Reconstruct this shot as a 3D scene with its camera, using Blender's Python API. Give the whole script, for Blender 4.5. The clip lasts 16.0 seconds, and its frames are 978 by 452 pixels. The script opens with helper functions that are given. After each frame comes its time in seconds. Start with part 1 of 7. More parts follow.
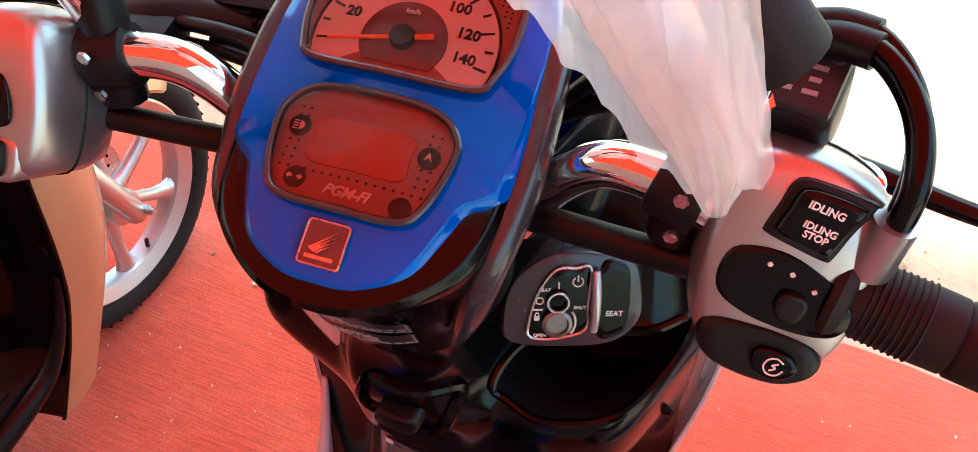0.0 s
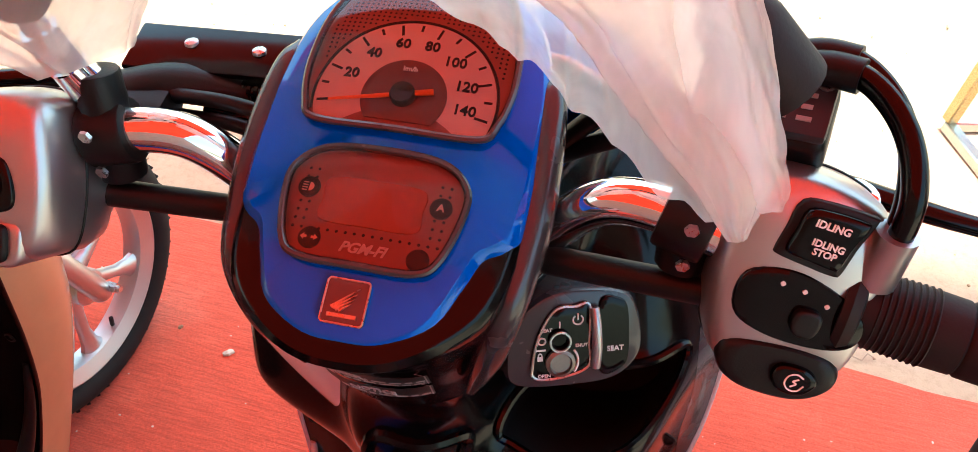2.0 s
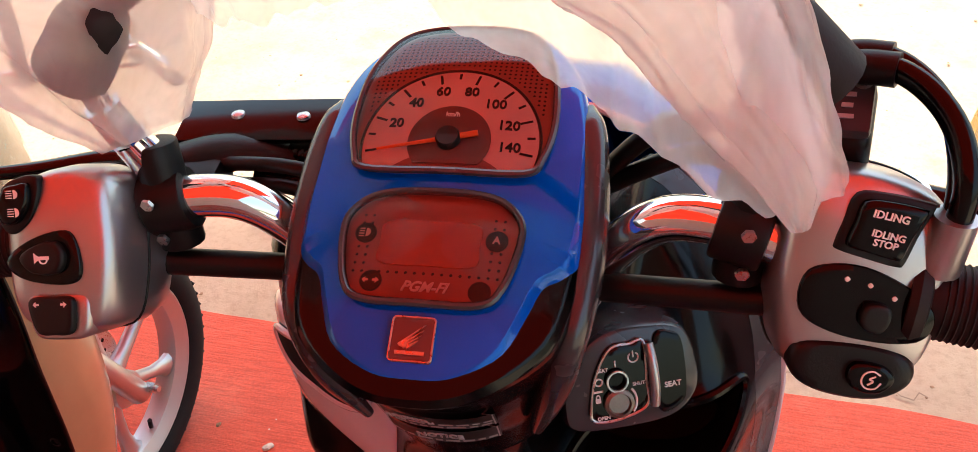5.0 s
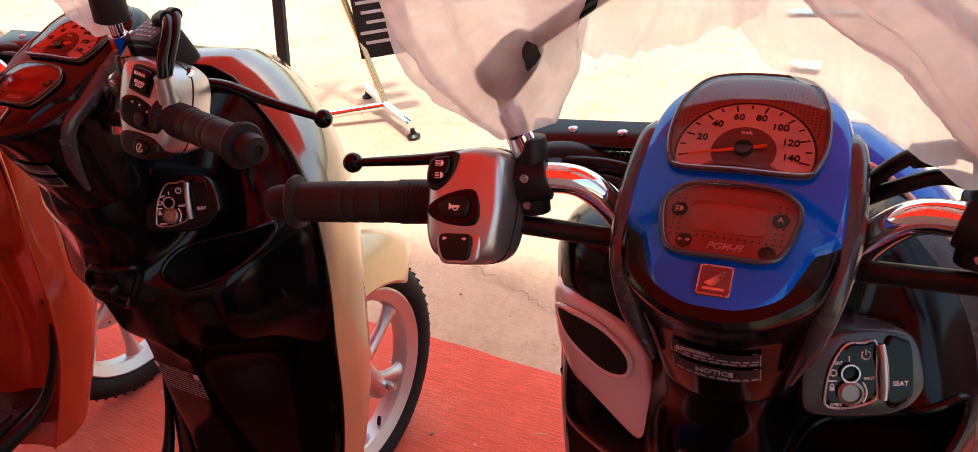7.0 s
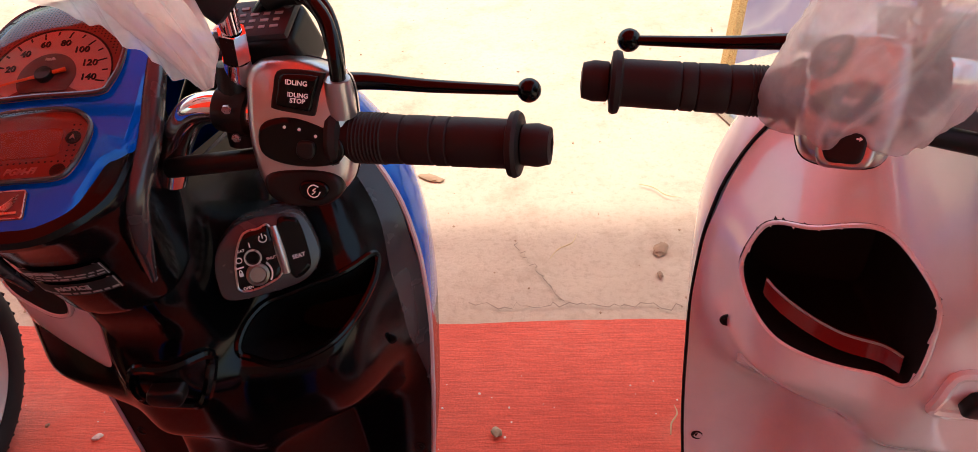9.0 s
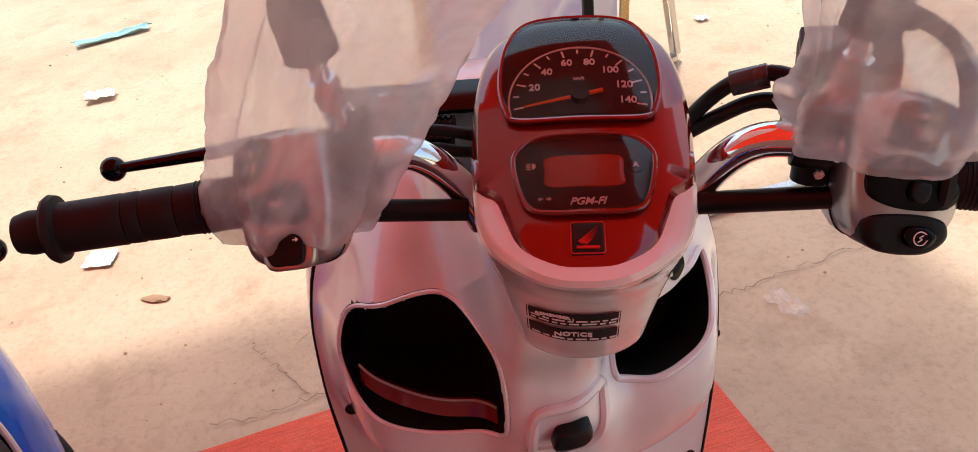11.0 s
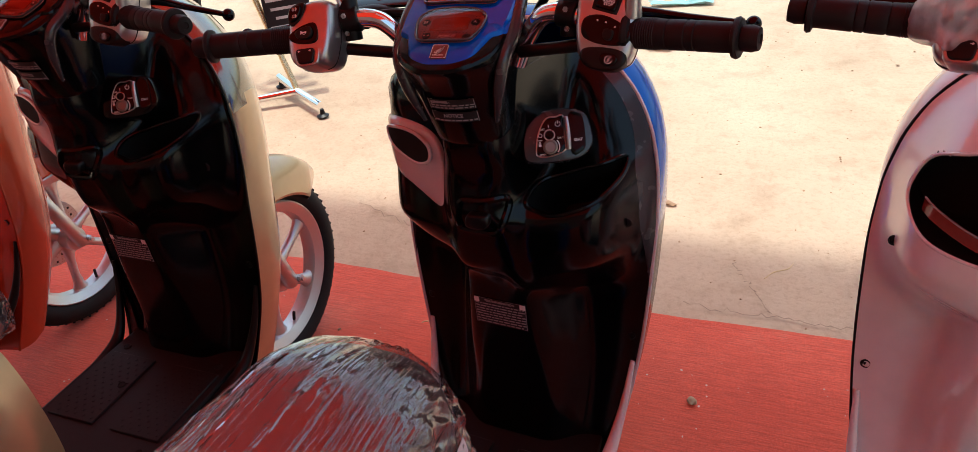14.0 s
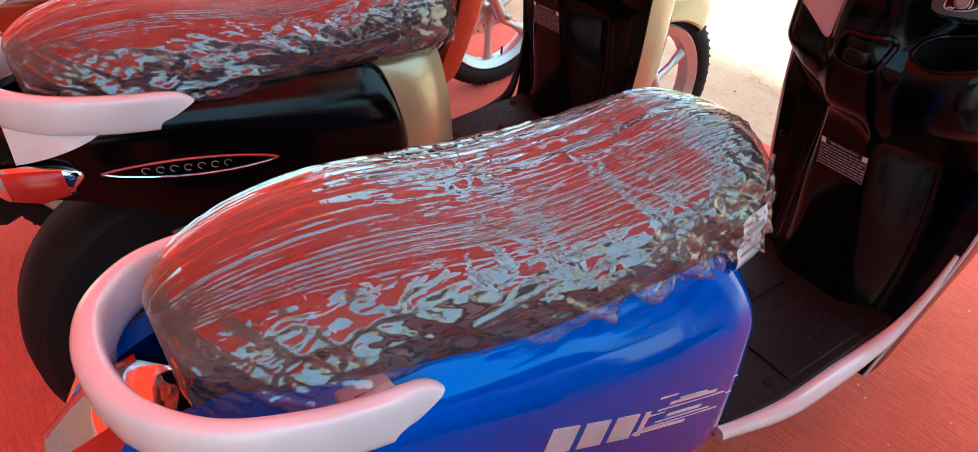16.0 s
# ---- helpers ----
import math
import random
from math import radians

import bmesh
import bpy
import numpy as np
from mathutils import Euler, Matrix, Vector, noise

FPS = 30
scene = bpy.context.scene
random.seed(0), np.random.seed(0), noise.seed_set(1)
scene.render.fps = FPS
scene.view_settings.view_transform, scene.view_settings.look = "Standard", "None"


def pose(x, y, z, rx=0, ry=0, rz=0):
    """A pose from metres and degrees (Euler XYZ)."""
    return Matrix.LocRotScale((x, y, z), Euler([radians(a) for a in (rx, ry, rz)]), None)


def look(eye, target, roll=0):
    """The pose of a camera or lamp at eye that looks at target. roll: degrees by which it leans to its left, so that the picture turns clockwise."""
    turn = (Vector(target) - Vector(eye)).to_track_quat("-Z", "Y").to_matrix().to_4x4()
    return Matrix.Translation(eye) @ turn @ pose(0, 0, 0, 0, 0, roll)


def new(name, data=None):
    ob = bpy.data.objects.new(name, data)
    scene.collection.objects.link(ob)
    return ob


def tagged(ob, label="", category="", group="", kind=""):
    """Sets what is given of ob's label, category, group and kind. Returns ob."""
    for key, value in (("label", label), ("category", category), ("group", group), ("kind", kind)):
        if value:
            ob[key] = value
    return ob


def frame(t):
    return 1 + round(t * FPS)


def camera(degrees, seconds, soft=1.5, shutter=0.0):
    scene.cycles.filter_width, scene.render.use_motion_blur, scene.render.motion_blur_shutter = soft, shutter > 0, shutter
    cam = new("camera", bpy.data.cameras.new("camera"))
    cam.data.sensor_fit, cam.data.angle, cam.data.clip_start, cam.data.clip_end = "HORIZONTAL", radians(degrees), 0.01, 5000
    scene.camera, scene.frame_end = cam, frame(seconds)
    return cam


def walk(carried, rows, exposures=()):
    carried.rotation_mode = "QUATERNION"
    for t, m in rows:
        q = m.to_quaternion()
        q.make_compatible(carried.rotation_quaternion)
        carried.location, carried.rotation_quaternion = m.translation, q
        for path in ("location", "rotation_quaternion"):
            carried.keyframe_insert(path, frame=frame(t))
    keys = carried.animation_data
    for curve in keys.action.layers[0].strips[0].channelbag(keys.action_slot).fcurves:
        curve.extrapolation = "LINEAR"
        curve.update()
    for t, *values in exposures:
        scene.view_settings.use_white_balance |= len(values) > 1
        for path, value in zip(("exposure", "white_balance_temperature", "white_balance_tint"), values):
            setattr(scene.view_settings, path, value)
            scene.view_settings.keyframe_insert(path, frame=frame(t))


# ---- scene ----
cam = camera(64.5, 16.0, soft=0.4)
PATH = [
    (0, (0.13, -0.168, 1.275), (-0.259, 1.043, -0.267), 4.2),
    (0.5, (0.122, -0.164, 1.284), (-0.268, 1.099, -0.217), 3.1),
    (1, (0.118, -0.17, 1.285), (-0.263, 1.111, -0.204), 1.9),
    (1.5, (0.115, -0.179, 1.285), (-0.17, 1.121, -0.207), 3.9),
    (2, (0.107, -0.182, 1.279), (-0.205, 1.153, -0.177), 3.0),
    (2.5, (0.1, -0.187, 1.275), (-0.247, 1.165, -0.157), 2.4),
    (3, (0.103, -0.19, 1.271), (-0.313, 1.15, -0.154), 0.9),
    (3.2, (0.097, -0.189, 1.274), (-0.302, 1.157, -0.151), 1.0),
    (5.3, (0.095, -0.216, 1.266), (-0.33, 1.255, -0.02), -4.6),
    (5.5, (0.082, -0.238, 1.273), (-0.456, 1.202, -0.006), -5.5),
    (6, (0.065, -0.295, 1.297), (-0.616, 1.148, 0.091), -4.7),
    (6.5, (0.054, -0.344, 1.309), (-0.758, 1.084, 0.168), -5.1),
    (7, (0.074, -0.379, 1.313), (-0.772, 1.055, 0.205), -6.7),
    (7.5, (0.109, -0.416, 1.317), (-0.686, 1.034, 0.193), -6.6),
    (8, (0.156, -0.426, 1.309), (-0.499, 1.043, 0.122), -5.8),
    (8.5, (0.238, -0.4, 1.312), (-0.177, 1.125, 0.086), -3.8),
    (9, (0.338, -0.37, 1.306), (0.212, 1.149, 0.01), -3.9),
    (9.5, (0.432, -0.356, 1.301), (0.606, 1.134, -0.021), -3.4),
    (10, (0.481, -0.351, 1.3), (0.801, 1.109, -0.029), -5.1),
    (10.2, (0.501, -0.352, 1.301), (0.861, 1.126, 0.003), -6.0),
    (12.3, (0.589, -0.395, 1.322), (0.764, 1.243, 0.187), -9.1),
    (12.5, (0.563, -0.45, 1.33), (0.68, 1.22, 0.235), -9.2),
    (13, (0.477, -0.616, 1.324), (0.351, 1.104, 0.31), -6.7),
    (13.5, (0.423, -0.735, 1.321), (-0.006, 0.922, 0.287), -7.2),
    (14, (0.387, -0.763, 1.315), (-0.31, 0.773, 0.241), -6.4),
    (14.5, (0.414, -0.835, 1.305), (-0.494, 0.573, 0.212), -6.0),
    (15, (0.485, -0.92, 1.293), (-0.618, 0.301, 0.156), -3.8),
    (15.5, (0.515, -0.96, 1.286), (-0.662, 0.146, 0.107), -3.4),
    (16, (0.521, -0.967, 1.276), (-0.767, -0.075, 0.033), -3.2),
]
EXPOSURES = [(0.0, 2.1, 5600, -13), (2.5, 1.85, 6000, -7), (5.0, 1.55, 6450, 2), (7.0, 1.25, 6550, 8), (8.5, 1.1, 6500, 10), (9.5, 1.1, 6450, 8), (10.2, 0.95, 6450, 8), (12.5, 0.55, 6400, 7), (13.2, 0.42, 6350, 5), (14.0, 0.75, 6050, 2), (15.0, 1.25, 5650, -8), (16.0, 1.75, 5200, -20)]
walk(cam, [(t, look(e, g, r)) for t, e, g, r in PATH], EXPOSURES)


# ---------------------------------------------------------------- sky, sun
world = bpy.data.worlds.new("sky")
scene.world = world
world.use_nodes = True
wn = world.node_tree
sky = wn.nodes.new("ShaderNodeTexSky")
sky.sky_type = "NISHITA"
sky.sun_disc = False
sky.sun_elevation, sky.sun_rotation = radians(76), radians(0)
sky.air_density, sky.dust_density = 1.6, 4.0
wn.links.new(sky.outputs[0], wn.nodes["Background"].inputs["Color"])
wn.nodes["Background"].inputs["Strength"].default_value = 0.15
sun_data = bpy.data.lights.new("sun", "SUN")
sun_data.energy, sun_data.angle, sun_data.color = 2.2, radians(4), (1.0, 0.94, 0.84)
sun = new("sun", sun_data)
sun.matrix_basis = look((-0.4, 0.6, 5.2), (0, 0, 0))


# ---------------------------------------------------------------- mesh tools
import numpy
def curve_points(pts, n, closed=False):
    """n points along a smooth curve through pts."""
    P = [Vector(p) for p in pts]
    m = len(P)
    out = []
    spans = m if closed else m - 1
    for i in range(n):
        u = i / (n if closed else n - 1) * spans
        k = min(int(u), spans - 1)
        f = u - k
        if closed:
            a, b, c, d = P[(k - 1) % m], P[k], P[(k + 1) % m], P[(k + 2) % m]
        else:
            b, c = P[k], P[k + 1]
            a = P[k - 1] if k else b * 2 - c
            d = P[k + 2] if k + 2 < m else c * 2 - b
        out.append(0.5 * ((2 * b) + (c - a) * f + (2 * a - 5 * b + 4 * c - d) * f * f + (3 * b - a - 3 * c + d) * f ** 3))
    return out


def lerp_table(table, u):
    """Smooth value at u from rows (u, value)."""
    if u <= table[0][0]:
        return table[0][1]
    n = len(table)
    for i in range(n - 1):
        (a, va), (b, vb) = table[i], table[i + 1]
        if u <= b:
            w = b - a
            f = (u - a) / w
            s = (vb - va) / w
            s0 = (va - table[i - 1][1]) / (a - table[i - 1][0]) if i else s
            s1 = (table[i + 2][1] - vb) / (table[i + 2][0] - b) if i + 2 < n else s
            m0 = 2 * s0 * s / (s0 + s) if s0 * s > 0 else 0.0
            m1 = 2 * s1 * s / (s1 + s) if s1 * s > 0 else 0.0
            f2, f3 = f * f, f * f * f
            return va * (2 * f3 - 3 * f2 + 1) + vb * (3 * f2 - 2 * f3) + w * (m0 * (f3 - 2 * f2 + f) + m1 * (f3 - f2))
    return table[-1][1]


def loft(bm, rings, caps=True, closed=True, loop=False):
    rows = [[bm.verts.new(p) for p in ring] for ring in rings]
    n = len(rows[0])
    pairs = list(zip(rows, rows[1:])) + ([(rows[-1], rows[0])] if loop else [])
    for a, b in pairs:
        for i in range(n if closed else n - 1):
            j = (i + 1) % n
            bm.faces.new((a[i], a[j], b[j], b[i]))
    if caps and closed and not loop:
        bm.faces.new(list(reversed(rows[0])))
        bm.faces.new(rows[-1])
    return rows


def tube(bm, pts, radius, n=14, segs=24, caps=True, closed=False, flat=1.0):
    """A swept round bar. radius: a number or a table over 0..1; flat squeezes it vertically."""
    path = curve_points(pts, segs, closed)
    rings = []
    side = None
    for i, p in enumerate(path):
        nxt = path[(i + 1) % segs] if closed else path[min(i + 1, segs - 1)]
        prv = path[i - 1] if closed else path[max(i - 1, 0)]
        d = (nxt - prv).normalized()
        if side is None:
            side = d.cross(Vector((0, 0, 1)) if abs(d.z) < 0.9 else Vector((0, 1, 0))).normalized()
        side = (side - d * side.dot(d)).normalized()
        up = side.cross(d)
        r = radius if isinstance(radius, (int, float)) else lerp_table(radius, i / max(segs - 1, 1))
        rings.append([p + (side * math.cos(2 * math.pi * k / n) + up * math.sin(2 * math.pi * k / n) * flat) * r for k in range(n)])
    loft(bm, rings, caps=caps and not closed, loop=closed)


def rod(bm, a, b, radius, n=16, radius_b=None, bevel=0.0):
    """A straight round bar from a to b with rounded ends."""
    a, b = Vector(a), Vector(b)
    d = b - a
    length = d.length
    q = d.to_track_quat("Z", "Y").to_matrix().to_4x4()
    r2 = radius if radius_b is None else radius_b
    bv = min(bevel, length * 0.45, radius * 0.9, r2 * 0.9)
    prof = [(0, radius), (length, r2)] if bv <= 0 else [
        (0, radius - bv), (bv * 0.3, radius - bv * 0.3), (bv, radius), (length - bv, r2), (length - bv * 0.3, r2 - bv * 0.3), (length, r2 - bv)]
    m = Matrix.Translation(a) @ q
    loft(bm, [[m @ Vector((r * math.cos(2 * math.pi * k / n), r * math.sin(2 * math.pi * k / n), z)) for k in range(n)] for z, r in prof])


def lathe(bm, prof, m=Matrix(), n=24, caps=True, loop=False):
    """Turned shape about the local z axis, from rows (radius, z)."""
    loft(bm, [[m @ Vector((r * math.cos(2 * math.pi * k / n), r * math.sin(2 * math.pi * k / n), z)) for k in range(n)] for r, z in prof], caps=caps, loop=loop)


def box(bm, size, m=Matrix(), bevel=0.0, segments=2):
    made = bmesh.ops.create_cube(bm, size=1.0, matrix=m @ Matrix.Diagonal((*size, 1)))
    if bevel > 0:
        vs = set(made["verts"])
        es = [e for e in bm.edges if e.verts[0] in vs and e.verts[1] in vs]
        bmesh.ops.bevel(bm, geom=es, offset=bevel, segments=segments, profile=0.6, affect="EDGES")


def outline(half, n=64):
    """A closed, symmetric outline from the points of its right half, top first."""
    pts = [(x, v, 0) for x, v in half] + [(-x, v, 0) for x, v in reversed(half) if abs(x) > 1e-6]
    return [(p.x, p.y) for p in curve_points(pts, n, True)]


def plate(bm, loop2d, place, thick, bevel=0.0015, dome=0.0):
    """A plate with a rounded upper edge. place(x, v, h) puts a point of the plate, h above it, into space."""
    cx = sum(p[0] for p in loop2d) / len(loop2d)
    cv = sum(p[1] for p in loop2d) / len(loop2d)
    ext = max(math.hypot(x - cx, v - cv) for x, v in loop2d)

    def ring(inset, h):
        k = 1 - inset / ext
        return [place(cx + (x - cx) * k, cv + (v - cv) * k, h) for x, v in loop2d]
    rings = [ring(0, 0), ring(0, thick - bevel), ring(bevel * 0.35, thick - bevel * 0.35), ring(bevel, thick)]
    steps = 5
    for s in range(1, steps):
        f = s / steps
        rings.append(ring(bevel + (ext - bevel) * f, thick + dome * (1 - (1 - f) ** 2)))
    rows = loft(bm, rings, caps=False)
    bm.faces.new(list(reversed(rows[0])))
    top = bm.verts.new(place(cx, cv, thick + dome))
    last = rows[-1]
    for i in range(len(last)):
        bm.faces.new((last[i], last[(i + 1) % len(last)], top))


def part(name, bm, material, parent, label="", m=None, smooth=40):
    """Links a bmesh as one mesh object under a thing or a part."""
    bmesh.ops.recalc_face_normals(bm, faces=bm.faces[:])
    me = bpy.data.meshes.new(name)
    bm.to_mesh(me)
    bm.free()
    return part_mesh(name, me, material, parent, label, m, smooth)


def part_mesh(name, me, material, parent, label="", m=None, smooth=40):
    if smooth and len(me.polygons):
        me.polygons.foreach_set("use_smooth", [True] * len(me.polygons))
        me.set_sharp_from_angle(angle=radians(smooth))
    if material is not None and not me.materials:
        me.materials.append(material)
    ob = new(name, me)
    if parent is not None:
        ob.parent = parent
    if m is not None:
        ob.matrix_basis = m
    if label:
        ob["label"] = label
    return ob


def thing(name, m, label, category, group="", kind=""):
    ob = new(name)
    ob.empty_display_size = 0.1
    ob.matrix_basis = m
    return tagged(ob, label, category, group, kind)


def solid(name, bm, material, label, category, group="", kind="", m=None, smooth=40):
    """A thing, or a piece of the setting, of one mesh."""
    return tagged(part(name, bm, material, None, "", m, smooth), label, category, group, kind)


def text_bm(words, size, m, depth=0.0003, align="CENTER", shear=0.0):
    cu = bpy.data.curves.new("words", "FONT")
    cu.body, cu.size, cu.extrude, cu.align_x, cu.align_y, cu.shear = words, size, depth, align, "CENTER", shear
    cu.resolution_u = 3
    cu.offset = size * 0.022
    ob = bpy.data.objects.new("words", cu)
    scene.collection.objects.link(ob)
    me = bpy.data.meshes.new_from_object(ob.evaluated_get(bpy.context.evaluated_depsgraph_get()))
    bm = bmesh.new()
    bm.from_mesh(me)
    bm.transform(m)
    bpy.data.objects.remove(ob)
    bpy.data.curves.remove(cu)
    bpy.data.meshes.remove(me)
    return bm


def join(bm, other):
    me = bpy.data.meshes.new("tmp")
    other.to_mesh(me)
    other.free()
    bm.from_mesh(me)
    bpy.data.meshes.remove(me)


def smoothstep(a, b, x):
    f = min(1.0, max(0.0, (x - a) / (b - a)))
    return f * f * (3 - 2 * f)


# ---------------------------------------------------------------- materials
def material(name):
    m = bpy.data.materials.new(name)
    m.use_nodes = True
    nt = m.node_tree
    return m, nt, nt.nodes["Principled BSDF"]


def node(nt, kind, **values):
    n = nt.nodes.new(kind)
    for key, value in values.items():
        n.inputs[key.replace("_", " ")].default_value = value
    return n


def noise_tex(nt, scale, detail=5.0, rough=0.6, coords="Object"):
    tc = nt.nodes.new("ShaderNodeTexCoord")
    n = node(nt, "ShaderNodeTexNoise", Scale=scale, Detail=detail, Roughness=rough)
    nt.links.new(tc.outputs[coords], n.inputs["Vector"])
    return n


def ramp(nt, fac, stops):
    r = nt.nodes.new("ShaderNodeValToRGB")
    e = r.color_ramp.elements
    while len(e) < len(stops):
        e.new(0.5)
    for el, (pos, col) in zip(e, stops):
        el.position, el.color = pos, (*col, 1)
    nt.links.new(fac, r.inputs["Fac"])
    return r


def bump_to(nt, bsdf, height, strength, distance):
    b = node(nt, "ShaderNodeBump", Strength=strength, Distance=distance)
    nt.links.new(height, b.inputs["Height"])
    nt.links.new(b.outputs["Normal"], bsdf.inputs["Normal"])
    return b


def shade(c, k):
    return tuple(v * k for v in c)


def paint(name, color, metal=0.0, rough=0.25, coat=1.0, dust=0.02, flakes=0.0):
    """Body paint or glossy plastic: slight mottling, dust specks and a clear coat."""
    m, nt, b = material(name)
    n = noise_tex(nt, 9.0, 6)
    r = ramp(nt, n.outputs["Fac"], [(0.3, shade(color, 0.92)), (0.7, shade(color, 1.08))])
    nt.links.new(r.outputs["Color"], b.inputs["Base Color"])
    b.inputs["Metallic"].default_value = metal
    b.inputs["Coat Weight"].default_value = coat
    b.inputs["Coat Roughness"].default_value = 0.03
    d = noise_tex(nt, 40.0, 3)
    rr = ramp(nt, d.outputs["Fac"], [(0.35, (rough,) * 3), (0.75, (min(1, rough + 0.015 + dust),) * 3)])
    nt.links.new(rr.outputs["Color"], b.inputs["Roughness"])
    w = noise_tex(nt, 5.0, 2)
    bp = bump_to(nt, b, w.outputs["Fac"], 0.03, 0.002)
    if flakes:
        b.inputs["Specular IOR Level"].default_value = 0.6
    return m


def plastic(name, color, rough=0.45, grain=900.0, strength=0.25):
    m, nt, b = material(name)
    n = noise_tex(nt, grain, 3)
    big = noise_tex(nt, 14.0, 5)
    r = ramp(nt, big.outputs["Fac"], [(0.3, shade(color, 0.85)), (0.7, shade(color, 1.2))])
    nt.links.new(r.outputs["Color"], b.inputs["Base Color"])
    rr = ramp(nt, big.outputs["Fac"], [(0.3, (rough * 0.85,) * 3), (0.7, (min(1, rough * 1.15),) * 3)])
    nt.links.new(rr.outputs["Color"], b.inputs["Roughness"])
    bump_to(nt, b, n.outputs["Fac"], strength, 0.0004)
    if max(color) < 0.03:
        b.inputs["Specular IOR Level"].default_value = 0.28
    return m


def metal(name, color, rough=0.1, grain=300.0, strength=0.03):
    m, nt, b = material(name)
    b.inputs["Base Color"].default_value = (*color, 1)
    b.inputs["Metallic"].default_value = 1.0
    n = noise_tex(nt, grain, 4)
    rr = ramp(nt, n.outputs["Fac"], [(0.3, (rough * 0.8,) * 3), (0.75, (min(1, rough * 1.5),) * 3)])
    nt.links.new(rr.outputs["Color"], b.inputs["Roughness"])
    bump_to(nt, b, n.outputs["Fac"], strength, 0.0005)
    return m


def clear(name, color, ior=1.45, rough=0.02):
    """A clear plastic lens: transparent with a real gloss."""
    m, nt, b = material(name)
    out = nt.nodes["Material Output"]
    gl = node(nt, "ShaderNodeBsdfGlossy", Roughness=rough)
    tr = nt.nodes.new("ShaderNodeBsdfTransparent")
    tr.inputs["Color"].default_value = (*color, 1)
    fr = node(nt, "ShaderNodeFresnel", IOR=ior)
    mix = nt.nodes.new("ShaderNodeMixShader")
    nt.links.new(fr.outputs[0], mix.inputs[0])
    nt.links.new(tr.outputs[0], mix.inputs[1])
    nt.links.new(gl.outputs[0], mix.inputs[2])
    nt.links.new(mix.outputs[0], out.inputs["Surface"])
    return m


def film_plastic(name, tint, clearness, gloss_rough, scale, strength, shine=0.05, dist=0.004, stretch=(1, 1, 1), edge=0.35):
    """Thin crumpled plastic sheet: partly see-through, partly milky, with gloss on its creases."""
    m, nt, b = material(name)
    out = nt.nodes["Material Output"]
    tc = nt.nodes.new("ShaderNodeTexCoord")
    mp = nt.nodes.new("ShaderNodeMapping")
    mp.inputs["Scale"].default_value = stretch
    nt.links.new(tc.outputs["Object"], mp.inputs["Vector"])
    n1 = node(nt, "ShaderNodeTexNoise", Scale=scale, Detail=4.0, Roughness=0.55, Distortion=1.2)
    n2 = node(nt, "ShaderNodeTexVoronoi", Scale=scale * 2.2)
    n2.feature = "DISTANCE_TO_EDGE"
    nt.links.new(mp.outputs[0], n1.inputs["Vector"])
    nt.links.new(mp.outputs[0], n2.inputs["Vector"])
    add = node(nt, "ShaderNodeMath")
    add.operation = "ADD"
    sc = node(nt, "ShaderNodeMath")
    sc.operation = "MULTIPLY"
    sc.inputs[1].default_value = 0.8
    nt.links.new(n2.outputs["Distance"], sc.inputs[0])
    nt.links.new(n1.outputs["Fac"], add.inputs[0])
    nt.links.new(sc.outputs[0], add.inputs[1])
    bp = node(nt, "ShaderNodeBump", Strength=strength, Distance=dist)
    nt.links.new(add.outputs[0], bp.inputs["Height"])
    tr = nt.nodes.new("ShaderNodeBsdfTransparent")
    tr.inputs["Color"].default_value = (0.97, 0.96, 0.96, 1)
    milk = nt.nodes.new("ShaderNodeBsdfTranslucent")
    milk.inputs["Color"].default_value = (*tint, 1)
    dif = nt.nodes.new("ShaderNodeBsdfDiffuse")
    dif.inputs["Color"].default_value = (*tint, 1)
    md = nt.nodes.new("ShaderNodeMixShader")
    md.inputs[0].default_value = 0.25
    nt.links.new(milk.outputs[0], md.inputs[1])
    nt.links.new(dif.outputs[0], md.inputs[2])
    body = nt.nodes.new("ShaderNodeMixShader")
    rr = ramp(nt, n1.outputs["Fac"], [(0.35, (clearness - 0.12,) * 3), (0.7, (clearness + 0.1,) * 3)])
    nt.links.new(rr.outputs["Color"], body.inputs[0])
    nt.links.new(md.outputs[0], body.inputs[1])
    nt.links.new(tr.outputs[0], body.inputs[2])
    gl = node(nt, "ShaderNodeBsdfGlossy", Roughness=gloss_rough)
    lw = node(nt, "ShaderNodeLayerWeight", Blend=0.5)
    pw = node(nt, "ShaderNodeMath")
    pw.operation, pw.inputs[1].default_value = "POWER", 4.0
    nt.links.new(lw.outputs["Facing"], pw.inputs[0])
    fr = node(nt, "ShaderNodeMapRange")
    fr.inputs["To Min"].default_value, fr.inputs["To Max"].default_value = shine, edge
    nt.links.new(pw.outputs[0], fr.inputs["Value"])
    top = nt.nodes.new("ShaderNodeMixShader")
    for s in (gl, lw, milk, dif):
        nt.links.new(bp.outputs[0], s.inputs["Normal"])
    nt.links.new(fr.outputs[0], top.inputs[0])
    nt.links.new(body.outputs[0], top.inputs[1])
    nt.links.new(gl.outputs[0], top.inputs[2])
    nt.links.new(top.outputs[0], out.inputs["Surface"])
    return m


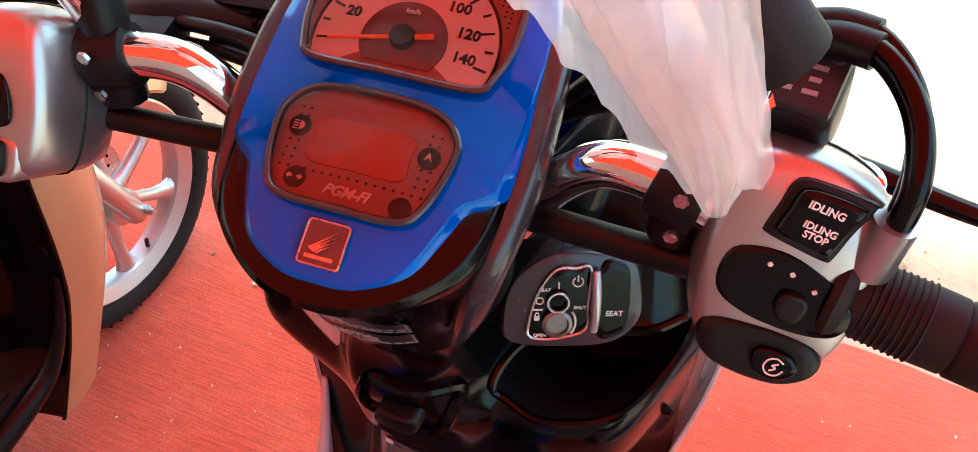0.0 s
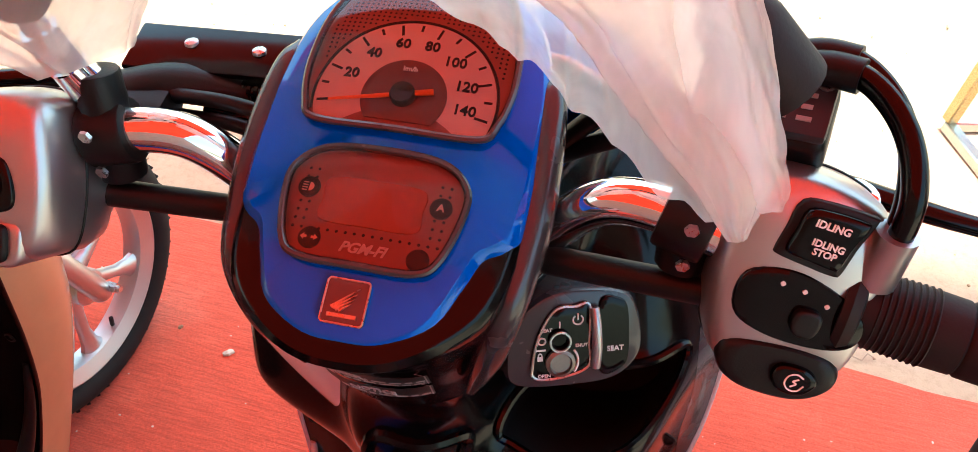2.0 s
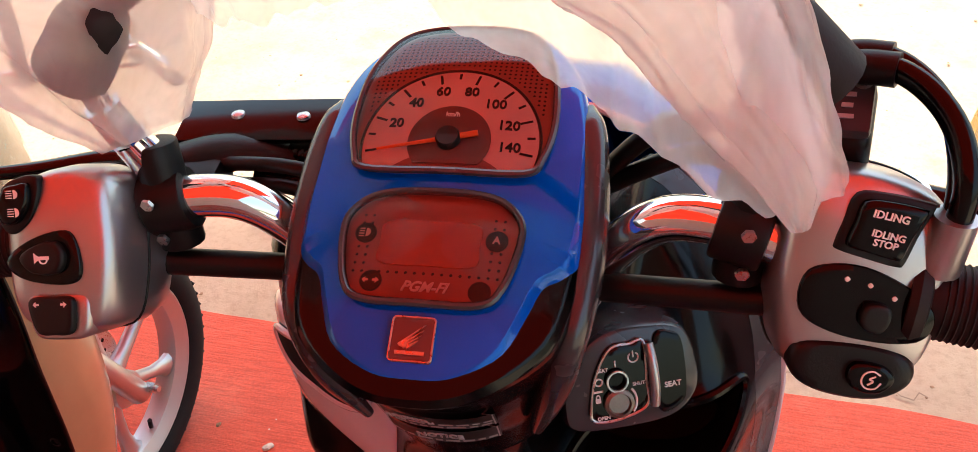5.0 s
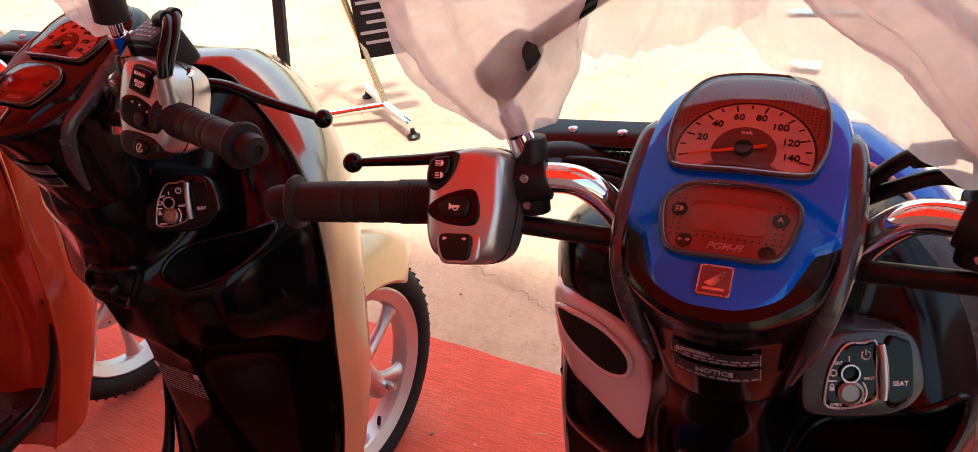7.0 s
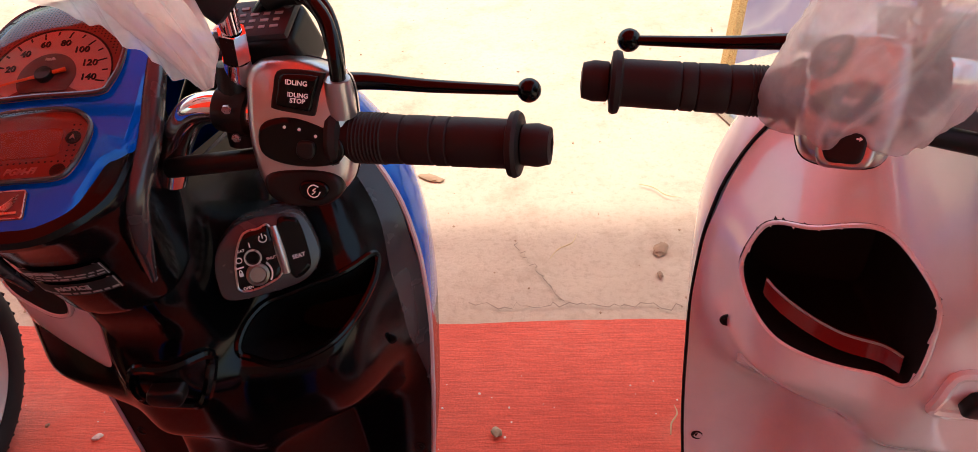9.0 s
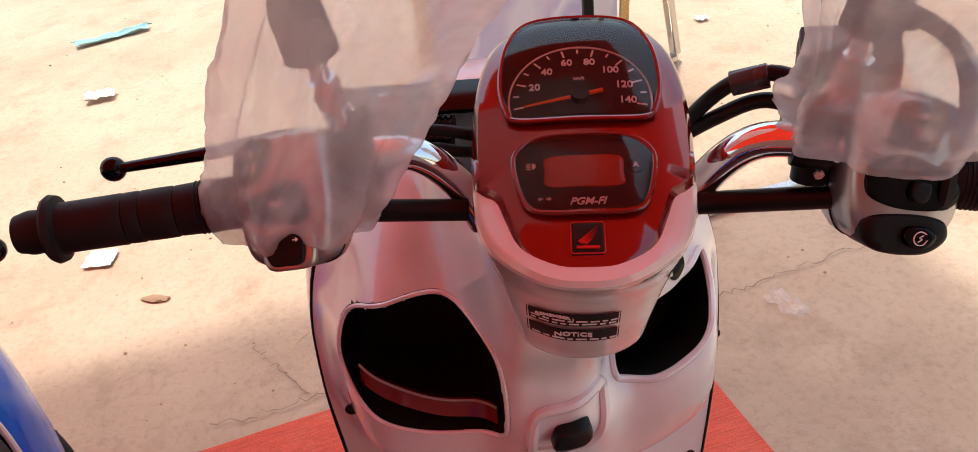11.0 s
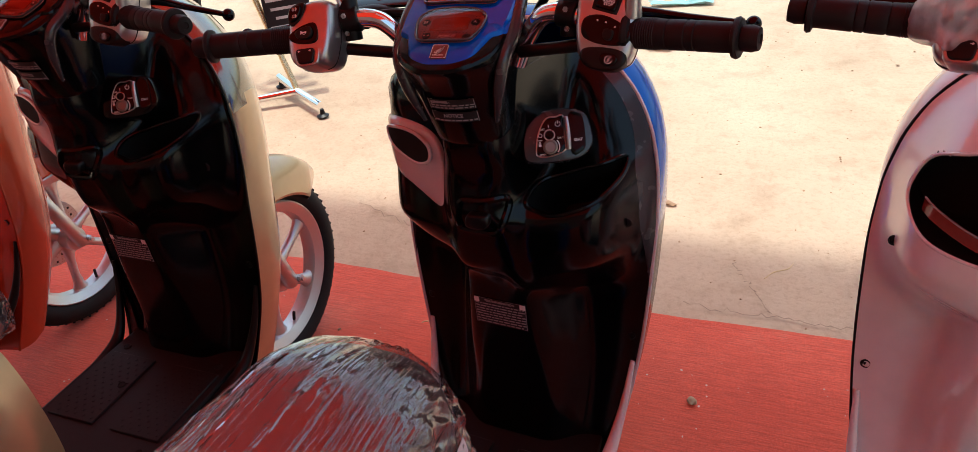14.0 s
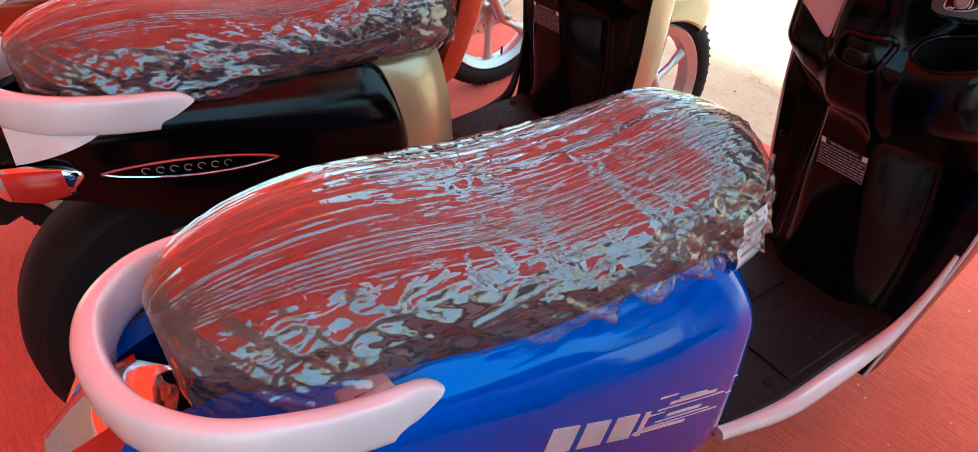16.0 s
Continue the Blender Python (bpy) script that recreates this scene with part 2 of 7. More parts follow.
BLACK_GLOSS = paint("black_gloss", (0.0015, 0.0015, 0.0018), rough=0.14, coat=0.0)
BLACK_GLOSS.node_tree.nodes["Principled BSDF"].inputs["Specular IOR Level"].default_value = 0.24
GREY_GLOSS = paint("graphite_gloss", (0.03, 0.03, 0.034), rough=0.25, coat=0.35)
BLUE = paint("blue_paint", (0.0, 0.088, 0.56), rough=0.07, coat=0.3)
BLUE.node_tree.nodes["Principled BSDF"].inputs["Specular IOR Level"].default_value = 0.9
BLUE.node_tree.nodes["Principled BSDF"].inputs["Specular Tint"].default_value = (0.12, 0.45, 1.0, 1)
WHITE = paint("white_paint", (0.78, 0.77, 0.76), rough=0.2)
GOLD = paint("champagne_paint", (0.50, 0.36, 0.19), metal=0.4, rough=0.3)
ORANGE = paint("orange_paint", (0.42, 0.045, 0.012), metal=0.3, rough=0.22)
# brownish metallic standing in for dark glass that mirrors the sky
SKY_GLASS_METAL = paint("sky_glass_metallic", (0.24, 0.21, 0.17), metal=0.8, rough=0.16)
WINE = paint("wine_red_paint", (0.20, 0.006, 0.006), metal=0.35, rough=0.15)
PEARL = paint("pearl_panel", (0.62, 0.55, 0.56), rough=0.2)
BLACK = plastic("black_plastic", (0.0035, 0.0035, 0.0035), 0.42)
BLACK_MATT = plastic("black_matt", (0.006, 0.006, 0.006), 0.65)
DARK_GREY = plastic("dark_grey_plastic", (0.025, 0.025, 0.028), 0.45)
RUBBER = plastic("rubber", (0.010, 0.0065, 0.0065), 0.6, 500, 0.3)
TYRE = plastic("tyre_rubber", (0.012, 0.011, 0.011), 0.8, 220, 0.4)
FLOOR_MAT = plastic("footboard_plastic", (0.010, 0.010, 0.010), 0.5, 700, 0.3)
CHROME = metal("chrome", (0.86, 0.86, 0.87), 0.04)
ALLOY = metal("cast_alloy", (0.62, 0.62, 0.63), 0.38, 700, 0.1)
STEEL = metal("steel", (0.6, 0.59, 0.57), 0.28, 400, 0.08)
DULL_STEEL = metal("dull_steel", (0.26, 0.24, 0.21), 0.42, 500, 0.15)
BRASS = metal("brass_tube", (0.55, 0.42, 0.22), 0.25, 300, 0.08)
SATIN = paint("satin_silver", (0.48, 0.47, 0.475), metal=0.9, rough=0.3, coat=0.2)
SEAT = plastic("seat_leather", (0.044, 0.015, 0.0135), 0.5, 420, 0.35)
SEAT_SIDE = plastic("seat_side", (0.014, 0.011, 0.011), 0.5, 420, 0.35)
DIAL = plastic("dial_face", (0.72, 0.70, 0.68), 0.35, 300, 0.05)
DIAL_GREY = plastic("dial_grey", (0.22, 0.22, 0.22), 0.35, 1500, 0.4)
DIAL_BLACK = plastic("dial_black", (0.012, 0.011, 0.011), 0.4, 300, 0.05)
# the canopy's red reflection is put into the screen's base colour
LCD_REFLECT = plastic("lcd_red_reflection", (0.34, 0.035, 0.012), 0.22, 200, 0.02)
DIAL_PINK = plastic("dial_pink", (0.66, 0.36, 0.33), 0.35, 300, 0.05)
DIAL_RED = plastic("dial_red", (0.26, 0.055, 0.042), 0.35, 1500, 0.3)
DIAL_WINE = plastic("dial_wine", (0.13, 0.035, 0.03), 0.35, 300, 0.05)
PRINT_PINK = plastic("pink_print", (0.62, 0.38, 0.34), 0.4, 300, 0.05)
NEEDLE = plastic("needle", (0.9, 0.16, 0.02), 0.4, 300, 0.05)
PRINT_WHITE = plastic("white_print", (0.75, 0.74, 0.72), 0.4, 300, 0.05)
PRINT_BLACK = plastic("black_print", (0.012, 0.012, 0.012), 0.4, 300, 0.05)
PRINT_GREY = plastic("grey_print", (0.28, 0.27, 0.27), 0.4, 300, 0.05)
RED_PLASTIC = plastic("red_plastic", (0.45, 0.02, 0.015), 0.2, 300, 0.03)
CLEAR = clear("clear_lens", (0.93, 0.92, 0.92), 1.4)
SMOKE = clear("smoked_lens", (0.25, 0.26, 0.28), 1.6)
BAG = film_plastic("milky_bag", (1.0, 0.955, 0.92), 0.57, 0.16, 15.0, 0.5, 0.05, 0.005)
def seat_film_mat():
    """Clear thin film: see-through, with sharp gloss on long pleats and small crinkles."""
    m, nt, b = material("clear_film")
    out = nt.nodes["Material Output"]
    tc = nt.nodes.new("ShaderNodeTexCoord")
    heights = []
    for scale, turn, stretch, amount in ((1.0, (0, 0, 0.1), (42, 3, 27), 0.9), (1.0, (0.5, 0.2, 0.6), (24, 7, 12), 1.0), (1.0, (-0.5, 0.1, -0.4), (30, 18, 36), 0.4)):
        mp = nt.nodes.new("ShaderNodeMapping")
        mp.inputs["Scale"].default_value, mp.inputs["Rotation"].default_value = stretch, turn
        nt.links.new(tc.outputs["Object"], mp.inputs["Vector"])
        n = node(nt, "ShaderNodeTexNoise", Scale=scale, Detail=1.0, Roughness=0.4, Distortion=0.8)
        nt.links.new(mp.outputs[0], n.inputs["Vector"])
        fold = nt.nodes.new("ShaderNodeMath")
        fold.operation, fold.inputs[1].default_value = "PINGPONG", 0.16
        nt.links.new(n.outputs["Fac"], fold.inputs[0])
        sc = nt.nodes.new("ShaderNodeMath")
        sc.operation, sc.inputs[1].default_value = "MULTIPLY", amount
        nt.links.new(fold.outputs[0], sc.inputs[0])
        heights.append(sc.outputs[0])
    for k in (1, 2):
        ad = nt.nodes.new("ShaderNodeMath")
        nt.links.new(heights[0], ad.inputs[0])
        nt.links.new(heights[k], ad.inputs[1])
        heights[0] = ad.outputs[0]
    bp = node(nt, "ShaderNodeBump", Strength=1.0, Distance=0.008)
    nt.links.new(heights[0], bp.inputs["Height"])
    tr = nt.nodes.new("ShaderNodeBsdfTransparent")
    tr.inputs["Color"].default_value = (0.97, 0.96, 0.96, 1)
    dif = nt.nodes.new("ShaderNodeBsdfDiffuse")
    dif.inputs["Color"].default_value = (0.8, 0.78, 0.78, 1)
    body = nt.nodes.new("ShaderNodeMixShader")
    body.inputs[0].default_value = 0.045
    nt.links.new(tr.outputs[0], body.inputs[1])
    nt.links.new(dif.outputs[0], body.inputs[2])
    gl = node(nt, "ShaderNodeBsdfGlossy", Roughness=0.035)
    lw = node(nt, "ShaderNodeLayerWeight", Blend=0.5)
    pw = node(nt, "ShaderNodeMath")
    pw.operation, pw.inputs[1].default_value = "POWER", 3.6
    nt.links.new(lw.outputs["Facing"], pw.inputs[0])
    fr = node(nt, "ShaderNodeMapRange")
    fr.inputs["To Min"].default_value, fr.inputs["To Max"].default_value = 0.18, 0.88
    nt.links.new(pw.outputs[0], fr.inputs["Value"])
    top = nt.nodes.new("ShaderNodeMixShader")
    for k in (gl, lw, dif):
        nt.links.new(bp.outputs[0], k.inputs["Normal"])
    nt.links.new(fr.outputs[0], top.inputs[0])
    nt.links.new(body.outputs[0], top.inputs[1])
    nt.links.new(gl.outputs[0], top.inputs[2])
    nt.links.new(top.outputs[0], out.inputs["Surface"])
    return m


FILM = seat_film_mat()


# ---------------------------------------------------------------- scooter, built round the foot of its leg shield: x right, y forward
TILT = math.tan(radians(20))
HALF = [(0.17, 0.156), (0.24, 0.164), (0.32, 0.176), (0.4, 0.189), (0.5, 0.201), (0.6, 0.208), (0.68, 0.211), (0.75, 0.208), (0.81, 0.197), (0.86, 0.174), (0.9, 0.138), (0.935, 0.09), (0.955, 0.05)]
BACK = [(0.17, -0.10), (0.25, -0.06), (0.32, -0.032), (0.4, -0.01), (0.475, 0.0), (0.6, 0.012), (0.71, 0.03), (0.8, 0.046), (0.9, 0.075), (0.96, 0.1)]
STEM = [(0.17, 0.02), (0.28, 0.04), (0.32, 0.05), (0.4, 0.07), (0.475, 0.085), (0.57, 0.098), (0.65, 0.11), (0.72, 0.127), (0.8, 0.158), (0.87, 0.2), (0.96, 0.21)]
STEM_W = [(0.17, 0.085), (0.45, 0.078), (0.6, 0.066), (0.72, 0.057), (0.87, 0.056), (0.96, 0.055)]
MOUND_X = [(0.045, 0.140), (0.1, 0.132), (0.14, 0.122), (0.162, 0.110), (0.178, 0.076), (0.19, 0.022), (0.202, 0.0)]
MOUND_Z = [(0.55, 0.0), (0.6, 0.45), (0.64, 0.86), (0.7, 1.0), (0.77, 0.98), (0.82, 0.86), (0.86, 0.6), (0.9, 0.38), (0.96, 0.25)]

SHELF_X = [(0.04, 0.136), (0.09, 0.138), (0.13, 0.132), (0.155, 0.122), (0.172, 0.09), (0.188, 0.035), (0.205, 0.0)]
SHELF_Z = [(0.55, 0.0), (0.6, 0.42), (0.64, 0.82), (0.7, 0.97), (0.742, 1.0), (0.756, 0.96), (0.785, 0.50), (0.82, 0.40), (0.88, 0.25), (0.96, 0.12)]


def shield_raw(x, z):
    """Depth of the leg shield's inner face before its edges are rounded."""
    ax = abs(x)
    w = lerp_table(STEM_W, z)
    stem = lerp_table(STEM, z) * (1 - smoothstep(w * 0.72, w * 1.5, ax))
    lift = 0.06 * (ax / 0.2) ** 2
    mound = lerp_table(MOUND_X, ax) * lerp_table(MOUND_Z, z - 0.02 - lift * (1 if z < 0.7 else 0))
    shelf = lerp_table(SHELF_X, ax) * lerp_table(SHELF_Z, z - 0.5 * lift * (1 if z < 0.7 else 0) - 0.2 * (x - 0.09))
    right = smoothstep(0.02, 0.05, x)
    rim = 1 - smoothstep(0.76, 0.96, ax / lerp_table(HALF, z)) * smoothstep(0.78, 0.85, z)
    mound = (mound * (1 - right) + shelf * right) * rim
    top = max(stem, mound)
    both = top + 0.25 * min(stem, mound) * math.exp(-abs(stem - mound) / 0.02)
    edge = 0.006 * smoothstep(0.80, 1.0, ax / lerp_table(HALF, z))
    return lerp_table(BACK, z) - both + edge


GX, GZ, STEP = -0.26, 0.1, 0.003
GRID = numpy.array([[shield_raw(GX + STEP * i, GZ + STEP * j) for i in range(175)] for j in range(305)])
for axis in (0, 1):
    kernel = numpy.exp(-0.5 * (numpy.arange(-12, 13) * STEP / 0.0105) ** 2)
    kernel /= kernel.sum()
    padded = numpy.pad(GRID, [(12, 12) if axis == k else (0, 0) for k in (0, 1)], mode="edge")
    GRID = sum(kernel[k] * numpy.take(padded, range(k, k + GRID.shape[axis]), axis=axis) for k in range(25))


def shield_y(x, z):
    """Depth of the leg shield's inner face."""
    u = min(max((x - GX) / STEP, 0.0), 173.999)
    v = min(max((z - GZ) / STEP, 0.0), 303.999)
    i, j = int(u), int(v)
    f, g = u - i, v - j
    return float((GRID[j][i] * (1 - f) + GRID[j][i + 1] * f) * (1 - g) + (GRID[j + 1][i] * (1 - f) + GRID[j + 1][i + 1] * f) * g)


def inside(poly, x, z):
    c = False
    j = len(poly) - 1
    for i in range(len(poly)):
        (xi, zi), (xj, zj) = poly[i], poly[j]
        if (zi > z) != (zj > z) and x < (xj - xi) * (z - zi) / (zj - zi) + xi:
            c = not c
        j = i
    return c


def smooth_loop(pts, n):
    return [(p.x, p.y) for p in curve_points([(x, z, 0) for x, z in pts], n, True)]


RIGHT_POCKET = smooth_loop([(0.060, 0.757), (0.092, 0.751), (0.13, 0.760), (0.160, 0.772), (0.175, 0.786), (0.170, 0.802), (0.13, 0.795), (0.09, 0.783), (0.062, 0.775)], 60)
LEFT_POCKET = smooth_loop([(-0.062, 0.741), (-0.051, 0.744), (-0.046, 0.760), (-0.044, 0.80), (-0.048, 0.838), (-0.062, 0.852), (-0.085, 0.856), (-0.115, 0.853), (-0.143, 0.843), (-0.163, 0.826), (-0.175, 0.803), (-0.179, 0.780), (-0.172, 0.763), (-0.152, 0.751), (-0.12, 0.743), (-0.09, 0.740)], 75)


def shield_skin(bm, holes, nx=92, nz=190, off=0.0):
    grid = []
    for j in range(nz + 1):
        z = 0.17 + (0.955 - 0.17) * j / nz
        h = lerp_table(HALF, z)
        grid.append([bm.verts.new((h * math.sin(math.pi / 2 * (2 * i / nx - 1)) * 0.35 + h * (2 * i / nx - 1) * 0.65,
                                   0, z)) for i in range(nx + 1)])
    for row in grid:
        for v in row:
            v.co.y = shield_y(v.co.x, v.co.z) - off
    for j in range(nz):
        for i in range(nx):
            q = (grid[j][i], grid[j][i + 1], grid[j + 1][i + 1], grid[j + 1][i])
            cx = sum(v.co.x for v in q) / 4
            cz = sum(v.co.z for v in q) / 4
            if not any(inside(h, cx, cz) for h in holes):
                bm.faces.new(q)


def pocket(bm, loop, depth, drop):
    """The inner walls of a storage pocket behind an opening of the leg shield."""
    cx = sum(p[0] for p in loop) / len(loop)
    cz = sum(p[1] for p in loop) / len(loop)
    rings = []
    for f, k in ((0.0, 1.03), (0.3, 1.0), (0.75, 0.94), (1.0, 0.82)):
        rings.append([(cx + (x - cx) * k, shield_y(x, z) * (1 - f * 0.75) + depth * f + 0.001, cz + (z - cz) * k - drop * f) for x, z in loop])
    rows = loft(bm, rings, caps=False)
    bm.faces.new(rows[-1])


def lip(bm, loop, r):
    tube(bm, [(x, shield_y(x, z) - r * 0.2, z) for x, z in loop], r, n=8, segs=len(loop), closed=True)


def dash_at(x, v, h):
    """A point on the tilted instrument face of the handlebar cowl, v up the slope, h above it."""
    c, s = math.cos(radians(20)), math.sin(radians(20))
    bend = -1.1 * x * x - 3.5 * max(0.0, v - 0.13) ** 2 - 2.2 * max(0.0, 0.03 - v) ** 2
    return Vector((x, v * c - (h + bend) * s, v * s + (h + bend) * c))


DASH = outline([(0, 0.202), (0.022, 0.1995), (0.042, 0.188), (0.0605, 0.160), (0.0695, 0.12), (0.0705, 0.08), (0.069, 0.055), (0.067, 0.043), (0.0615, 0.036), (0.054, 0.030), (0.0485, 0.016), (0.039, -0.005), (0.019, -0.0195), (0, -0.0220)], 112)
DIAL_HOLE = outline([(0, 0.187), (0.033, 0.181), (0.0475, 0.154), (0.0515, 0.120), (0.0475, 0.096), (0.039, 0.0865), (0, 0.0855)], 96)
LCD_HOLE = outline([(0, 0.0735), (0.027, 0.0715), (0.040, 0.062), (0.042, 0.049), (0.0365, 0.026), (0.027, 0.0172), (0, 0.0162)], 96)


COWL = [(-0.127, 0.0425, 0.036, 0.125, 0.0), (-0.1335, 0.0465, 0.0315, 0.13, 0.0), (-0.130, 0.0475, 0.0295, 0.13, 0.0), (-0.112, 0.050, 0.022, 0.133, 0.02), (-0.095, 0.053, 0.0155, 0.136, 0.08), (-0.075, 0.0575, 0.010, 0.14, 0.2), (-0.055, 0.0630, 0.003, 0.147, 0.4),
        (-0.04, 0.0670, -0.005, 0.152, 0.6), (-0.027, 0.0695, -0.0125, 0.158, 0.8), (-0.017, 0.0702, -0.0185, 0.162, 0.95), (-0.011, 0.0692, -0.0215, 0.163, 1.0), (-0.007, 0.066, -0.0205, 0.162, 1.0), (-0.0055, 0.058, -0.013, 0.15, 1.0)]


def cowl_front(x, z):
    """Depth of the cowl's rear face at the height z over the badge."""
    hw, yr, yf = (lerp_table([(r[0], r[k]) for r in COWL[2:10]], z) for k in (1, 2, 3))
    yc = yr + (yf - yr) * 0.56
    c = 1.0
    for _ in range(12):
        t = min(1.0, abs(x) / (hw * (1 - 0.16 * smoothstep(0.5, 1.0, c))))
        c = math.sqrt(max(0.0, 1 - (t ** (1 / 0.82)) ** 2))
    return yc - (yc - yr) * c ** 0.6


def head_cowl(bm):
    rings = []
    rows = COWL
    dense = []
    for a, b in zip(rows, rows[1:]):
        for k in range(4):
            f = k / 4
            dense.append([p + (q - p) * f for p, q in zip(a, b)])
    dense.append(rows[-1])
    for zb, hw, yr, yf, w in dense:
        ring = []
        for k in range(72):
            a = 2 * math.pi * k / 72
            s, c = math.sin(a), math.cos(a)
            x = hw * math.copysign(abs(s) ** 0.82, s)
            yc = yr + (yf - yr) * 0.56
            y = yc - (yc - yr) * abs(c) ** 0.6 if c > 0 else yc + (yf - yc) * abs(c) ** 0.8
            x *= 1 - 0.16 * smoothstep(0.5, 1.0, c)
            ring.append((x, y, zb + w * TILT * y - 0.9 * w * x * x))
        rings.append(ring)
    loft(bm, rings)


def wing_emblem(bm, place):
    """Four plain slanted strokes and a bar, standing for the maker's badge."""
    for k, (x0, v0, x1, v1) in enumerate(((-0.0065, -0.004, 0.007, 0.0075), (-0.0055, -0.0045, 0.0065, 0.0045), (-0.004, -0.005, 0.0055, 0.0018), (-0.002, -0.0055, 0.004, -0.001))):
        d = Vector((x1 - x0, v1 - v0)).normalized()
        nrm = Vector((-d.y, d.x)) * 0.0008
        loop = [(x0 - nrm.x, v0 - nrm.y), (x1, v1), (x0 + nrm.x, v0 + nrm.y)]
        lo = [bm.verts.new(place(x, v, 0.0026)) for x, v in loop]
        hi = [bm.verts.new(place(x, v, 0.0036)) for x, v in loop]
        bm.faces.new(hi)
        for i in range(3):
            bm.faces.new((lo[i], lo[(i + 1) % 3], hi[(i + 1) % 3], hi[i]))
    flat_bar(bm, place, -0.008, 0.008, -0.0088, -0.0068, 0.0026, 0.0034)


def flat_bar(bm, place, x0, x1, v0, v1, h0, h1):
    lo = [bm.verts.new(place(x, v, h0)) for x, v in ((x0, v0), (x1, v0), (x1, v1), (x0, v1))]
    hi = [bm.verts.new(place(x, v, h1)) for x, v in ((x0, v0), (x1, v0), (x1, v1), (x0, v1))]
    bm.faces.new(hi)
    for i in range(4):
        bm.faces.new((lo[i], lo[(i + 1) % 4], hi[(i + 1) % 4], hi[i]))


def words_on(words, size, place, x, v, h, turn=0.0, shear=0.0):
    """Writing laid on a face: place() gives the face, (x, v) the middle of the words."""
    o = place(x, v, h)
    ex = (place(x + 0.001, v, h) - o).normalized()
    ev = (place(x, v + 0.001, h) - o)
    ev = (ev - ex * ev.dot(ex)).normalized()
    en = ex.cross(ev)
    m = Matrix((ex, ev, en)).transposed().to_4x4()
    m.translation = o
    return text_bm(words, size, m @ Matrix.Rotation(turn, 4, "Z"), shear=shear)


def square_loop(cx, cv, s, r=0.0016, n=5):
    """Outline of a square with small round corners."""
    out = []
    for qx, qv, a0 in ((1, 1, 0), (-1, 1, 90), (-1, -1, 180), (1, -1, 270)):
        for k in range(n):
            a = radians(a0 + 90 * k / (n - 1))
            out.append((cx + qx * (s - r) + r * math.cos(a), cv + qv * (s - r) + r * math.sin(a)))
        start = out[-1]
        dx, dv = ((-1, 0), (0, -1), (1, 0), (0, 1))[a0 // 90]
        for f in (0.2, 0.4, 0.6, 0.8):
            out.append((start[0] + dx * 2 * (s - r) * f, start[1] + dv * 2 * (s - r) * f))
    return out


def badge_square(bm, place, cx, cv, s, h0, h1):
    loop = square_loop(cx, cv, s)
    plate(bm, loop, lambda x, v, h: place(x, v, h0 + h), h1 - h0, 0.0006)


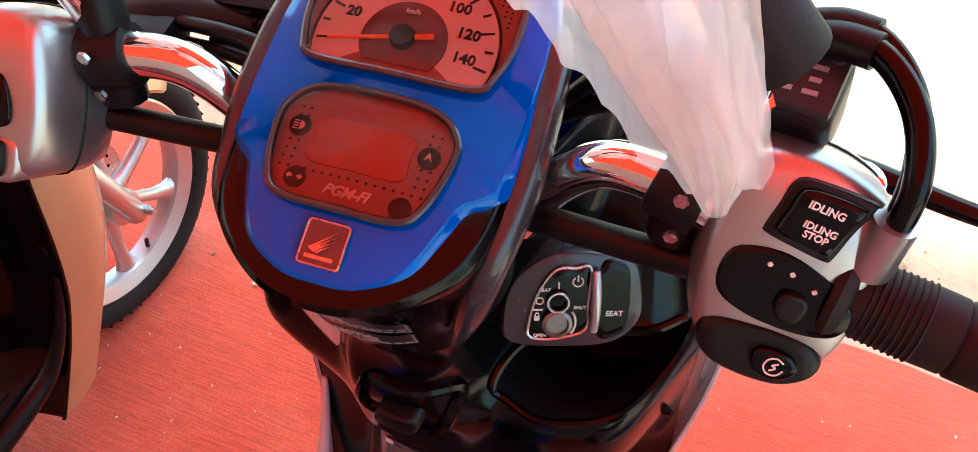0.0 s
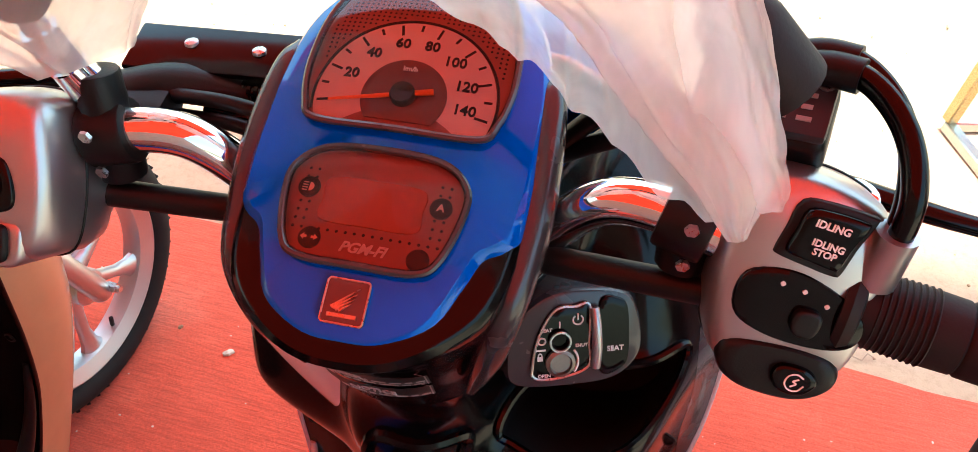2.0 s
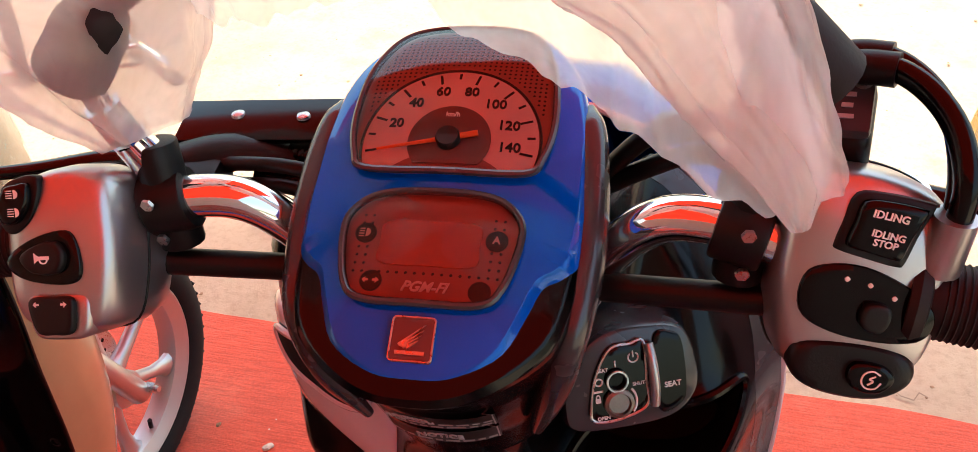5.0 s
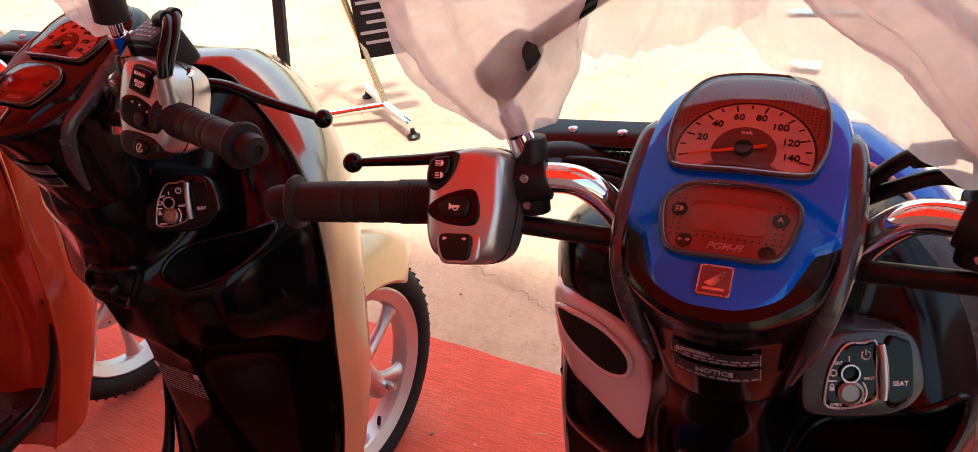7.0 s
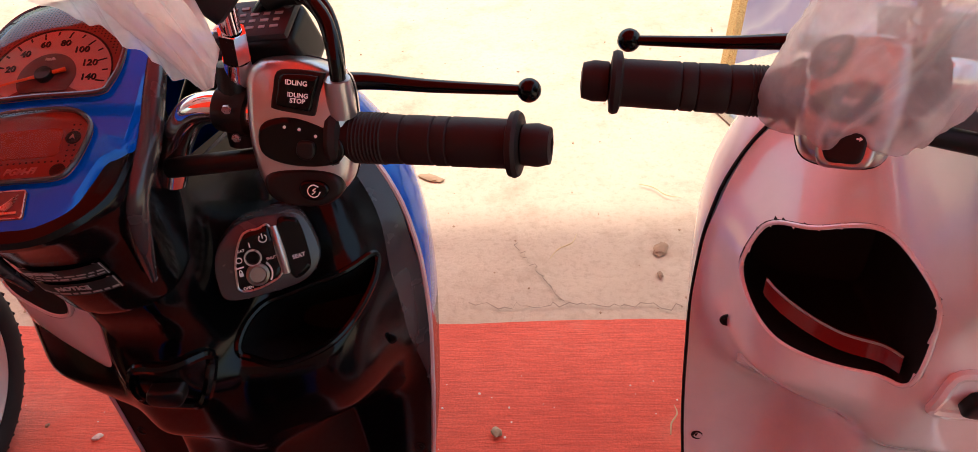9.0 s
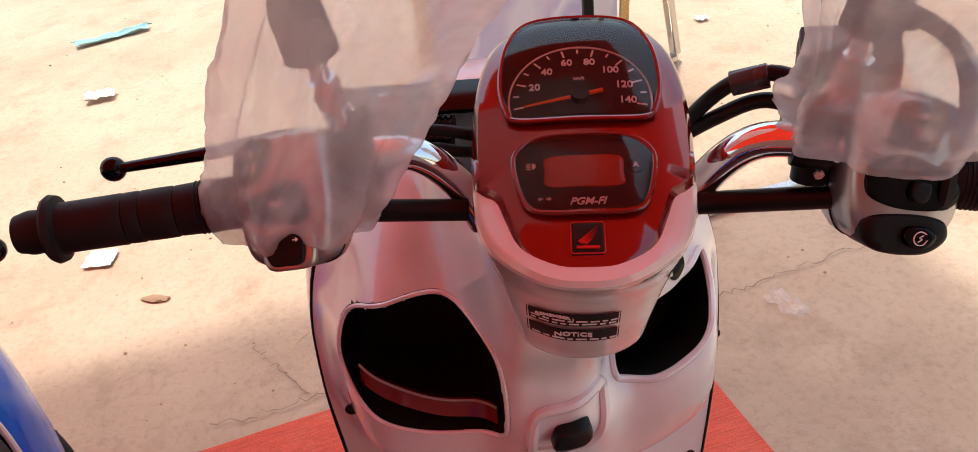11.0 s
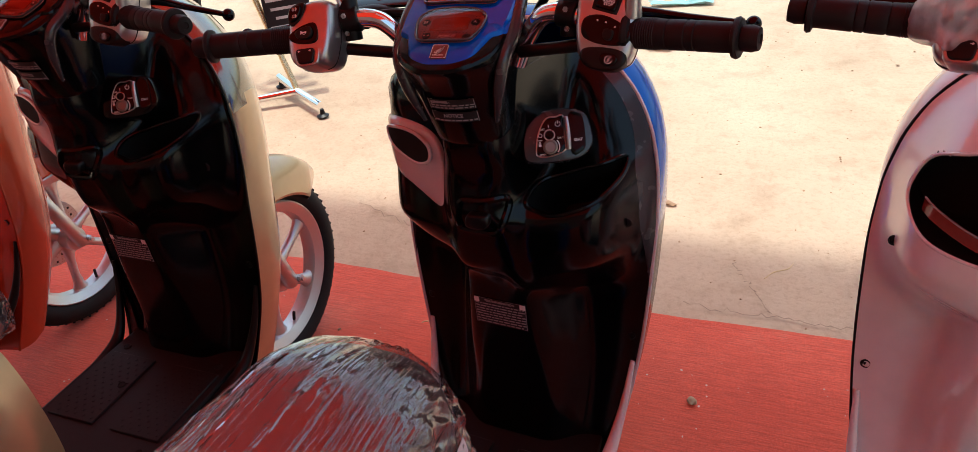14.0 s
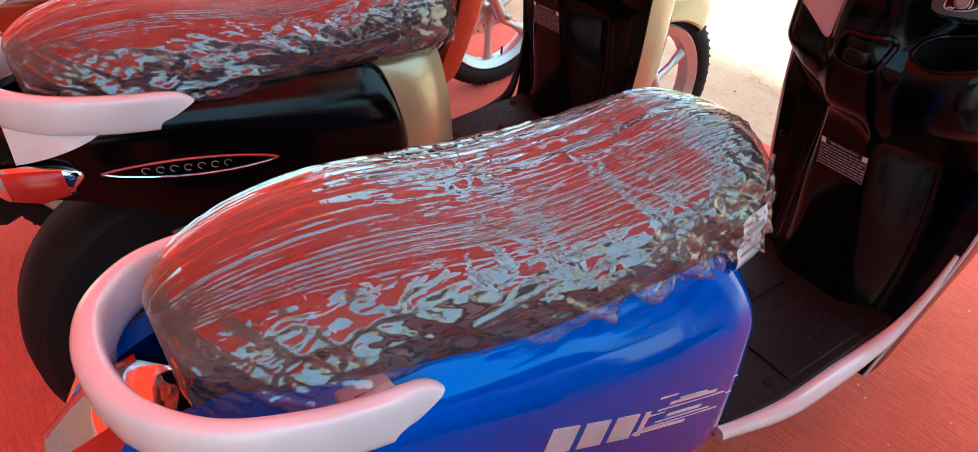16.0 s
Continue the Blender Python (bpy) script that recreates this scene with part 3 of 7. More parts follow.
def gauges(sc, H, look_):
    """Instrument face: trim plate, dial, lower display, lenses and badge."""
    bm = bmesh.new()
    plate(bm, DASH, lambda x, v, h: dash_at(x, v, h - 0.016 - 0.0005), 0.0165, 0.009, 0.0)
    trim = part("instrument_trim", bm, look_["trim"], sc, look_["trim_label"], H)
    bm = bmesh.new()
    plate(bm, DIAL_HOLE, lambda x, v, h: dash_at(x, v, h - 0.001), 0.0022, 0.0004)
    face = part("gauge_panel", bm, look_["dial_back"], sc, "textured gauge panel", H)
    # dial: a half disc with ticks and numbers
    hub = (0.0, 0.104)
    bm = bmesh.new()
    arc = [(hub[0] + 0.0445 * math.cos(a), hub[1] + 0.0445 * math.sin(a)) for a in [radians(-22 + 224 * k / 48) for k in range(49)]]
    low = [(-0.0385, 0.0885), (0.0385, 0.0885)]
    plate(bm, [p for p in arc if p[1] > 0.0885] + low, lambda x, v, h: dash_at(x, v, 0.0012 + h), 0.0008, 0.0002)
    part("dial", bm, look_["dial"], face, "half-round speedometer dial")
    bm = bmesh.new()
    arc = [(hub[0] + 0.021 * math.cos(a), hub[1] + 0.021 * math.sin(a)) for a in [radians(-40 + 260 * k / 40) for k in range(41)]]
    plate(bm, arc, lambda x, v, h: dash_at(x, v, 0.002 + h), 0.0007, 0.0002)
    part("dial_center", bm, look_["dial_mid"], face, "grey inner dial")
    bm = bmesh.new()
    ring_o = [(hub[0] + 0.0455 * math.cos(a), hub[1] + 0.0455 * math.sin(a), 0) for a in [radians(-14 + 208 * k / 40) for k in range(41)]]
    tube(bm, [dash_at(x, v, 0.002) for x, v, _ in ring_o], 0.0007, n=6, segs=60)
    part("dial_ring", bm, look_["dial_line"], face)
    bm = bmesh.new()
    for k in range(15):
        a = radians(189 - 198 * k / 14)
        r0, r1 = (0.0362, 0.0428) if k % 2 == 0 else (0.0388, 0.0428)
        c, s = math.cos(a), math.sin(a)
        nx, nv = -s * 0.0007, c * 0.0007
        q = [(hub[0] + r0 * c + nx, hub[1] + r0 * s + nv), (hub[0] + r1 * c + nx, hub[1] + r1 * s + nv), (hub[0] + r1 * c - nx, hub[1] + r1 * s - nv), (hub[0] + r0 * c - nx, hub[1] + r0 * s - nv)]
        bm.faces.new([bm.verts.new(dash_at(x, v, 0.0025)) for x, v in q])
    for k, w in enumerate(("20", "40", "60", "80", "100", "120", "140")):
        a = radians(189 - 198 * (2 * (k + 1)) / 14 + (4 if k == 6 else 0))
        join(bm, words_on(w, 0.0076, dash_at, hub[0] + 0.0305 * math.cos(a), hub[1] + 0.0312 * math.sin(a), 0.0024))
    part("dial_print", bm, look_["dial_line"], face, smooth=0)
    bm = words_on("km/h", 0.0036, dash_at, 0.0, 0.1195, 0.0030)
    part("unit_print", bm, PRINT_WHITE, face, smooth=0)
    bm = bmesh.new()
    a = radians(192)
    tip = dash_at(hub[0] + 0.036 * math.cos(a), hub[1] + 0.036 * math.sin(a), 0.0052)
    tail = dash_at(hub[0] - 0.015 * math.cos(a), hub[1] - 0.015 * math.sin(a), 0.0052)
    rod(bm, tail, tip, 0.0016, 6, 0.0006)
    needle = part("needle", bm, NEEDLE, face, "orange pointer")
    bm = bmesh.new()
    lathe(bm, [(0.0062, 0.0), (0.0062, 0.003), (0.0055, 0.0042)], Matrix.Translation(dash_at(*hub, 0.003)) @ Matrix.Rotation(radians(20), 4, "X"), 24)
    part("needle_hub", bm, PRINT_BLACK, face)
    # texture of flat dark dots beside the dial
    bm = bmesh.new()
    for i in range(-18, 19):
        for j in range(32):
            x, v = i * 0.0028, 0.098 + j * 0.0028
            if math.hypot(x - hub[0], v - hub[1]) > 0.0485 and inside(DIAL_HOLE, x * 1.1, 0.128 + (v - 0.128) * 1.08):
                bm.faces.new([bm.verts.new(dash_at(x + 0.0007 * math.cos(t), v + 0.0007 * math.sin(t), 0.0018)) for t in [k * math.pi / 3 for k in range(6)]])
    part("dark_dots", bm, PRINT_BLACK, face, smooth=0)
    bm = bmesh.new()
    plate(bm, LCD_HOLE, lambda x, v, h: dash_at(x, v, h - 0.001), 0.0022, 0.0004)
    low_panel = part("display_panel", bm, look_["low_back"], sc, "lower display panel with warning symbols", H)
    bm = bmesh.new()
    plate(bm, smooth_loop([(-0.022, 0.036), (0, 0.035), (0.022, 0.036), (0.0235, 0.046), (0.022, 0.057), (0, 0.058), (-0.022, 0.057), (-0.0235, 0.046)], 48), lambda x, v, h: dash_at(x, v, 0.0012 + h), 0.0009, 0.0003)
    part("lcd_screen", bm, LCD_REFLECT, low_panel, "blank lcd screen with a red reflection in its colour")
    for cx, cv in ((-0.0315, 0.051), (0.031, 0.05), (-0.024, 0.0265), (0.0265, 0.024)):
        bm = bmesh.new()
        lathe(bm, [(0.0052, 0), (0.0052, 0.0008), (0.0046, 0.001)], Matrix.Translation(dash_at(cx, cv, 0.0012)) @ Matrix.Rotation(radians(20), 4, "X"), 20)
        symbol = part("warning_lamp", bm, PRINT_BLACK, low_panel)
    bm = words_on("PGM-FI", 0.0068, dash_at, 0.001, 0.0245, 0.0016, shear=0.35)
    part("display_print", bm, look_["low_print"], low_panel, smooth=0)
    bm = words_on("A", 0.005, dash_at, 0.031, 0.05, 0.0026)
    part("stop_symbol", bm, look_["low_print"], low_panel, smooth=0)
    bm = bmesh.new()
    for cx in (-0.0262, -0.0218):
        s = -1 if cx < -0.024 else 1
        bm.faces.new([bm.verts.new(dash_at(cx + s * a, 0.0265 + b, 0.0026)) for a, b in ((-0.0012, -0.0006), (0.0002, -0.0006), (0.0002, -0.0016), (0.002, 0), (0.0002, 0.0016), (0.0002, 0.0006), (-0.0012, 0.0006))])
    part("signal_symbol", bm, look_["low_print"], low_panel, smooth=0)
    bm = bmesh.new()
    for k in range(4):
        flat_bar(bm, dash_at, -0.0345, -0.032, 0.0487 + k * 0.0013, 0.0492 + k * 0.0013, 0.0023, 0.0026)
    bm.faces.new([bm.verts.new(dash_at(-0.0312 + 0.0024 * max(0, math.cos(t)), 0.0508 + 0.0023 * math.sin(t), 0.0026)) for t in [k * math.pi / 8 - math.pi / 2 for k in range(9)]])
    part("beam_symbol", bm, look_["low_print"], low_panel, smooth=0)
    bm = bmesh.new()
    for i in range(-8, 9):
        for j in range(9):
            x, v = i * 0.0042, 0.027 + j * 0.0042
            if (abs(x) > 0.026 or v < 0.034) and v > 0.0295 and inside(LCD_HOLE, x * 1.1, 0.045 + (v - 0.045) * 1.1):
                bm.faces.new([bm.verts.new(dash_at(x + 0.0008 * math.cos(t), v + 0.0008 * math.sin(t), 0.0015)) for t in [k * math.pi / 3 for k in range(6)]])
    part("dark_dots", bm, PRINT_BLACK, low_panel, smooth=0)
    for name, hole, dome in (("gauge_lens", DIAL_HOLE, 0.004), ("display_lens", LCD_HOLE, 0.0035)):
        bm = bmesh.new()
        rows = []
        cx = 0.0
        cv = sum(v for _, v in hole) / len(hole)
        for k in range(9):
            f = 1 - k / 9
            rows.append([dash_at(x * f, cv + (v - cv) * f, 0.0045 + dome * (1 - f * f)) for x, v in hole])
        rr = loft(bm, rows, caps=False)
        bm.faces.new(rr[-1])
        lens = part(name, bm, CLEAR, sc, "clear domed plastic lens", H)
        lens.visible_shadow = False
        bm = bmesh.new()
        tube(bm, [dash_at(x, v, 0.0035) for x, v in hole], 0.0019, n=8, segs=96, closed=True)
        part("lens_rim", bm, look_["rim"], lens)
    bm = bmesh.new()
    badge_square(bm, dash_at, 0.0, 0.0005, 0.0096, -0.002, 0.0022)
    bd = part("badge", bm, look_["badge_back"], sc, "square dark badge with a plain winged mark", H)
    bm = bmesh.new()
    wing_emblem(bm, lambda x, v, h: dash_at(x * 0.82, v * 0.82 + 0.0005, h))
    part("badge_mark", bm, look_["badge"], bd, smooth=0)
    bm = bmesh.new()
    e = 0.0096
    tube(bm, [dash_at(x, v, 0.0022) for x, v in square_loop(0.0, 0.0005, e)], 0.0005, n=6, segs=72, closed=True)
    part("badge_frame", bm, look_["badge"], bd)


def switch_frame(side, at):
    """Pose of a switch housing's face: x along the bar, y up the face, z out of it."""
    n = (Vector((0.05, -0.90, 0.43)) if side > 0 else Vector((-0.05, -0.82, 0.58))).normalized()
    ex = Vector((1, -0.14 * side, -0.02 * side)).normalized()
    ex = (ex - n * ex.dot(n)).normalized()
    m = Matrix((ex, n.cross(ex), n)).transposed().to_4x4()
    m.translation = at
    return m


def face_loop(bm, pts, m, h0, h1, n=40, bevel=0.0012, dome=0.0):
    plate(bm, smooth_loop(pts, n), lambda x, v, h: m @ Vector((x, v, h0 + h)), h1 - h0, bevel, dome)


def handlebar(sc, H, look_):
    inward = look_["mirrors_in"]
    for side in (-1, 1):
        sd = "left" if side < 0 else "right"
        bm = bmesh.new()
        tube(bm, [(side * 0.066, 0.078, -0.045), (side * 0.082, 0.078, -0.012), (side * 0.104, 0.072, 0.014), (side * 0.13, 0.064, 0.021), (side * 0.16, 0.056, 0.016), (side * 0.205, 0.047, 0.004)], 0.0112, 18, 36)
        part("handlebar_pipe", bm, CHROME, sc, "curved chrome handlebar pipe", H)
        bm = bmesh.new()
        rod(bm, (side * 0.165, 0.05, -0.012), (side * 0.075, 0.066, -0.026), 0.0075, 12)
        part("cable_guide", bm, BLACK, sc, "", H)
        # clamp with the mirror's stem
        bm = bmesh.new()
        rod(bm, (side * 0.128, 0.065, 0.021), (side * 0.150, 0.059, 0.018), 0.0165, 20, bevel=0.002)
        clamp = part("clamp", bm, BLACK, sc, "black clamp round the pipe", H)
        bm = bmesh.new()
        rod(bm, (side * 0.139, 0.058, -0.005), (side * 0.142, 0.07, 0.05), 0.0115, 14, bevel=0.001)
        part("clamp_boss", bm, BLACK, clamp)
        for dz in (-0.011, 0.011):
            bm = bmesh.new()
            rod(bm, (side * 0.139, 0.046, 0.019 + dz), (side * 0.139, 0.044, 0.019 + dz), 0.0032, 6)
            part("bolt", bm, STEEL, clamp)
        # grip
        a, b = Vector((side * 0.205, 0.046, 0.002)), Vector((side * 0.328, 0.0165, 0.004))
        d = (b - a).normalized()
        q = d.to_track_quat("Z", "Y").to_matrix().to_4x4()
        q.translation = a
        L = (b - a).length
        prof = [(0.014, 0.0), (0.0225, 0.0008), (0.0235, 0.004), (0.0215, 0.008), (0.0165, 0.0095), (0.0168, 0.014)]
        for k in range(9):
            z = 0.018 + k * (L - 0.034) / 9
            if k in (3, 5, 6):
                prof += [(0.0160, z - 0.001), (0.0150, z), (0.0162, z + 0.0015)]
            else:
                prof.append((0.0165 - 0.0006 * k / 9, z))
        prof += [(0.0158, L - 0.012), (0.0160, L - 0.009), (0.0205, L - 0.0075), (0.0215, L - 0.004), (0.020, L - 0.0015), (0.0125, L - 0.0005)]
        bm = bmesh.new()
        lathe(bm, prof, q, 32)
        grip = part("grip", bm, RUBBER, sc, "ribbed dark rubber grip", H)
        bm = bmesh.new()
        for k in range(9):
            z = 0.014 + k * 0.0026
            lathe(bm, [(0.0163, z), (0.0172, z + 0.0008), (0.0163, z + 0.0016)], q, 32, caps=False)
        part("grip_ribs", bm, RUBBER, grip)
        bm = bmesh.new()
        lathe(bm, [(0.0105, L - 0.001), (0.0132, L + 0.0005), (0.0138, L + 0.010), (0.0118, L + 0.0175), (0.0055, L + 0.0185), (0.005, L + 0.0165), (0.001, L + 0.0165)], q, 24)
        part("bar_end", bm, RUBBER, grip)
        # switch housing
        f = switch_frame(side, Vector((0.187, 0.036, 0.018)) if side > 0 else Vector((-0.180, 0.022, 0.020))) @ Matrix.Scale(0.96 if side > 0 else 0.86, 4)
        s = side
        bm = bmesh.new()
        rings = []
        body = [(-s * 0.034, 0.040), (-s * 0.012, 0.046), (s * 0.014, 0.042), (s * 0.03, 0.03), (s * 0.034, 0.0), (s * 0.033, -0.03), (s * 0.024, -0.046), (0, -0.05), (-s * 0.026, -0.046), (-s * 0.036, -0.02), (-s * 0.038, 0.012)]
        loop = smooth_loop(body, 56)
        for k, h in ((0.80, -0.062), (0.93, -0.056), (1.0, -0.042), (1.0, -0.016), (0.965, -0.006), (0.90, -0.001), (0.80, 0.0012), (0.5, 0.003), (0.2, 0.0036)):
            rings.append([f @ Vector((x * k, v * k, h)) for x, v in loop])
        loft(bm, rings)
        sw = part("switch_housing", bm, SATIN, sc, "satin silver switch housing", H)
        bm = bmesh.new()
        tube(bm, [f @ Vector((x * 1.003, v * 1.003, -0.03)) for x, v in loop], 0.0008, 6, 56, closed=True)
        part("seam", bm, BLACK, sw)
        bm = bmesh.new()
        if side > 0:
            face_loop(bm, [(-0.013, 0.037), (0.0, 0.038), (0.016, 0.036), (0.018, 0.034), (0.014, 0.022), (0.011, 0.0095), (0.008, 0.0075), (-0.004, 0.0095), (-0.017, 0.0125), (-0.0185, 0.0155), (-0.0165, 0.025)], f, -0.001, 0.0042)
            part("switch_surround", bm, BLACK, sw)
            bm = bmesh.new()
            face_loop(bm, [(-0.0105, 0.0345), (0.0, 0.0355), (0.0125, 0.034), (0.0145, 0.032), (0.011, 0.022), (0.0085, 0.0125), (0.006, 0.0108), (-0.003, 0.0125), (-0.0125, 0.0145), (-0.0145, 0.017), (-0.0128, 0.025)], f, 0.003, 0.008, bevel=0.002)
            part("rocker_switch", bm, BLACK_GLOSS, sw, "black rocker switch with white words")
            fl = lambda x, v, h: f @ Vector((x, v, h))
            bm = words_on("IDLING", 0.0043, fl, 0.0, 0.0295, 0.0083, turn=-0.12)
            join(bm, words_on("IDLING", 0.0040, fl, 0.0005, 0.0215, 0.0083, turn=-0.12))
            join(bm, words_on("STOP", 0.0040, fl, 0.0, 0.0178, 0.0083, turn=-0.12))
            part("switch_print", bm, PRINT_WHITE, sw, smooth=0)
            bm = bmesh.new()
            face_loop(bm, [(-0.026, 0.002), (-0.008, 0.007), (0.012, 0.001), (0.027, -0.010), (0.026, -0.022), (0.012, -0.0265), (-0.012, -0.0245), (-0.027, -0.016)], f, 0.0, 0.0045)
            part("light_switch_panel", bm, BLACK_GLOSS, sw)
            bm = bmesh.new()
            face_loop(bm, [(-0.001, -0.009), (0.008, -0.0095), (0.009, -0.016), (0.006, -0.021), (0.0, -0.0205), (-0.003, -0.016)], f, 0.004, 0.0085)
            part("slider", bm, BLACK, sw)
            bm = bmesh.new()
            for cx, cv in ((-0.0105, 0.0005), (-0.0008, -0.0012), (0.0098, -0.0058)):
                face_loop(bm, [(cx - 0.0012, cv), (cx, cv + 0.0012), (cx + 0.0012, cv), (cx, cv - 0.0012)], f, 0.0045, 0.0051, 12, 0.0002)
            part("switch_symbols", bm, PRINT_WHITE, sw, smooth=0)
            bm = bmesh.new()
            face_loop(bm, [(-0.024, -0.031), (0, -0.028), (0.022, -0.032), (0.026, -0.044), (0.012, -0.054), (-0.014, -0.053), (-0.026, -0.044)], f, -0.026, 0.004, bevel=0.004)
            part("starter_block", bm, BLACK, sw)
            bm = bmesh.new()
            face_loop(bm, [(0.0, -0.036), (0.012, -0.0365), (0.017, -0.042), (0.011, -0.049), (0.001, -0.048), (-0.003, -0.042)], f, 0.003, 0.0075, bevel=0.0015)
            part("starter_button", bm, BLACK_GLOSS, sw)
            bm = bmesh.new()
            tube(bm, [f @ Vector((0.007 + 0.0042 * math.cos(t), -0.0425 + 0.0042 * math.sin(t), 0.0077)) for t in [k * 0.9 + 0.7 for k in range(7)]], 0.0004, 5, 24)
            tube(bm, [f @ Vector(p) for p in ((0.0085, -0.0405, 0.0077), (0.0062, -0.042, 0.0077), (0.0078, -0.043, 0.0077), (0.0056, -0.0448, 0.0077))], 0.0004, 5, 16)
            part("starter_symbol", bm, PRINT_WHITE, sw)
        else:
            face_loop(bm, [(-0.027, 0.034), (-0.016, 0.040), (-0.003, 0.040), (-0.004, 0.026), (-0.012, 0.014), (-0.024, 0.009), (-0.030, 0.018)], f, -0.001, 0.0045)
            part("switch_surround", bm, BLACK, sw)
            bm = bmesh.new()
            face_loop(bm, [(-0.023, 0.034), (-0.014, 0.0365), (-0.007, 0.036), (-0.008, 0.025), (-0.015, 0.016), (-0.024, 0.0145), (-0.027, 0.022)], f, 0.003, 0.0085, bevel=0.002)
            part("dip_switch", bm, BLACK_GLOSS, sw)
            bm = bmesh.new()
            for cv in (0.031, 0.021):
                bm.faces.new([bm.verts.new(f @ Vector((-0.0145 + 0.003 * max(0.0, math.cos(t)), cv + 0.0026 * math.sin(t), 0.0088))) for t in [k * math.pi / 8 - math.pi / 2 for k in range(9)]])
                for k in range(4):
                    flat_bar(bm, lambda x, v, h: f @ Vector((x, v, h)), -0.0195, -0.0155, cv - 0.0022 + k * 0.0013, cv - 0.0016 + k * 0.0013, 0.0084, 0.0088)
            part("switch_symbols", bm, PRINT_WHITE, sw, smooth=0)
            bm = bmesh.new()
            face_loop(bm, [(-0.027, -0.004), (-0.010, 0.006), (0.012, 0.010), (0.019, 0.002), (0.020, -0.014), (0.012, -0.020), (-0.010, -0.0185), (-0.024, -0.013)], f, 0.0, 0.005)
            part("horn_panel", bm, BLACK_GLOSS, sw)
            bm = bmesh.new()
            face_loop(bm, [(-0.016, -0.004), (-0.004, 0.003), (0.008, 0.004), (0.013, -0.004), (0.008, -0.013), (-0.008, -0.013)], f, 0.0045, 0.0088, bevel=0.002)
            part("horn_button", bm, BLACK, sw)
            bm = bmesh.new()
            bm.faces.new([bm.verts.new(f @ Vector((x, v, 0.0091))) for x, v in ((-0.005, -0.0075), (-0.005, -0.0015), (-0.002, -0.0035), (0.005, -0.0035), (0.005, -0.0055), (-0.002, -0.0055))])
            tube(bm, [f @ Vector((0.001 + 0.0024 * math.cos(t), -0.0055 + 0.002 * math.sin(t), 0.0091)) for t in [-k * math.pi / 6 for k in range(7)]], 0.0004, 5, 16)
            part("horn_symbol", bm, PRINT_WHITE, sw, smooth=0)
            bm = bmesh.new()
            face_loop(bm, [(-0.018, -0.026), (0, -0.025), (0.020, -0.026), (0.021, -0.04), (0.016, -0.050), (0, -0.0515), (-0.014, -0.050), (-0.0185, -0.04)], f, -0.030, 0.003, bevel=0.003)
            part("signal_block", bm, SATIN, sw)
            bm = bmesh.new()
            face_loop(bm, [(-0.014, -0.0275), (0, -0.0265), (0.013, -0.0275), (0.014, -0.037), (0.011, -0.047), (0, -0.048), (-0.010, -0.047), (-0.0145, -0.037)], f, 0.002, 0.0065, bevel=0.0015)
            part("signal_switch", bm, BLACK, sw)
            bm = bmesh.new()
            for cx, sg in ((-0.009, -1), (0.009, 1)):
                bm.faces.new([bm.verts.new(f @ Vector((cx + sg * a, -0.0305 + b2, 0.0069))) for a, b2 in ((-0.002, -0.0006), (0.0, -0.0006), (0.0, -0.0018), (0.0022, 0), (0.0, 0.0018), (0.0, 0.0006), (-0.002, 0.0006))])
            part("signal_symbols", bm, PRINT_WHITE, sw, smooth=0)
        # lever
        ball = Vector((side * 0.336, 0.112, -0.014))
        bm = bmesh.new()
        root = Vector((side * 0.165, 0.105, 0.006))
        tube(bm, [root, root.lerp(ball, 0.25) + Vector((0, 0.014, 0.0)), root.lerp(ball, 0.6) + Vector((0, 0.006, 0)), ball], [(0, 0.0095), (0.25, 0.0085), (0.6, 0.0062), (1, 0.0045)], 12, 30, flat=0.8)
        lv = part("brake_lever", bm, BLACK_GLOSS, sc, "black brake lever with a ball end", H)
        bm = bmesh.new()
        bmesh.ops.create_uvsphere(bm, u_segments=16, v_segments=10, radius=0.0092, matrix=Matrix.Translation(ball))
        part("lever_ball", bm, BLACK_GLOSS, lv)
        bm = bmesh.new()
        box(bm, (0.05, 0.03, 0.018), Matrix.Translation((side * 0.155, 0.095, 0.008)) @ Matrix.Rotation(radians(-8 * side), 4, "Z"), 0.004)
        part("lever_bracket", bm, BLACK, lv)
        # mirror on its stem
        bm = bmesh.new()
        rod(bm, (side * 0.145, 0.068, 0.04), (side * 0.149, 0.064, 0.056), 0.0105, 14, 0.009)
        rod(bm, (side * 0.149, 0.064, 0.056), (side * 0.1525, 0.061, 0.076), 0.0095, 6)
        nut = part("mirror_nut", bm, CHROME, sc, "chrome mirror nut", H)
        bm = bmesh.new()
        rod(bm, (side * 0.1525, 0.061, 0.076), (side * 0.154, 0.06, 0.1), 0.0065, 14)
        part("mirror_thread", bm, CHROME, nut)
        bm = bmesh.new()
        lathe(bm, [(0.013, 0.0), (0.0165, 0.002), (0.0155, 0.03), (0.012, 0.042), (0.006, 0.046)], look((side * 0.160, 0.06, 0.093), (side * 0.36, 0.06, -0.12)) if inward else look((side * 0.154, 0.06, 0.09), (side * 0.11, 0.066, -0.2)), 20)
        part("mirror_boot", bm, RUBBER, nut)
        bm = bmesh.new()
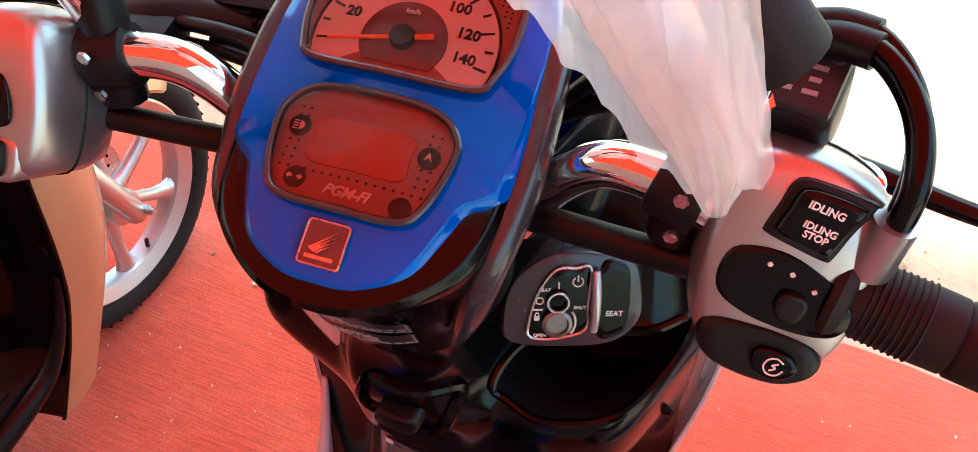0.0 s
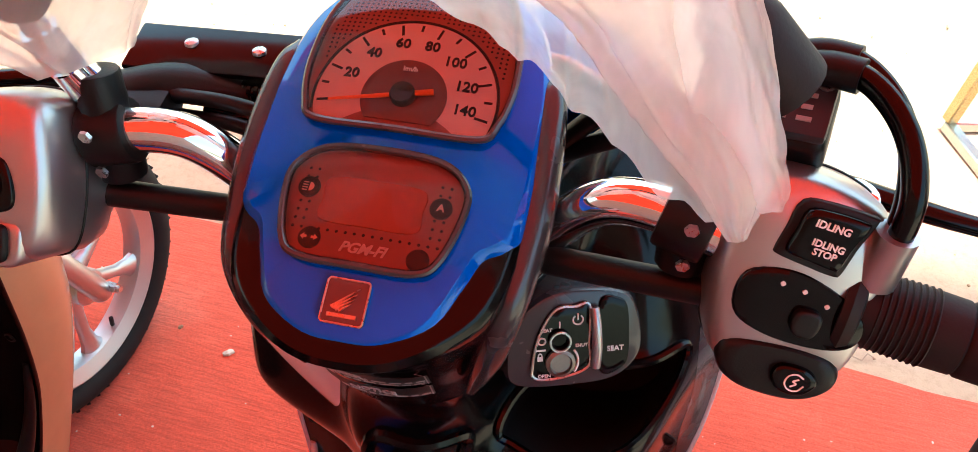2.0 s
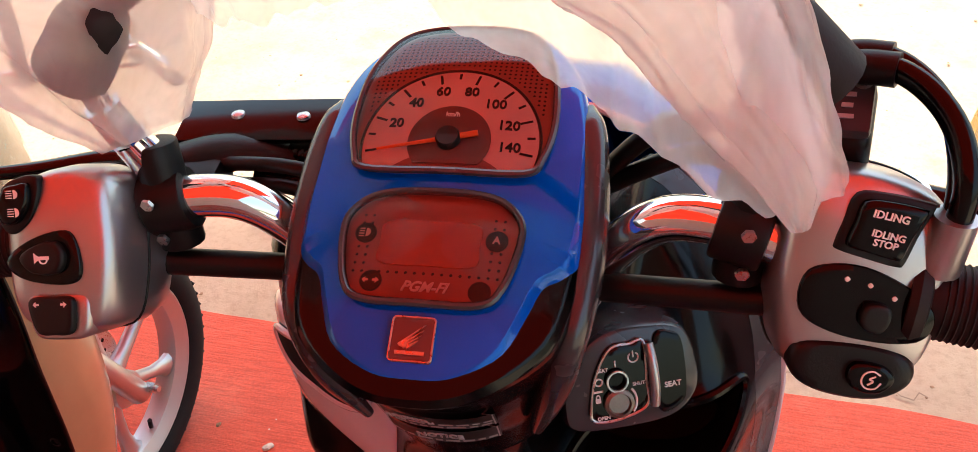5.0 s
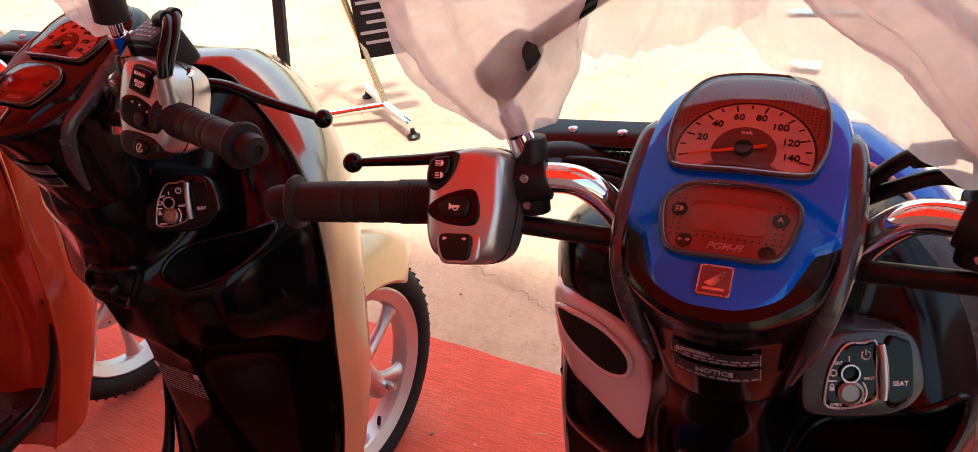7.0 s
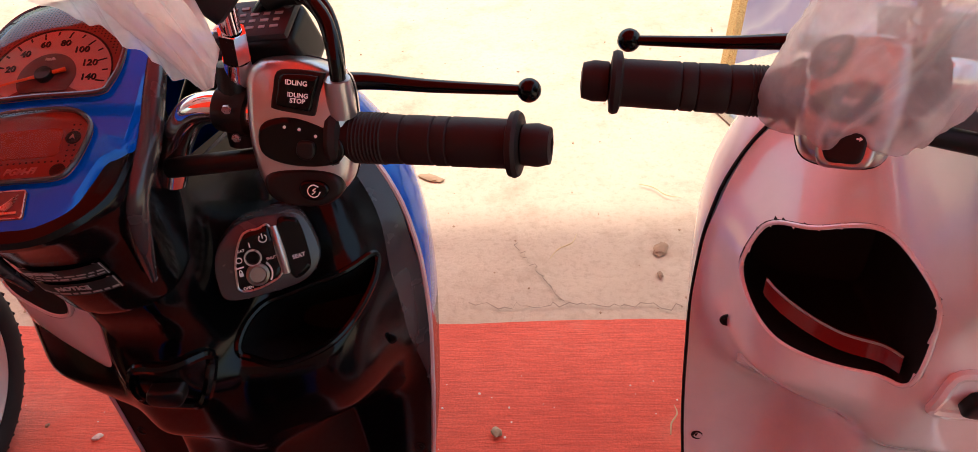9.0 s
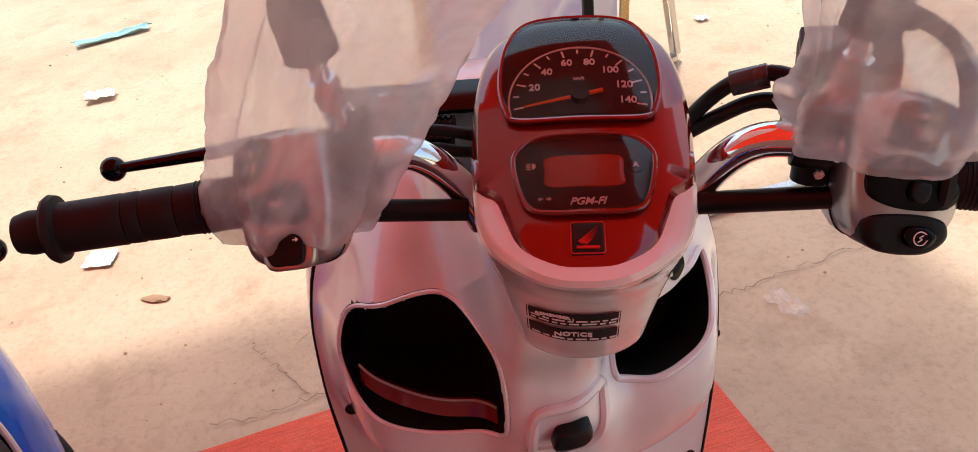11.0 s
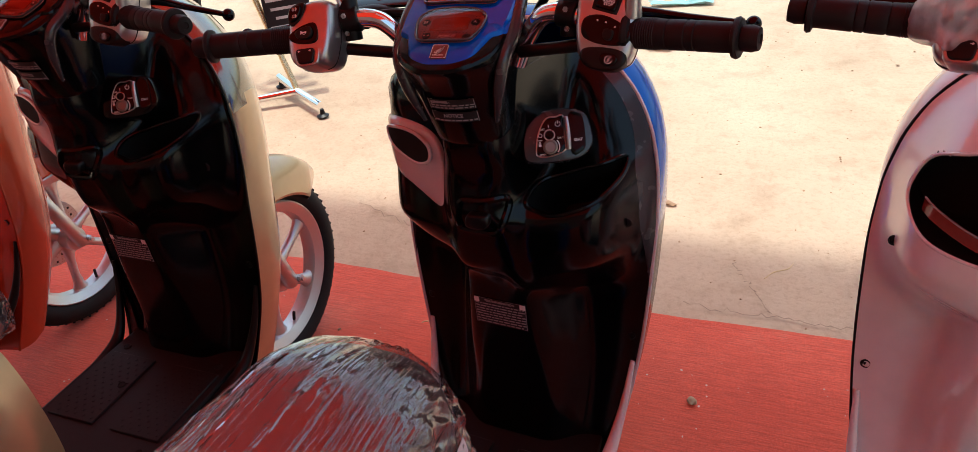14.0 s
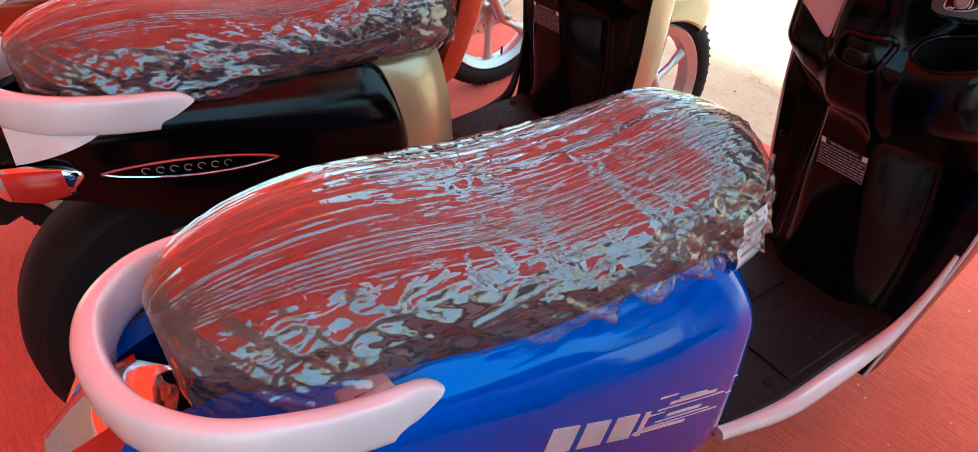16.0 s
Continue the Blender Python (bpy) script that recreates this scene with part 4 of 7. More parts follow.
        rise = [(0.134, 0.06, 0.121), (0.10, 0.085, 0.140), (0.05, 0.115, 0.168), (-0.01, 0.13, 0.22)] if inward else [(0.157, 0.064, 0.12), (0.175, 0.072, 0.19), (0.215, 0.085, 0.25), (0.25, 0.09, 0.29)]
        tube(bm, [(side * x, y, z) for x, y, z in rise], 0.0062, 10, 20)
        stem = part("mirror_stem", bm, BLACK_GLOSS, sc, "black mirror stem", H)
        bm = bmesh.new()
        lathe(bm, [(0.001, -0.02), (0.03, -0.016), (0.05, -0.004), (0.055, 0.006), (0.052, 0.008), (0.001, 0.008)], look((side * (-0.03 if inward else 0.27), 0.09, 0.31), (side * (-0.03 if inward else 0.25), 0.6, 0.34)), 32)
        part("mirror_head", bm, BLACK_GLOSS, stem)
    # fluid reservoir, hoses and cables
    m = pose(0.163, 0.098, 0.046, 18, -6, -14)
    bm = bmesh.new()
    box(bm, (0.058, 0.036, 0.040), m, 0.006, 3)
    res = part("fluid_reservoir", bm, BLACK, sc, "black brake fluid reservoir", H)
    bm = bmesh.new()
    box(bm, (0.056, 0.034, 0.006), m @ Matrix.Translation((0, 0, 0.0225)), 0.0025, 2)
    part("reservoir_lid", bm, DARK_GREY, res)
    bm = bmesh.new()
    for k in range(4):
        for j in range(5):
            box(bm, (0.006 - 0.0015 * ((j + k) % 2), 0.0022, 0.0006), m @ Matrix.Translation((-0.018 + 0.009 * j, -0.0095 + 0.006 * k, 0.0257)))
    part("lid_print", bm, PRINT_GREY, res, smooth=0)
    for sx in (-0.023, 0.023):
        bm = bmesh.new()
        rod(bm, m @ Vector((sx, sx * 0.4, 0.025)), m @ Vector((sx, sx * 0.4, 0.0272)), 0.0035, 12)
        part("lid_screw", bm, STEEL, res)
    bm = bmesh.new()
    rod(bm, (0.205, 0.078, 0.02), (0.205, 0.076, 0.03), 0.0095, 20, bevel=0.001)
    rod(bm, (0.205, 0.076, 0.03), (0.205, 0.075, 0.036), 0.0105, 20, bevel=0.002)
    part("chrome_bolt", bm, CHROME, sc, "chrome banjo bolt", H)
    for k, off in enumerate((0.0, 0.011)):
        bm = bmesh.new()
        tube(bm, [(0.150, 0.10 + off, 0.058), (0.170, 0.098 + off, 0.078), (0.192, 0.09 + off, 0.084), (0.209, 0.07 + off, 0.076), (0.2155, 0.05 + off, 0.058), (0.214, 0.042, 0.03)], 0.005 - 0.0008 * k, 12, 40)
        hose = part("throttle_cable", bm, BLACK_GLOSS, sc, "black looped throttle cable", H)
        bm = bmesh.new()
        tube(bm, [(0.168, 0.0985 + off, 0.077), (0.18, 0.0955 + off, 0.082), (0.193, 0.0895 + off, 0.084)], 0.0072 - 0.001 * k, 12, 12)
        part("cable_sleeve", bm, BLACK, hose)
    bm = bmesh.new()
    rod(bm, (0.213, 0.044, 0.02), (0.2145, 0.046, 0.045), 0.0095, 16, 0.0085)
    part("cable_socket", bm, SATIN, sc, "", H)
    bm = bmesh.new()
    box(bm, (0.112, 0.034, 0.004), pose(-0.112, 0.136, 0.020, 10, 0, 4), 0.0015)
    cover = part("lever_cover", bm, BLACK_GLOSS, sc, "black cable holder by the lever", H)
    bm = bmesh.new()
    tube(bm, [(-0.165, 0.104, 0.008), (-0.14, 0.113, 0.012), (-0.115, 0.120, 0.010), (-0.092, 0.124, 0.004)], [(0, 0.016), (0.4, 0.014), (1, 0.007)], 12, 16, flat=0.7)
    part("holder_arm", bm, BLACK, cover)
    for dx in (-0.135, -0.095):
        bm = bmesh.new()
        lathe(bm, [(0.0042, 0.0), (0.0038, 0.0016), (0.0015, 0.0024)], Matrix.Translation((dx, 0.138, 0.022)), 12)
        part("holder_rivet", bm, STEEL, cover)
    for k in range(2):
        bm = bmesh.new()
        rod(bm, (-0.118, 0.112 + 0.014 * k, 0.000 + 0.006 * k), (-0.088, 0.108 + 0.014 * k, 0.000 + 0.006 * k), 0.0062, 12, bevel=0.001)
        for j in range(4):
            rod(bm, (-0.100 + 0.004 * j, 0.1095 + 0.014 * k, 0.006 * k), (-0.098 + 0.004 * j, 0.1093 + 0.014 * k, 0.006 * k), 0.0075, 12)
        part("cable_adjuster", bm, BLACK_GLOSS, cover)
    for dz in (0.0, 0.014):
        bm = bmesh.new()
        tube(bm, [(-0.135, 0.105, 0.012 - dz), (-0.10, 0.1, 0.016 - dz), (-0.075, 0.1, 0.012 - dz), (-0.05, 0.12, -0.01)], 0.0042, 10, 18)
        part("clutch_cable", bm, BLACK, sc, "", H)
    for k in range(2):
        bm = bmesh.new()
        tube(bm, [(0.155, 0.112, 0.03 - 0.02 * k), (0.125, 0.125, 0.035 - 0.02 * k), (0.095, 0.13, 0.02 - 0.02 * k), (0.06, 0.14, -0.03)], 0.0055, 10, 20)
        part("brake_hose", bm, BLACK, sc, "", H)
    bm = bmesh.new()
    rod(bm, (0.102, 0.129, 0.026), (0.125, 0.124, 0.034), 0.0085, 14, bevel=0.001)
    part("hose_joint", bm, GREY_GLOSS, sc, "", H)


def on_shield(off):
    return lambda x, z, h: Vector((x, shield_y(x, z) - off - h, z))


def label_plate(parent, place, x0, x1, v0, v1, back, ink, title, lines, name="label_sticker", words="", m=None, size=0.006, tag="", border=True):
    bm = bmesh.new()
    cols = 8
    g = [[bm.verts.new(place(x0 + (x1 - x0) * i / cols, v0 + (v1 - v0) * j / 3, 0.0008)) for i in range(cols + 1)] for j in range(4)]
    for j in range(3):
        for i in range(cols):
            bm.faces.new((g[j][i], g[j][i + 1], g[j + 1][i + 1], g[j + 1][i]))
    lab = part(name, bm, back, parent, tag, m)
    bm = bmesh.new()
    if words:
        join(bm, words_on(words, size, place, (x0 + x1) / 2 if title == "c" else x0 + 0.30 * (x1 - x0), v1 - size * 0.75, 0.0013))
    rnd = random.Random(7)
    top = v1 - size * 1.5 if words else v1 - 0.002
    for k in range(lines):
        v = top - (top - v0 - 0.001) * (k + 0.5) / lines
        hgt = (top - v0) / lines * 0.42
        x = x0 + 0.003
        while x < x1 - 0.006:
            w = rnd.uniform(0.003, 0.011)
            flat_bar(bm, place, x, min(x + w, x1 - 0.002), v - hgt / 2, v + hgt / 2, 0.0009, 0.0011)
            x += w + 0.0018
    if border:
        for a in ((x0 + 0.0008, x1 - 0.0008, v0 + 0.0006, v0 + 0.0012), (x0 + 0.0008, x1 - 0.0008, v1 - 0.0012, v1 - 0.0006), (x0 + 0.0008, x0 + 0.0014, v0, v1), (x1 - 0.0014, x1 - 0.0008, v0, v1)):
            flat_bar(bm, place, *a, 0.0009, 0.0011)
    part("label_print", bm, ink, lab, smooth=0)
    return lab


def wheel(sc, m, disc=True):
    """Cast wheel about the local x axis."""
    bm = bmesh.new()
    prof = []
    for k in range(20):
        a = 2 * math.pi * k / 20
        prof.append((0.214 + 0.034 * math.cos(a) * (1.05 if math.cos(a) > 0 else 0.9), 0.037 * math.sin(a)))
    turn = Matrix.Rotation(radians(90), 4, "Y")
    lathe(bm, prof, m @ turn, 72, loop=True, caps=False)
    w = part("wheel", bm, TYRE, sc, "cast alloy wheel with black tyre")
    bm = bmesh.new()
    for k in range(60):
        a = 2 * math.pi * k / 60
        for s in (-1, 1):
            c = Vector((s * 0.016, 0.2453 * math.cos(a + s * 0.03), 0.2453 * math.sin(a + s * 0.03)))
            box(bm, (0.018, 0.006, 0.003), m @ Matrix.Translation(c) @ Matrix.Rotation(a - math.pi / 2, 4, "X") @ Matrix.Rotation(s * 0.6, 4, "Z"))
    part("tread", bm, TYRE, w, smooth=0)
    bm = bmesh.new()
    lathe(bm, [(0.186, -0.03), (0.190, -0.028), (0.190, -0.024), (0.178, -0.020), (0.168, -0.012), (0.166, 0.0), (0.168, 0.012), (0.178, 0.02), (0.190, 0.024), (0.190, 0.028), (0.186, 0.03), (0.163, 0.018), (0.158, 0.0), (0.163, -0.018)], m @ turn, 64, loop=True, caps=False)
    part("rim", bm, ALLOY, w, "silver cast rim")
    bm = bmesh.new()
    rod(bm, m @ Vector((-0.045, 0, 0)), m @ Vector((0.045, 0, 0)), 0.032, 24, bevel=0.004)
    part("hub", bm, ALLOY, w)
    for k in range(6):
        a = 2 * math.pi * k / 6 + 0.25
        bm = bmesh.new()
        rings = []
        for f, wid, th in ((0.025, 0.020, 0.014), (0.07, 0.013, 0.012), (0.115, 0.0115, 0.011), (0.145, 0.016, 0.012), (0.163, 0.027, 0.014)):
            ca, sa = math.cos(a + f * 0.9), math.sin(a + f * 0.9)
            ring = []
            for t in range(10):
                u = 2 * math.pi * t / 10
                lx, lt = th * math.cos(u), wid * math.sin(u)
                ring.append(m @ Vector((lx, f * ca - lt * sa, f * sa + lt * ca)))
            rings.append(ring)
        loft(bm, rings)
        part("spoke", bm, ALLOY, w)
    if disc:
        bm = bmesh.new()
        dm = m @ Matrix.Translation((-0.052, 0, 0)) @ turn
        lathe(bm, [(0.055, -0.002), (0.095, -0.002), (0.095, 0.002), (0.055, 0.002)], dm, 48, loop=True, caps=False)
        part("brake_disc", bm, STEEL, w, "steel brake disc")
        # dark dots laid on the disc in place of the holes' shaded depth
        bm = bmesh.new()
        for k in range(24):
            a = 2 * math.pi * k / 24
            r = 0.068 + 0.016 * (k % 3) / 2
            for s in (-1, 1):
                lathe(bm, [(0.0035, 0.0), (0.0035, 0.0003)], dm @ Matrix.Translation((r * math.cos(a), r * math.sin(a), s * 0.0021)), 8)
        part("disc_hole_dots", bm, BLACK_MATT, w, smooth=0)
    bm = bmesh.new()
    rod(bm, m @ Vector((0.008, 0.03, -0.157)), m @ Vector((0.018, 0.026, -0.128)), 0.004, 10, bevel=0.001)
    part("valve", bm, RUBBER, w)
    return w


def seat_ring(y, hw, zb, zt, n=40, k=1.0):
    ring = []
    for i in range(n):
        a = 2 * math.pi * i / n
        c, s = math.cos(a), math.sin(a)
        x = hw * math.copysign(abs(c) ** 0.62, c) * (1.0 if s < 0 else 1 - 0.14 * s)
        z = (zb + zt) / 2 + (zt - zb) / 2 * math.copysign(abs(s) ** 0.75, s)
        ring.append(Vector((x * k, y, z)))
    return ring


SEAT_ROWS = [(-0.378, 0.043, 0.656, 0.701), (-0.388, 0.072, 0.636, 0.731), (-0.425, 0.101, 0.628, 0.76), (-0.495, 0.12, 0.632, 0.781), (-0.6, 0.131, 0.651, 0.779), (-0.72, 0.136, 0.674, 0.784),
             (-0.81, 0.14, 0.691, 0.8), (-0.92, 0.130, 0.714, 0.826), (-1.01, 0.111, 0.729, 0.832), (-1.075, 0.086, 0.741, 0.822), (-1.113, 0.055, 0.752, 0.804), (-1.124, 0.03, 0.762, 0.788)]


def rows_along(rows, n):
    cols = list(zip(*rows))
    pts = [curve_points([(v, 0, 0) for v in c], n) for c in cols]
    return [[p[i].x for p in pts] for i in range(n)]


def scooter(M, yaw, E, head_yaw, look_, label, wheel_yaw=0.0, rear=True):
    S = pose(M[0], M[1], M[2], 0, 0, yaw)
    H = S.inverted() @ pose(E[0], E[1], E[2], 0, look_["head_roll"], head_yaw)
    sc = thing("scooter", S, label, "scooter", "row of parked scooters")
    inner = look_["inner"]
    # handlebar cowl
    bm = bmesh.new()
    head_cowl(bm)
    cowl = part("handlebar_cowl", bm, look_["cowl"], sc, "", H)
    for s in (-1, 1) if look_["ear"] else ():
        bm = bmesh.new()
        tube(bm, [(s * 0.0665, 0.135, 0.034), (s * 0.0695, 0.112, 0.027), (s * 0.071, 0.082, 0.013), (s * 0.070, 0.055, -0.003), (s * 0.0655, 0.028, -0.020), (s * 0.058, 0.022, -0.055), (s * 0.047, 0.03, -0.1)],
             [(0, 0.003), (0.1, 0.0075), (0.5, 0.0095), (0.8, 0.008), (1, 0.003)], 14, 40)
        part("side_trim", bm, look_["ear"], cowl)
    gauges(sc, H, look_)
    handlebar(sc, H, look_)
    stem_face = lambda x, v, h: Vector((x, cowl_front(x, v) - 0.0012 - h, v))
    lx, lz = look_["label_at"]
    label_plate(sc, stem_face, lx - 0.030, lx + 0.030, lz - 0.076, lz - 0.061, look_["lab_back"], look_["lab_ink"], "l", 2, "reminder_sticker", "REMEMBER :", H, 0.0048, "small safety reminder sticker")
    label_plate(sc, stem_face, lx - 0.030, lx + 0.030, lz - 0.095, lz - 0.080, look_["lab_back"], look_["lab_ink"], "c", 1, "notice_sticker", "NOTICE", H, 0.0068, "small notice sticker")
    # leg shield
    bm = bmesh.new()
    holes = [RIGHT_POCKET] + ([LEFT_POCKET] if look_["open_left"] else [])
    shield_skin(bm, holes)
    shield = part("leg_shield", bm, inner, sc, look_["inner_label"])
    for loop in holes:
        bm = bmesh.new()
        pocket(bm, loop, 0.05, 0.09 if loop is RIGHT_POCKET else 0.02)
        part("storage_pocket", bm, BLACK_MATT, sc, "deep black storage pocket")
        bm = bmesh.new()
        lip(bm, loop, 0.0036 if loop is RIGHT_POCKET else 0.0022)
        part("pocket_lip", bm, inner, shield)
    if look_["open_left"]:
        bm = bmesh.new()
        sec = [(-0.052, 0.746), (-0.1, 0.750), (-0.162, 0.776)]
        a = [Vector((x, shield_y(x, z) + 0.008, z + 0.002)) for x, z in [(p.x, p.y) for p in curve_points([(x, z, 0) for x, z in sec], 20)]]
        loft(bm, [a, [p + Vector((0.001, 0.006, 0.014)) for p in a], [p + Vector((0.001, 0.010, 0.014)) for p in a], [p + Vector((0, 0.006, -0.002)) for p in a]], closed=False, caps=False)
        part("pocket_band", bm, WINE, sc, "dark red inner edge of the pocket")
        bm = bmesh.new()
        tube(bm, [p + Vector((0.001, 0.006, 0.0145)) for p in a], 0.0012, 6, 24)
        part("pocket_line", bm, PRINT_GREY, sc)
    else:
        # raised pale lid over the left pocket; a dark plate gives its finger slot's shade
        pts = smooth_loop([(-0.056, 0.740), (-0.060, 0.807), (-0.076, 0.848), (-0.126, 0.860), (-0.174, 0.850), (-0.188, 0.822), (-0.166, 0.787), (-0.108, 0.748)], 64)
        cap = smooth_loop([(-0.052, 0.757), (-0.046, 0.842), (-0.061, 0.904), (-0.111, 0.920), (-0.161, 0.910), (-0.192, 0.878), (-0.196, 0.832), (-0.168, 0.782), (-0.106, 0.750)], 64)
        slot = smooth_loop([(-0.082, 0.834), (-0.108, 0.849), (-0.146, 0.850), (-0.166, 0.839), (-0.154, 0.821), (-0.111, 0.804), (-0.084, 0.812)], 48)
        lid_y = lambda x, z, h: Vector((x, -0.036 - 0.27 * (x + 0.2) - 0.10 * (0.867 - z) - h + 14.0 * max(0.0, -0.14 - x) ** 2, z))
        bm = bmesh.new()
        plate(bm, pts, lid_y, 0.018, 0.006, 0.006)
        lidp = part("pocket_lid", bm, PEARL, sc, "pale pearl lid with a dark plate as the shaded finger slot")
        bm = bmesh.new()
        plate(bm, slot, lambda x, z, h: lid_y(x, z, h + 0.018), 0.0065, 0.001)
        part("slot_shade_plate", bm, BLACK_MATT, lidp)
        bm = bmesh.new()
        tube(bm, [lid_y(x, z, 0.0235) for x, z in slot], 0.0028, 8, 48, closed=True)
        part("slot_rim", bm, PEARL, lidp)
        bm = bmesh.new()
        rings = []
        for k, o in ((0.1, 0.012), (0.6, 0.011), (0.92, 0.006), (1.0, -0.004), (1.02, -0.03), (0.92, -0.10)):
            rings.append([lid_y(-0.12 + (x + 0.12) * k, 0.832 + (z - 0.832) * k, o) for x, z in cap])
        loft(bm, rings, caps=False)
        part("lid_body", bm, inner, lidp)
    # key switch panel, facing up and back
    n = Vector((0.40, -0.80, 0.50)).normalized()
    ex = Vector((0.89, 0.45, 0.0))
    ex = (ex - n * ex.dot(n)).normalized()
    km = Matrix((ex, n.cross(ex), n)).transposed().to_4x4()
    km.translation = Vector((0.096, -0.057, 0.852))
    km = km @ Matrix.Scale(look_["key_scale"], 4)
    bm = bmesh.new()
    rings = []
    loop = smooth_loop([(-0.05, -0.038), (0, -0.042), (0.036, -0.038), (0.056, -0.022), (0.060, 0.0), (0.050, 0.036), (0.02, 0.046), (-0.02, 0.044), (-0.05, 0.02), (-0.058, -0.016)], 56)
    for k, h in ((1.0, -0.07), (1.02, -0.03), (1.0, -0.006), (0.96, -0.001), (0.9, 0.0)):
        rings.append([km @ Vector((x * k, v * k, h)) for x, v in loop])
    loft(bm, rings)
    panel = part("key_panel", bm, look_["key_back"], sc, "panel with the key switch")
    bm = bmesh.new()
    face_loop(bm, [(-0.036, -0.02), (-0.03, 0.008), (-0.016, 0.031), (0.001, 0.033), (0.013, 0.033), (0.013, 0.0), (0.012, -0.022), (-0.008, -0.030), (-0.026, -0.031), (-0.035, -0.028)], km, -0.001, 0.0035)
    plate_ = part("key_plate", bm, BLACK_GLOSS, sc, "black key switch plate with silver edging and white symbols")
    bm = bmesh.new()
    edge = smooth_loop([(-0.036, -0.02), (-0.03, 0.008), (-0.016, 0.031), (0.001, 0.033), (0.013, 0.033), (0.013, 0.0), (0.012, -0.022), (-0.008, -0.030), (-0.026, -0.031), (-0.035, -0.028)], 48)
    tube(bm, [km @ Vector((x, v, 0.003)) for x, v in edge], 0.0011, 6, 48, closed=True)
    part("plate_edging", bm, STEEL, plate_)
    bm = bmesh.new()
    lathe(bm, [(0.0125, 0.0), (0.0125, 0.004), (0.0095, 0.0055), (0.0085, 0.003), (0.002, 0.003)], km @ Matrix.Translation((-0.0125, -0.0155, 0.0035)), 28)
    part("key_cylinder", bm, DULL_STEEL, plate_, "steel key cylinder")
    bm = bmesh.new()
    lathe(bm, [(0.0095, 0.0), (0.0095, 0.003), (0.0068, 0.004), (0.0062, 0.0), (0.001, -0.001)], km @ Matrix.Translation((-0.0125, 0.004, 0.0035)), 24)
    part("magnet_hole", bm, BLACK_MATT, plate_)
    bm = bmesh.new()
    tube(bm, [km @ Vector((-0.0125 + 0.0085 * math.cos(t), 0.004 + 0.0085 * math.sin(t), 0.0072)) for t in [2 * math.pi * k / 16 for k in range(16)]], 0.0009, 6, 32, closed=True)
    part("hole_ring", bm, STEEL, plate_)
    bm = bmesh.new()
    tube(bm, [km @ Vector(p) for p in ((0.0165, 0.031, 0.004), (0.0175, 0.015, 0.0085), (0.018, -0.005, 0.0085), (0.0175, -0.022, 0.005))], 0.0036, 10, 20)
    part("seat_handle", bm, SATIN, plate_, "silver bar of the seat switch")
    bm = bmesh.new()
    face_loop(bm, [(0.022, 0.034), (0.04, 0.036), (0.046, 0.025), (0.047, -0.01), (0.042, -0.026), (0.022, -0.028)], km, -0.001, 0.003)
    part("seat_switch", bm, BLACK_GLOSS, plate_)
    fl = lambda x, v, h: km @ Vector((x, v, h))
    bm = words_on("SEAT", 0.0052, fl, 0.035, -0.008, 0.0033)
    join(bm, words_on("SHUT", 0.0034, fl, 0.006, -0.002, 0.0038))
    join(bm, words_on("OPEN", 0.0034, fl, -0.026, -0.0275, 0.0038))
    join(bm, words_on("SEAT", 0.0034, fl, -0.0235, 0.014, 0.0038))
    tube(bm, [fl(0.003 + 0.0042 * math.cos(t), 0.0215 + 0.0042 * math.sin(t), 0.004) for t in [math.pi / 2 + 0.6 + k * (2 * math.pi - 1.2) / 10 for k in range(11)]], 0.0006, 5, 24)
    rod(bm, fl(0.003, 0.0215, 0.004), fl(0.003, 0.027, 0.004), 0.0006, 6)
    rod(bm, fl(-0.0125, 0.0155, 0.004), fl(-0.0125, 0.021, 0.004), 0.0006, 6)
    tube(bm, [fl(-0.0275 + 0.003 * math.cos(t), 0.0045 + 0.003 * math.sin(t), 0.004) for t in [k * math.pi / 4 for k in range(8)]], 0.0006, 5, 20, closed=True)
    flat_bar(bm, fl, -0.0315, -0.027, -0.0135, -0.0095, 0.0036, 0.004)
    tube(bm, [fl(-0.0292 + 0.0015 * math.cos(t), -0.0095 + 0.003 * math.sin(t), 0.004) for t in [k * math.pi / 6 for k in range(7)]], 0.0005, 5, 14)
    flat_bar(bm, fl, -0.033, -0.0245, -0.0045, -0.0028, 0.0036, 0.004)
    tube(bm, [fl(-0.0125 + 0.0155 * math.cos(t), -0.0155 + 0.0155 * math.sin(t), 0.004) for t in [-0.7 + k * 0.2 for k in range(8)]], 0.0009, 5, 14)
    part("plate_print", bm, PRINT_WHITE, plate_, smooth=0)
    # bag hook under the stem
    hz = 0.737
    hook_y = shield_y(0.0, hz)
    bm = bmesh.new()
    hl = smooth_loop([(-0.028, 0.739), (-0.022, 0.775), (0.006, 0.779), (0.036, 0.779), (0.040, 0.759), (0.030, 0.732), (0.005, 0.728), (-0.022, 0.729)], 40)
    tube(bm, [(x, shield_y(x, z) - 0.0005, z) for x, z in hl], 0.0055, 8, 40, closed=True)
    part("hook_recess", bm, inner, sc)
    bm = bmesh.new()
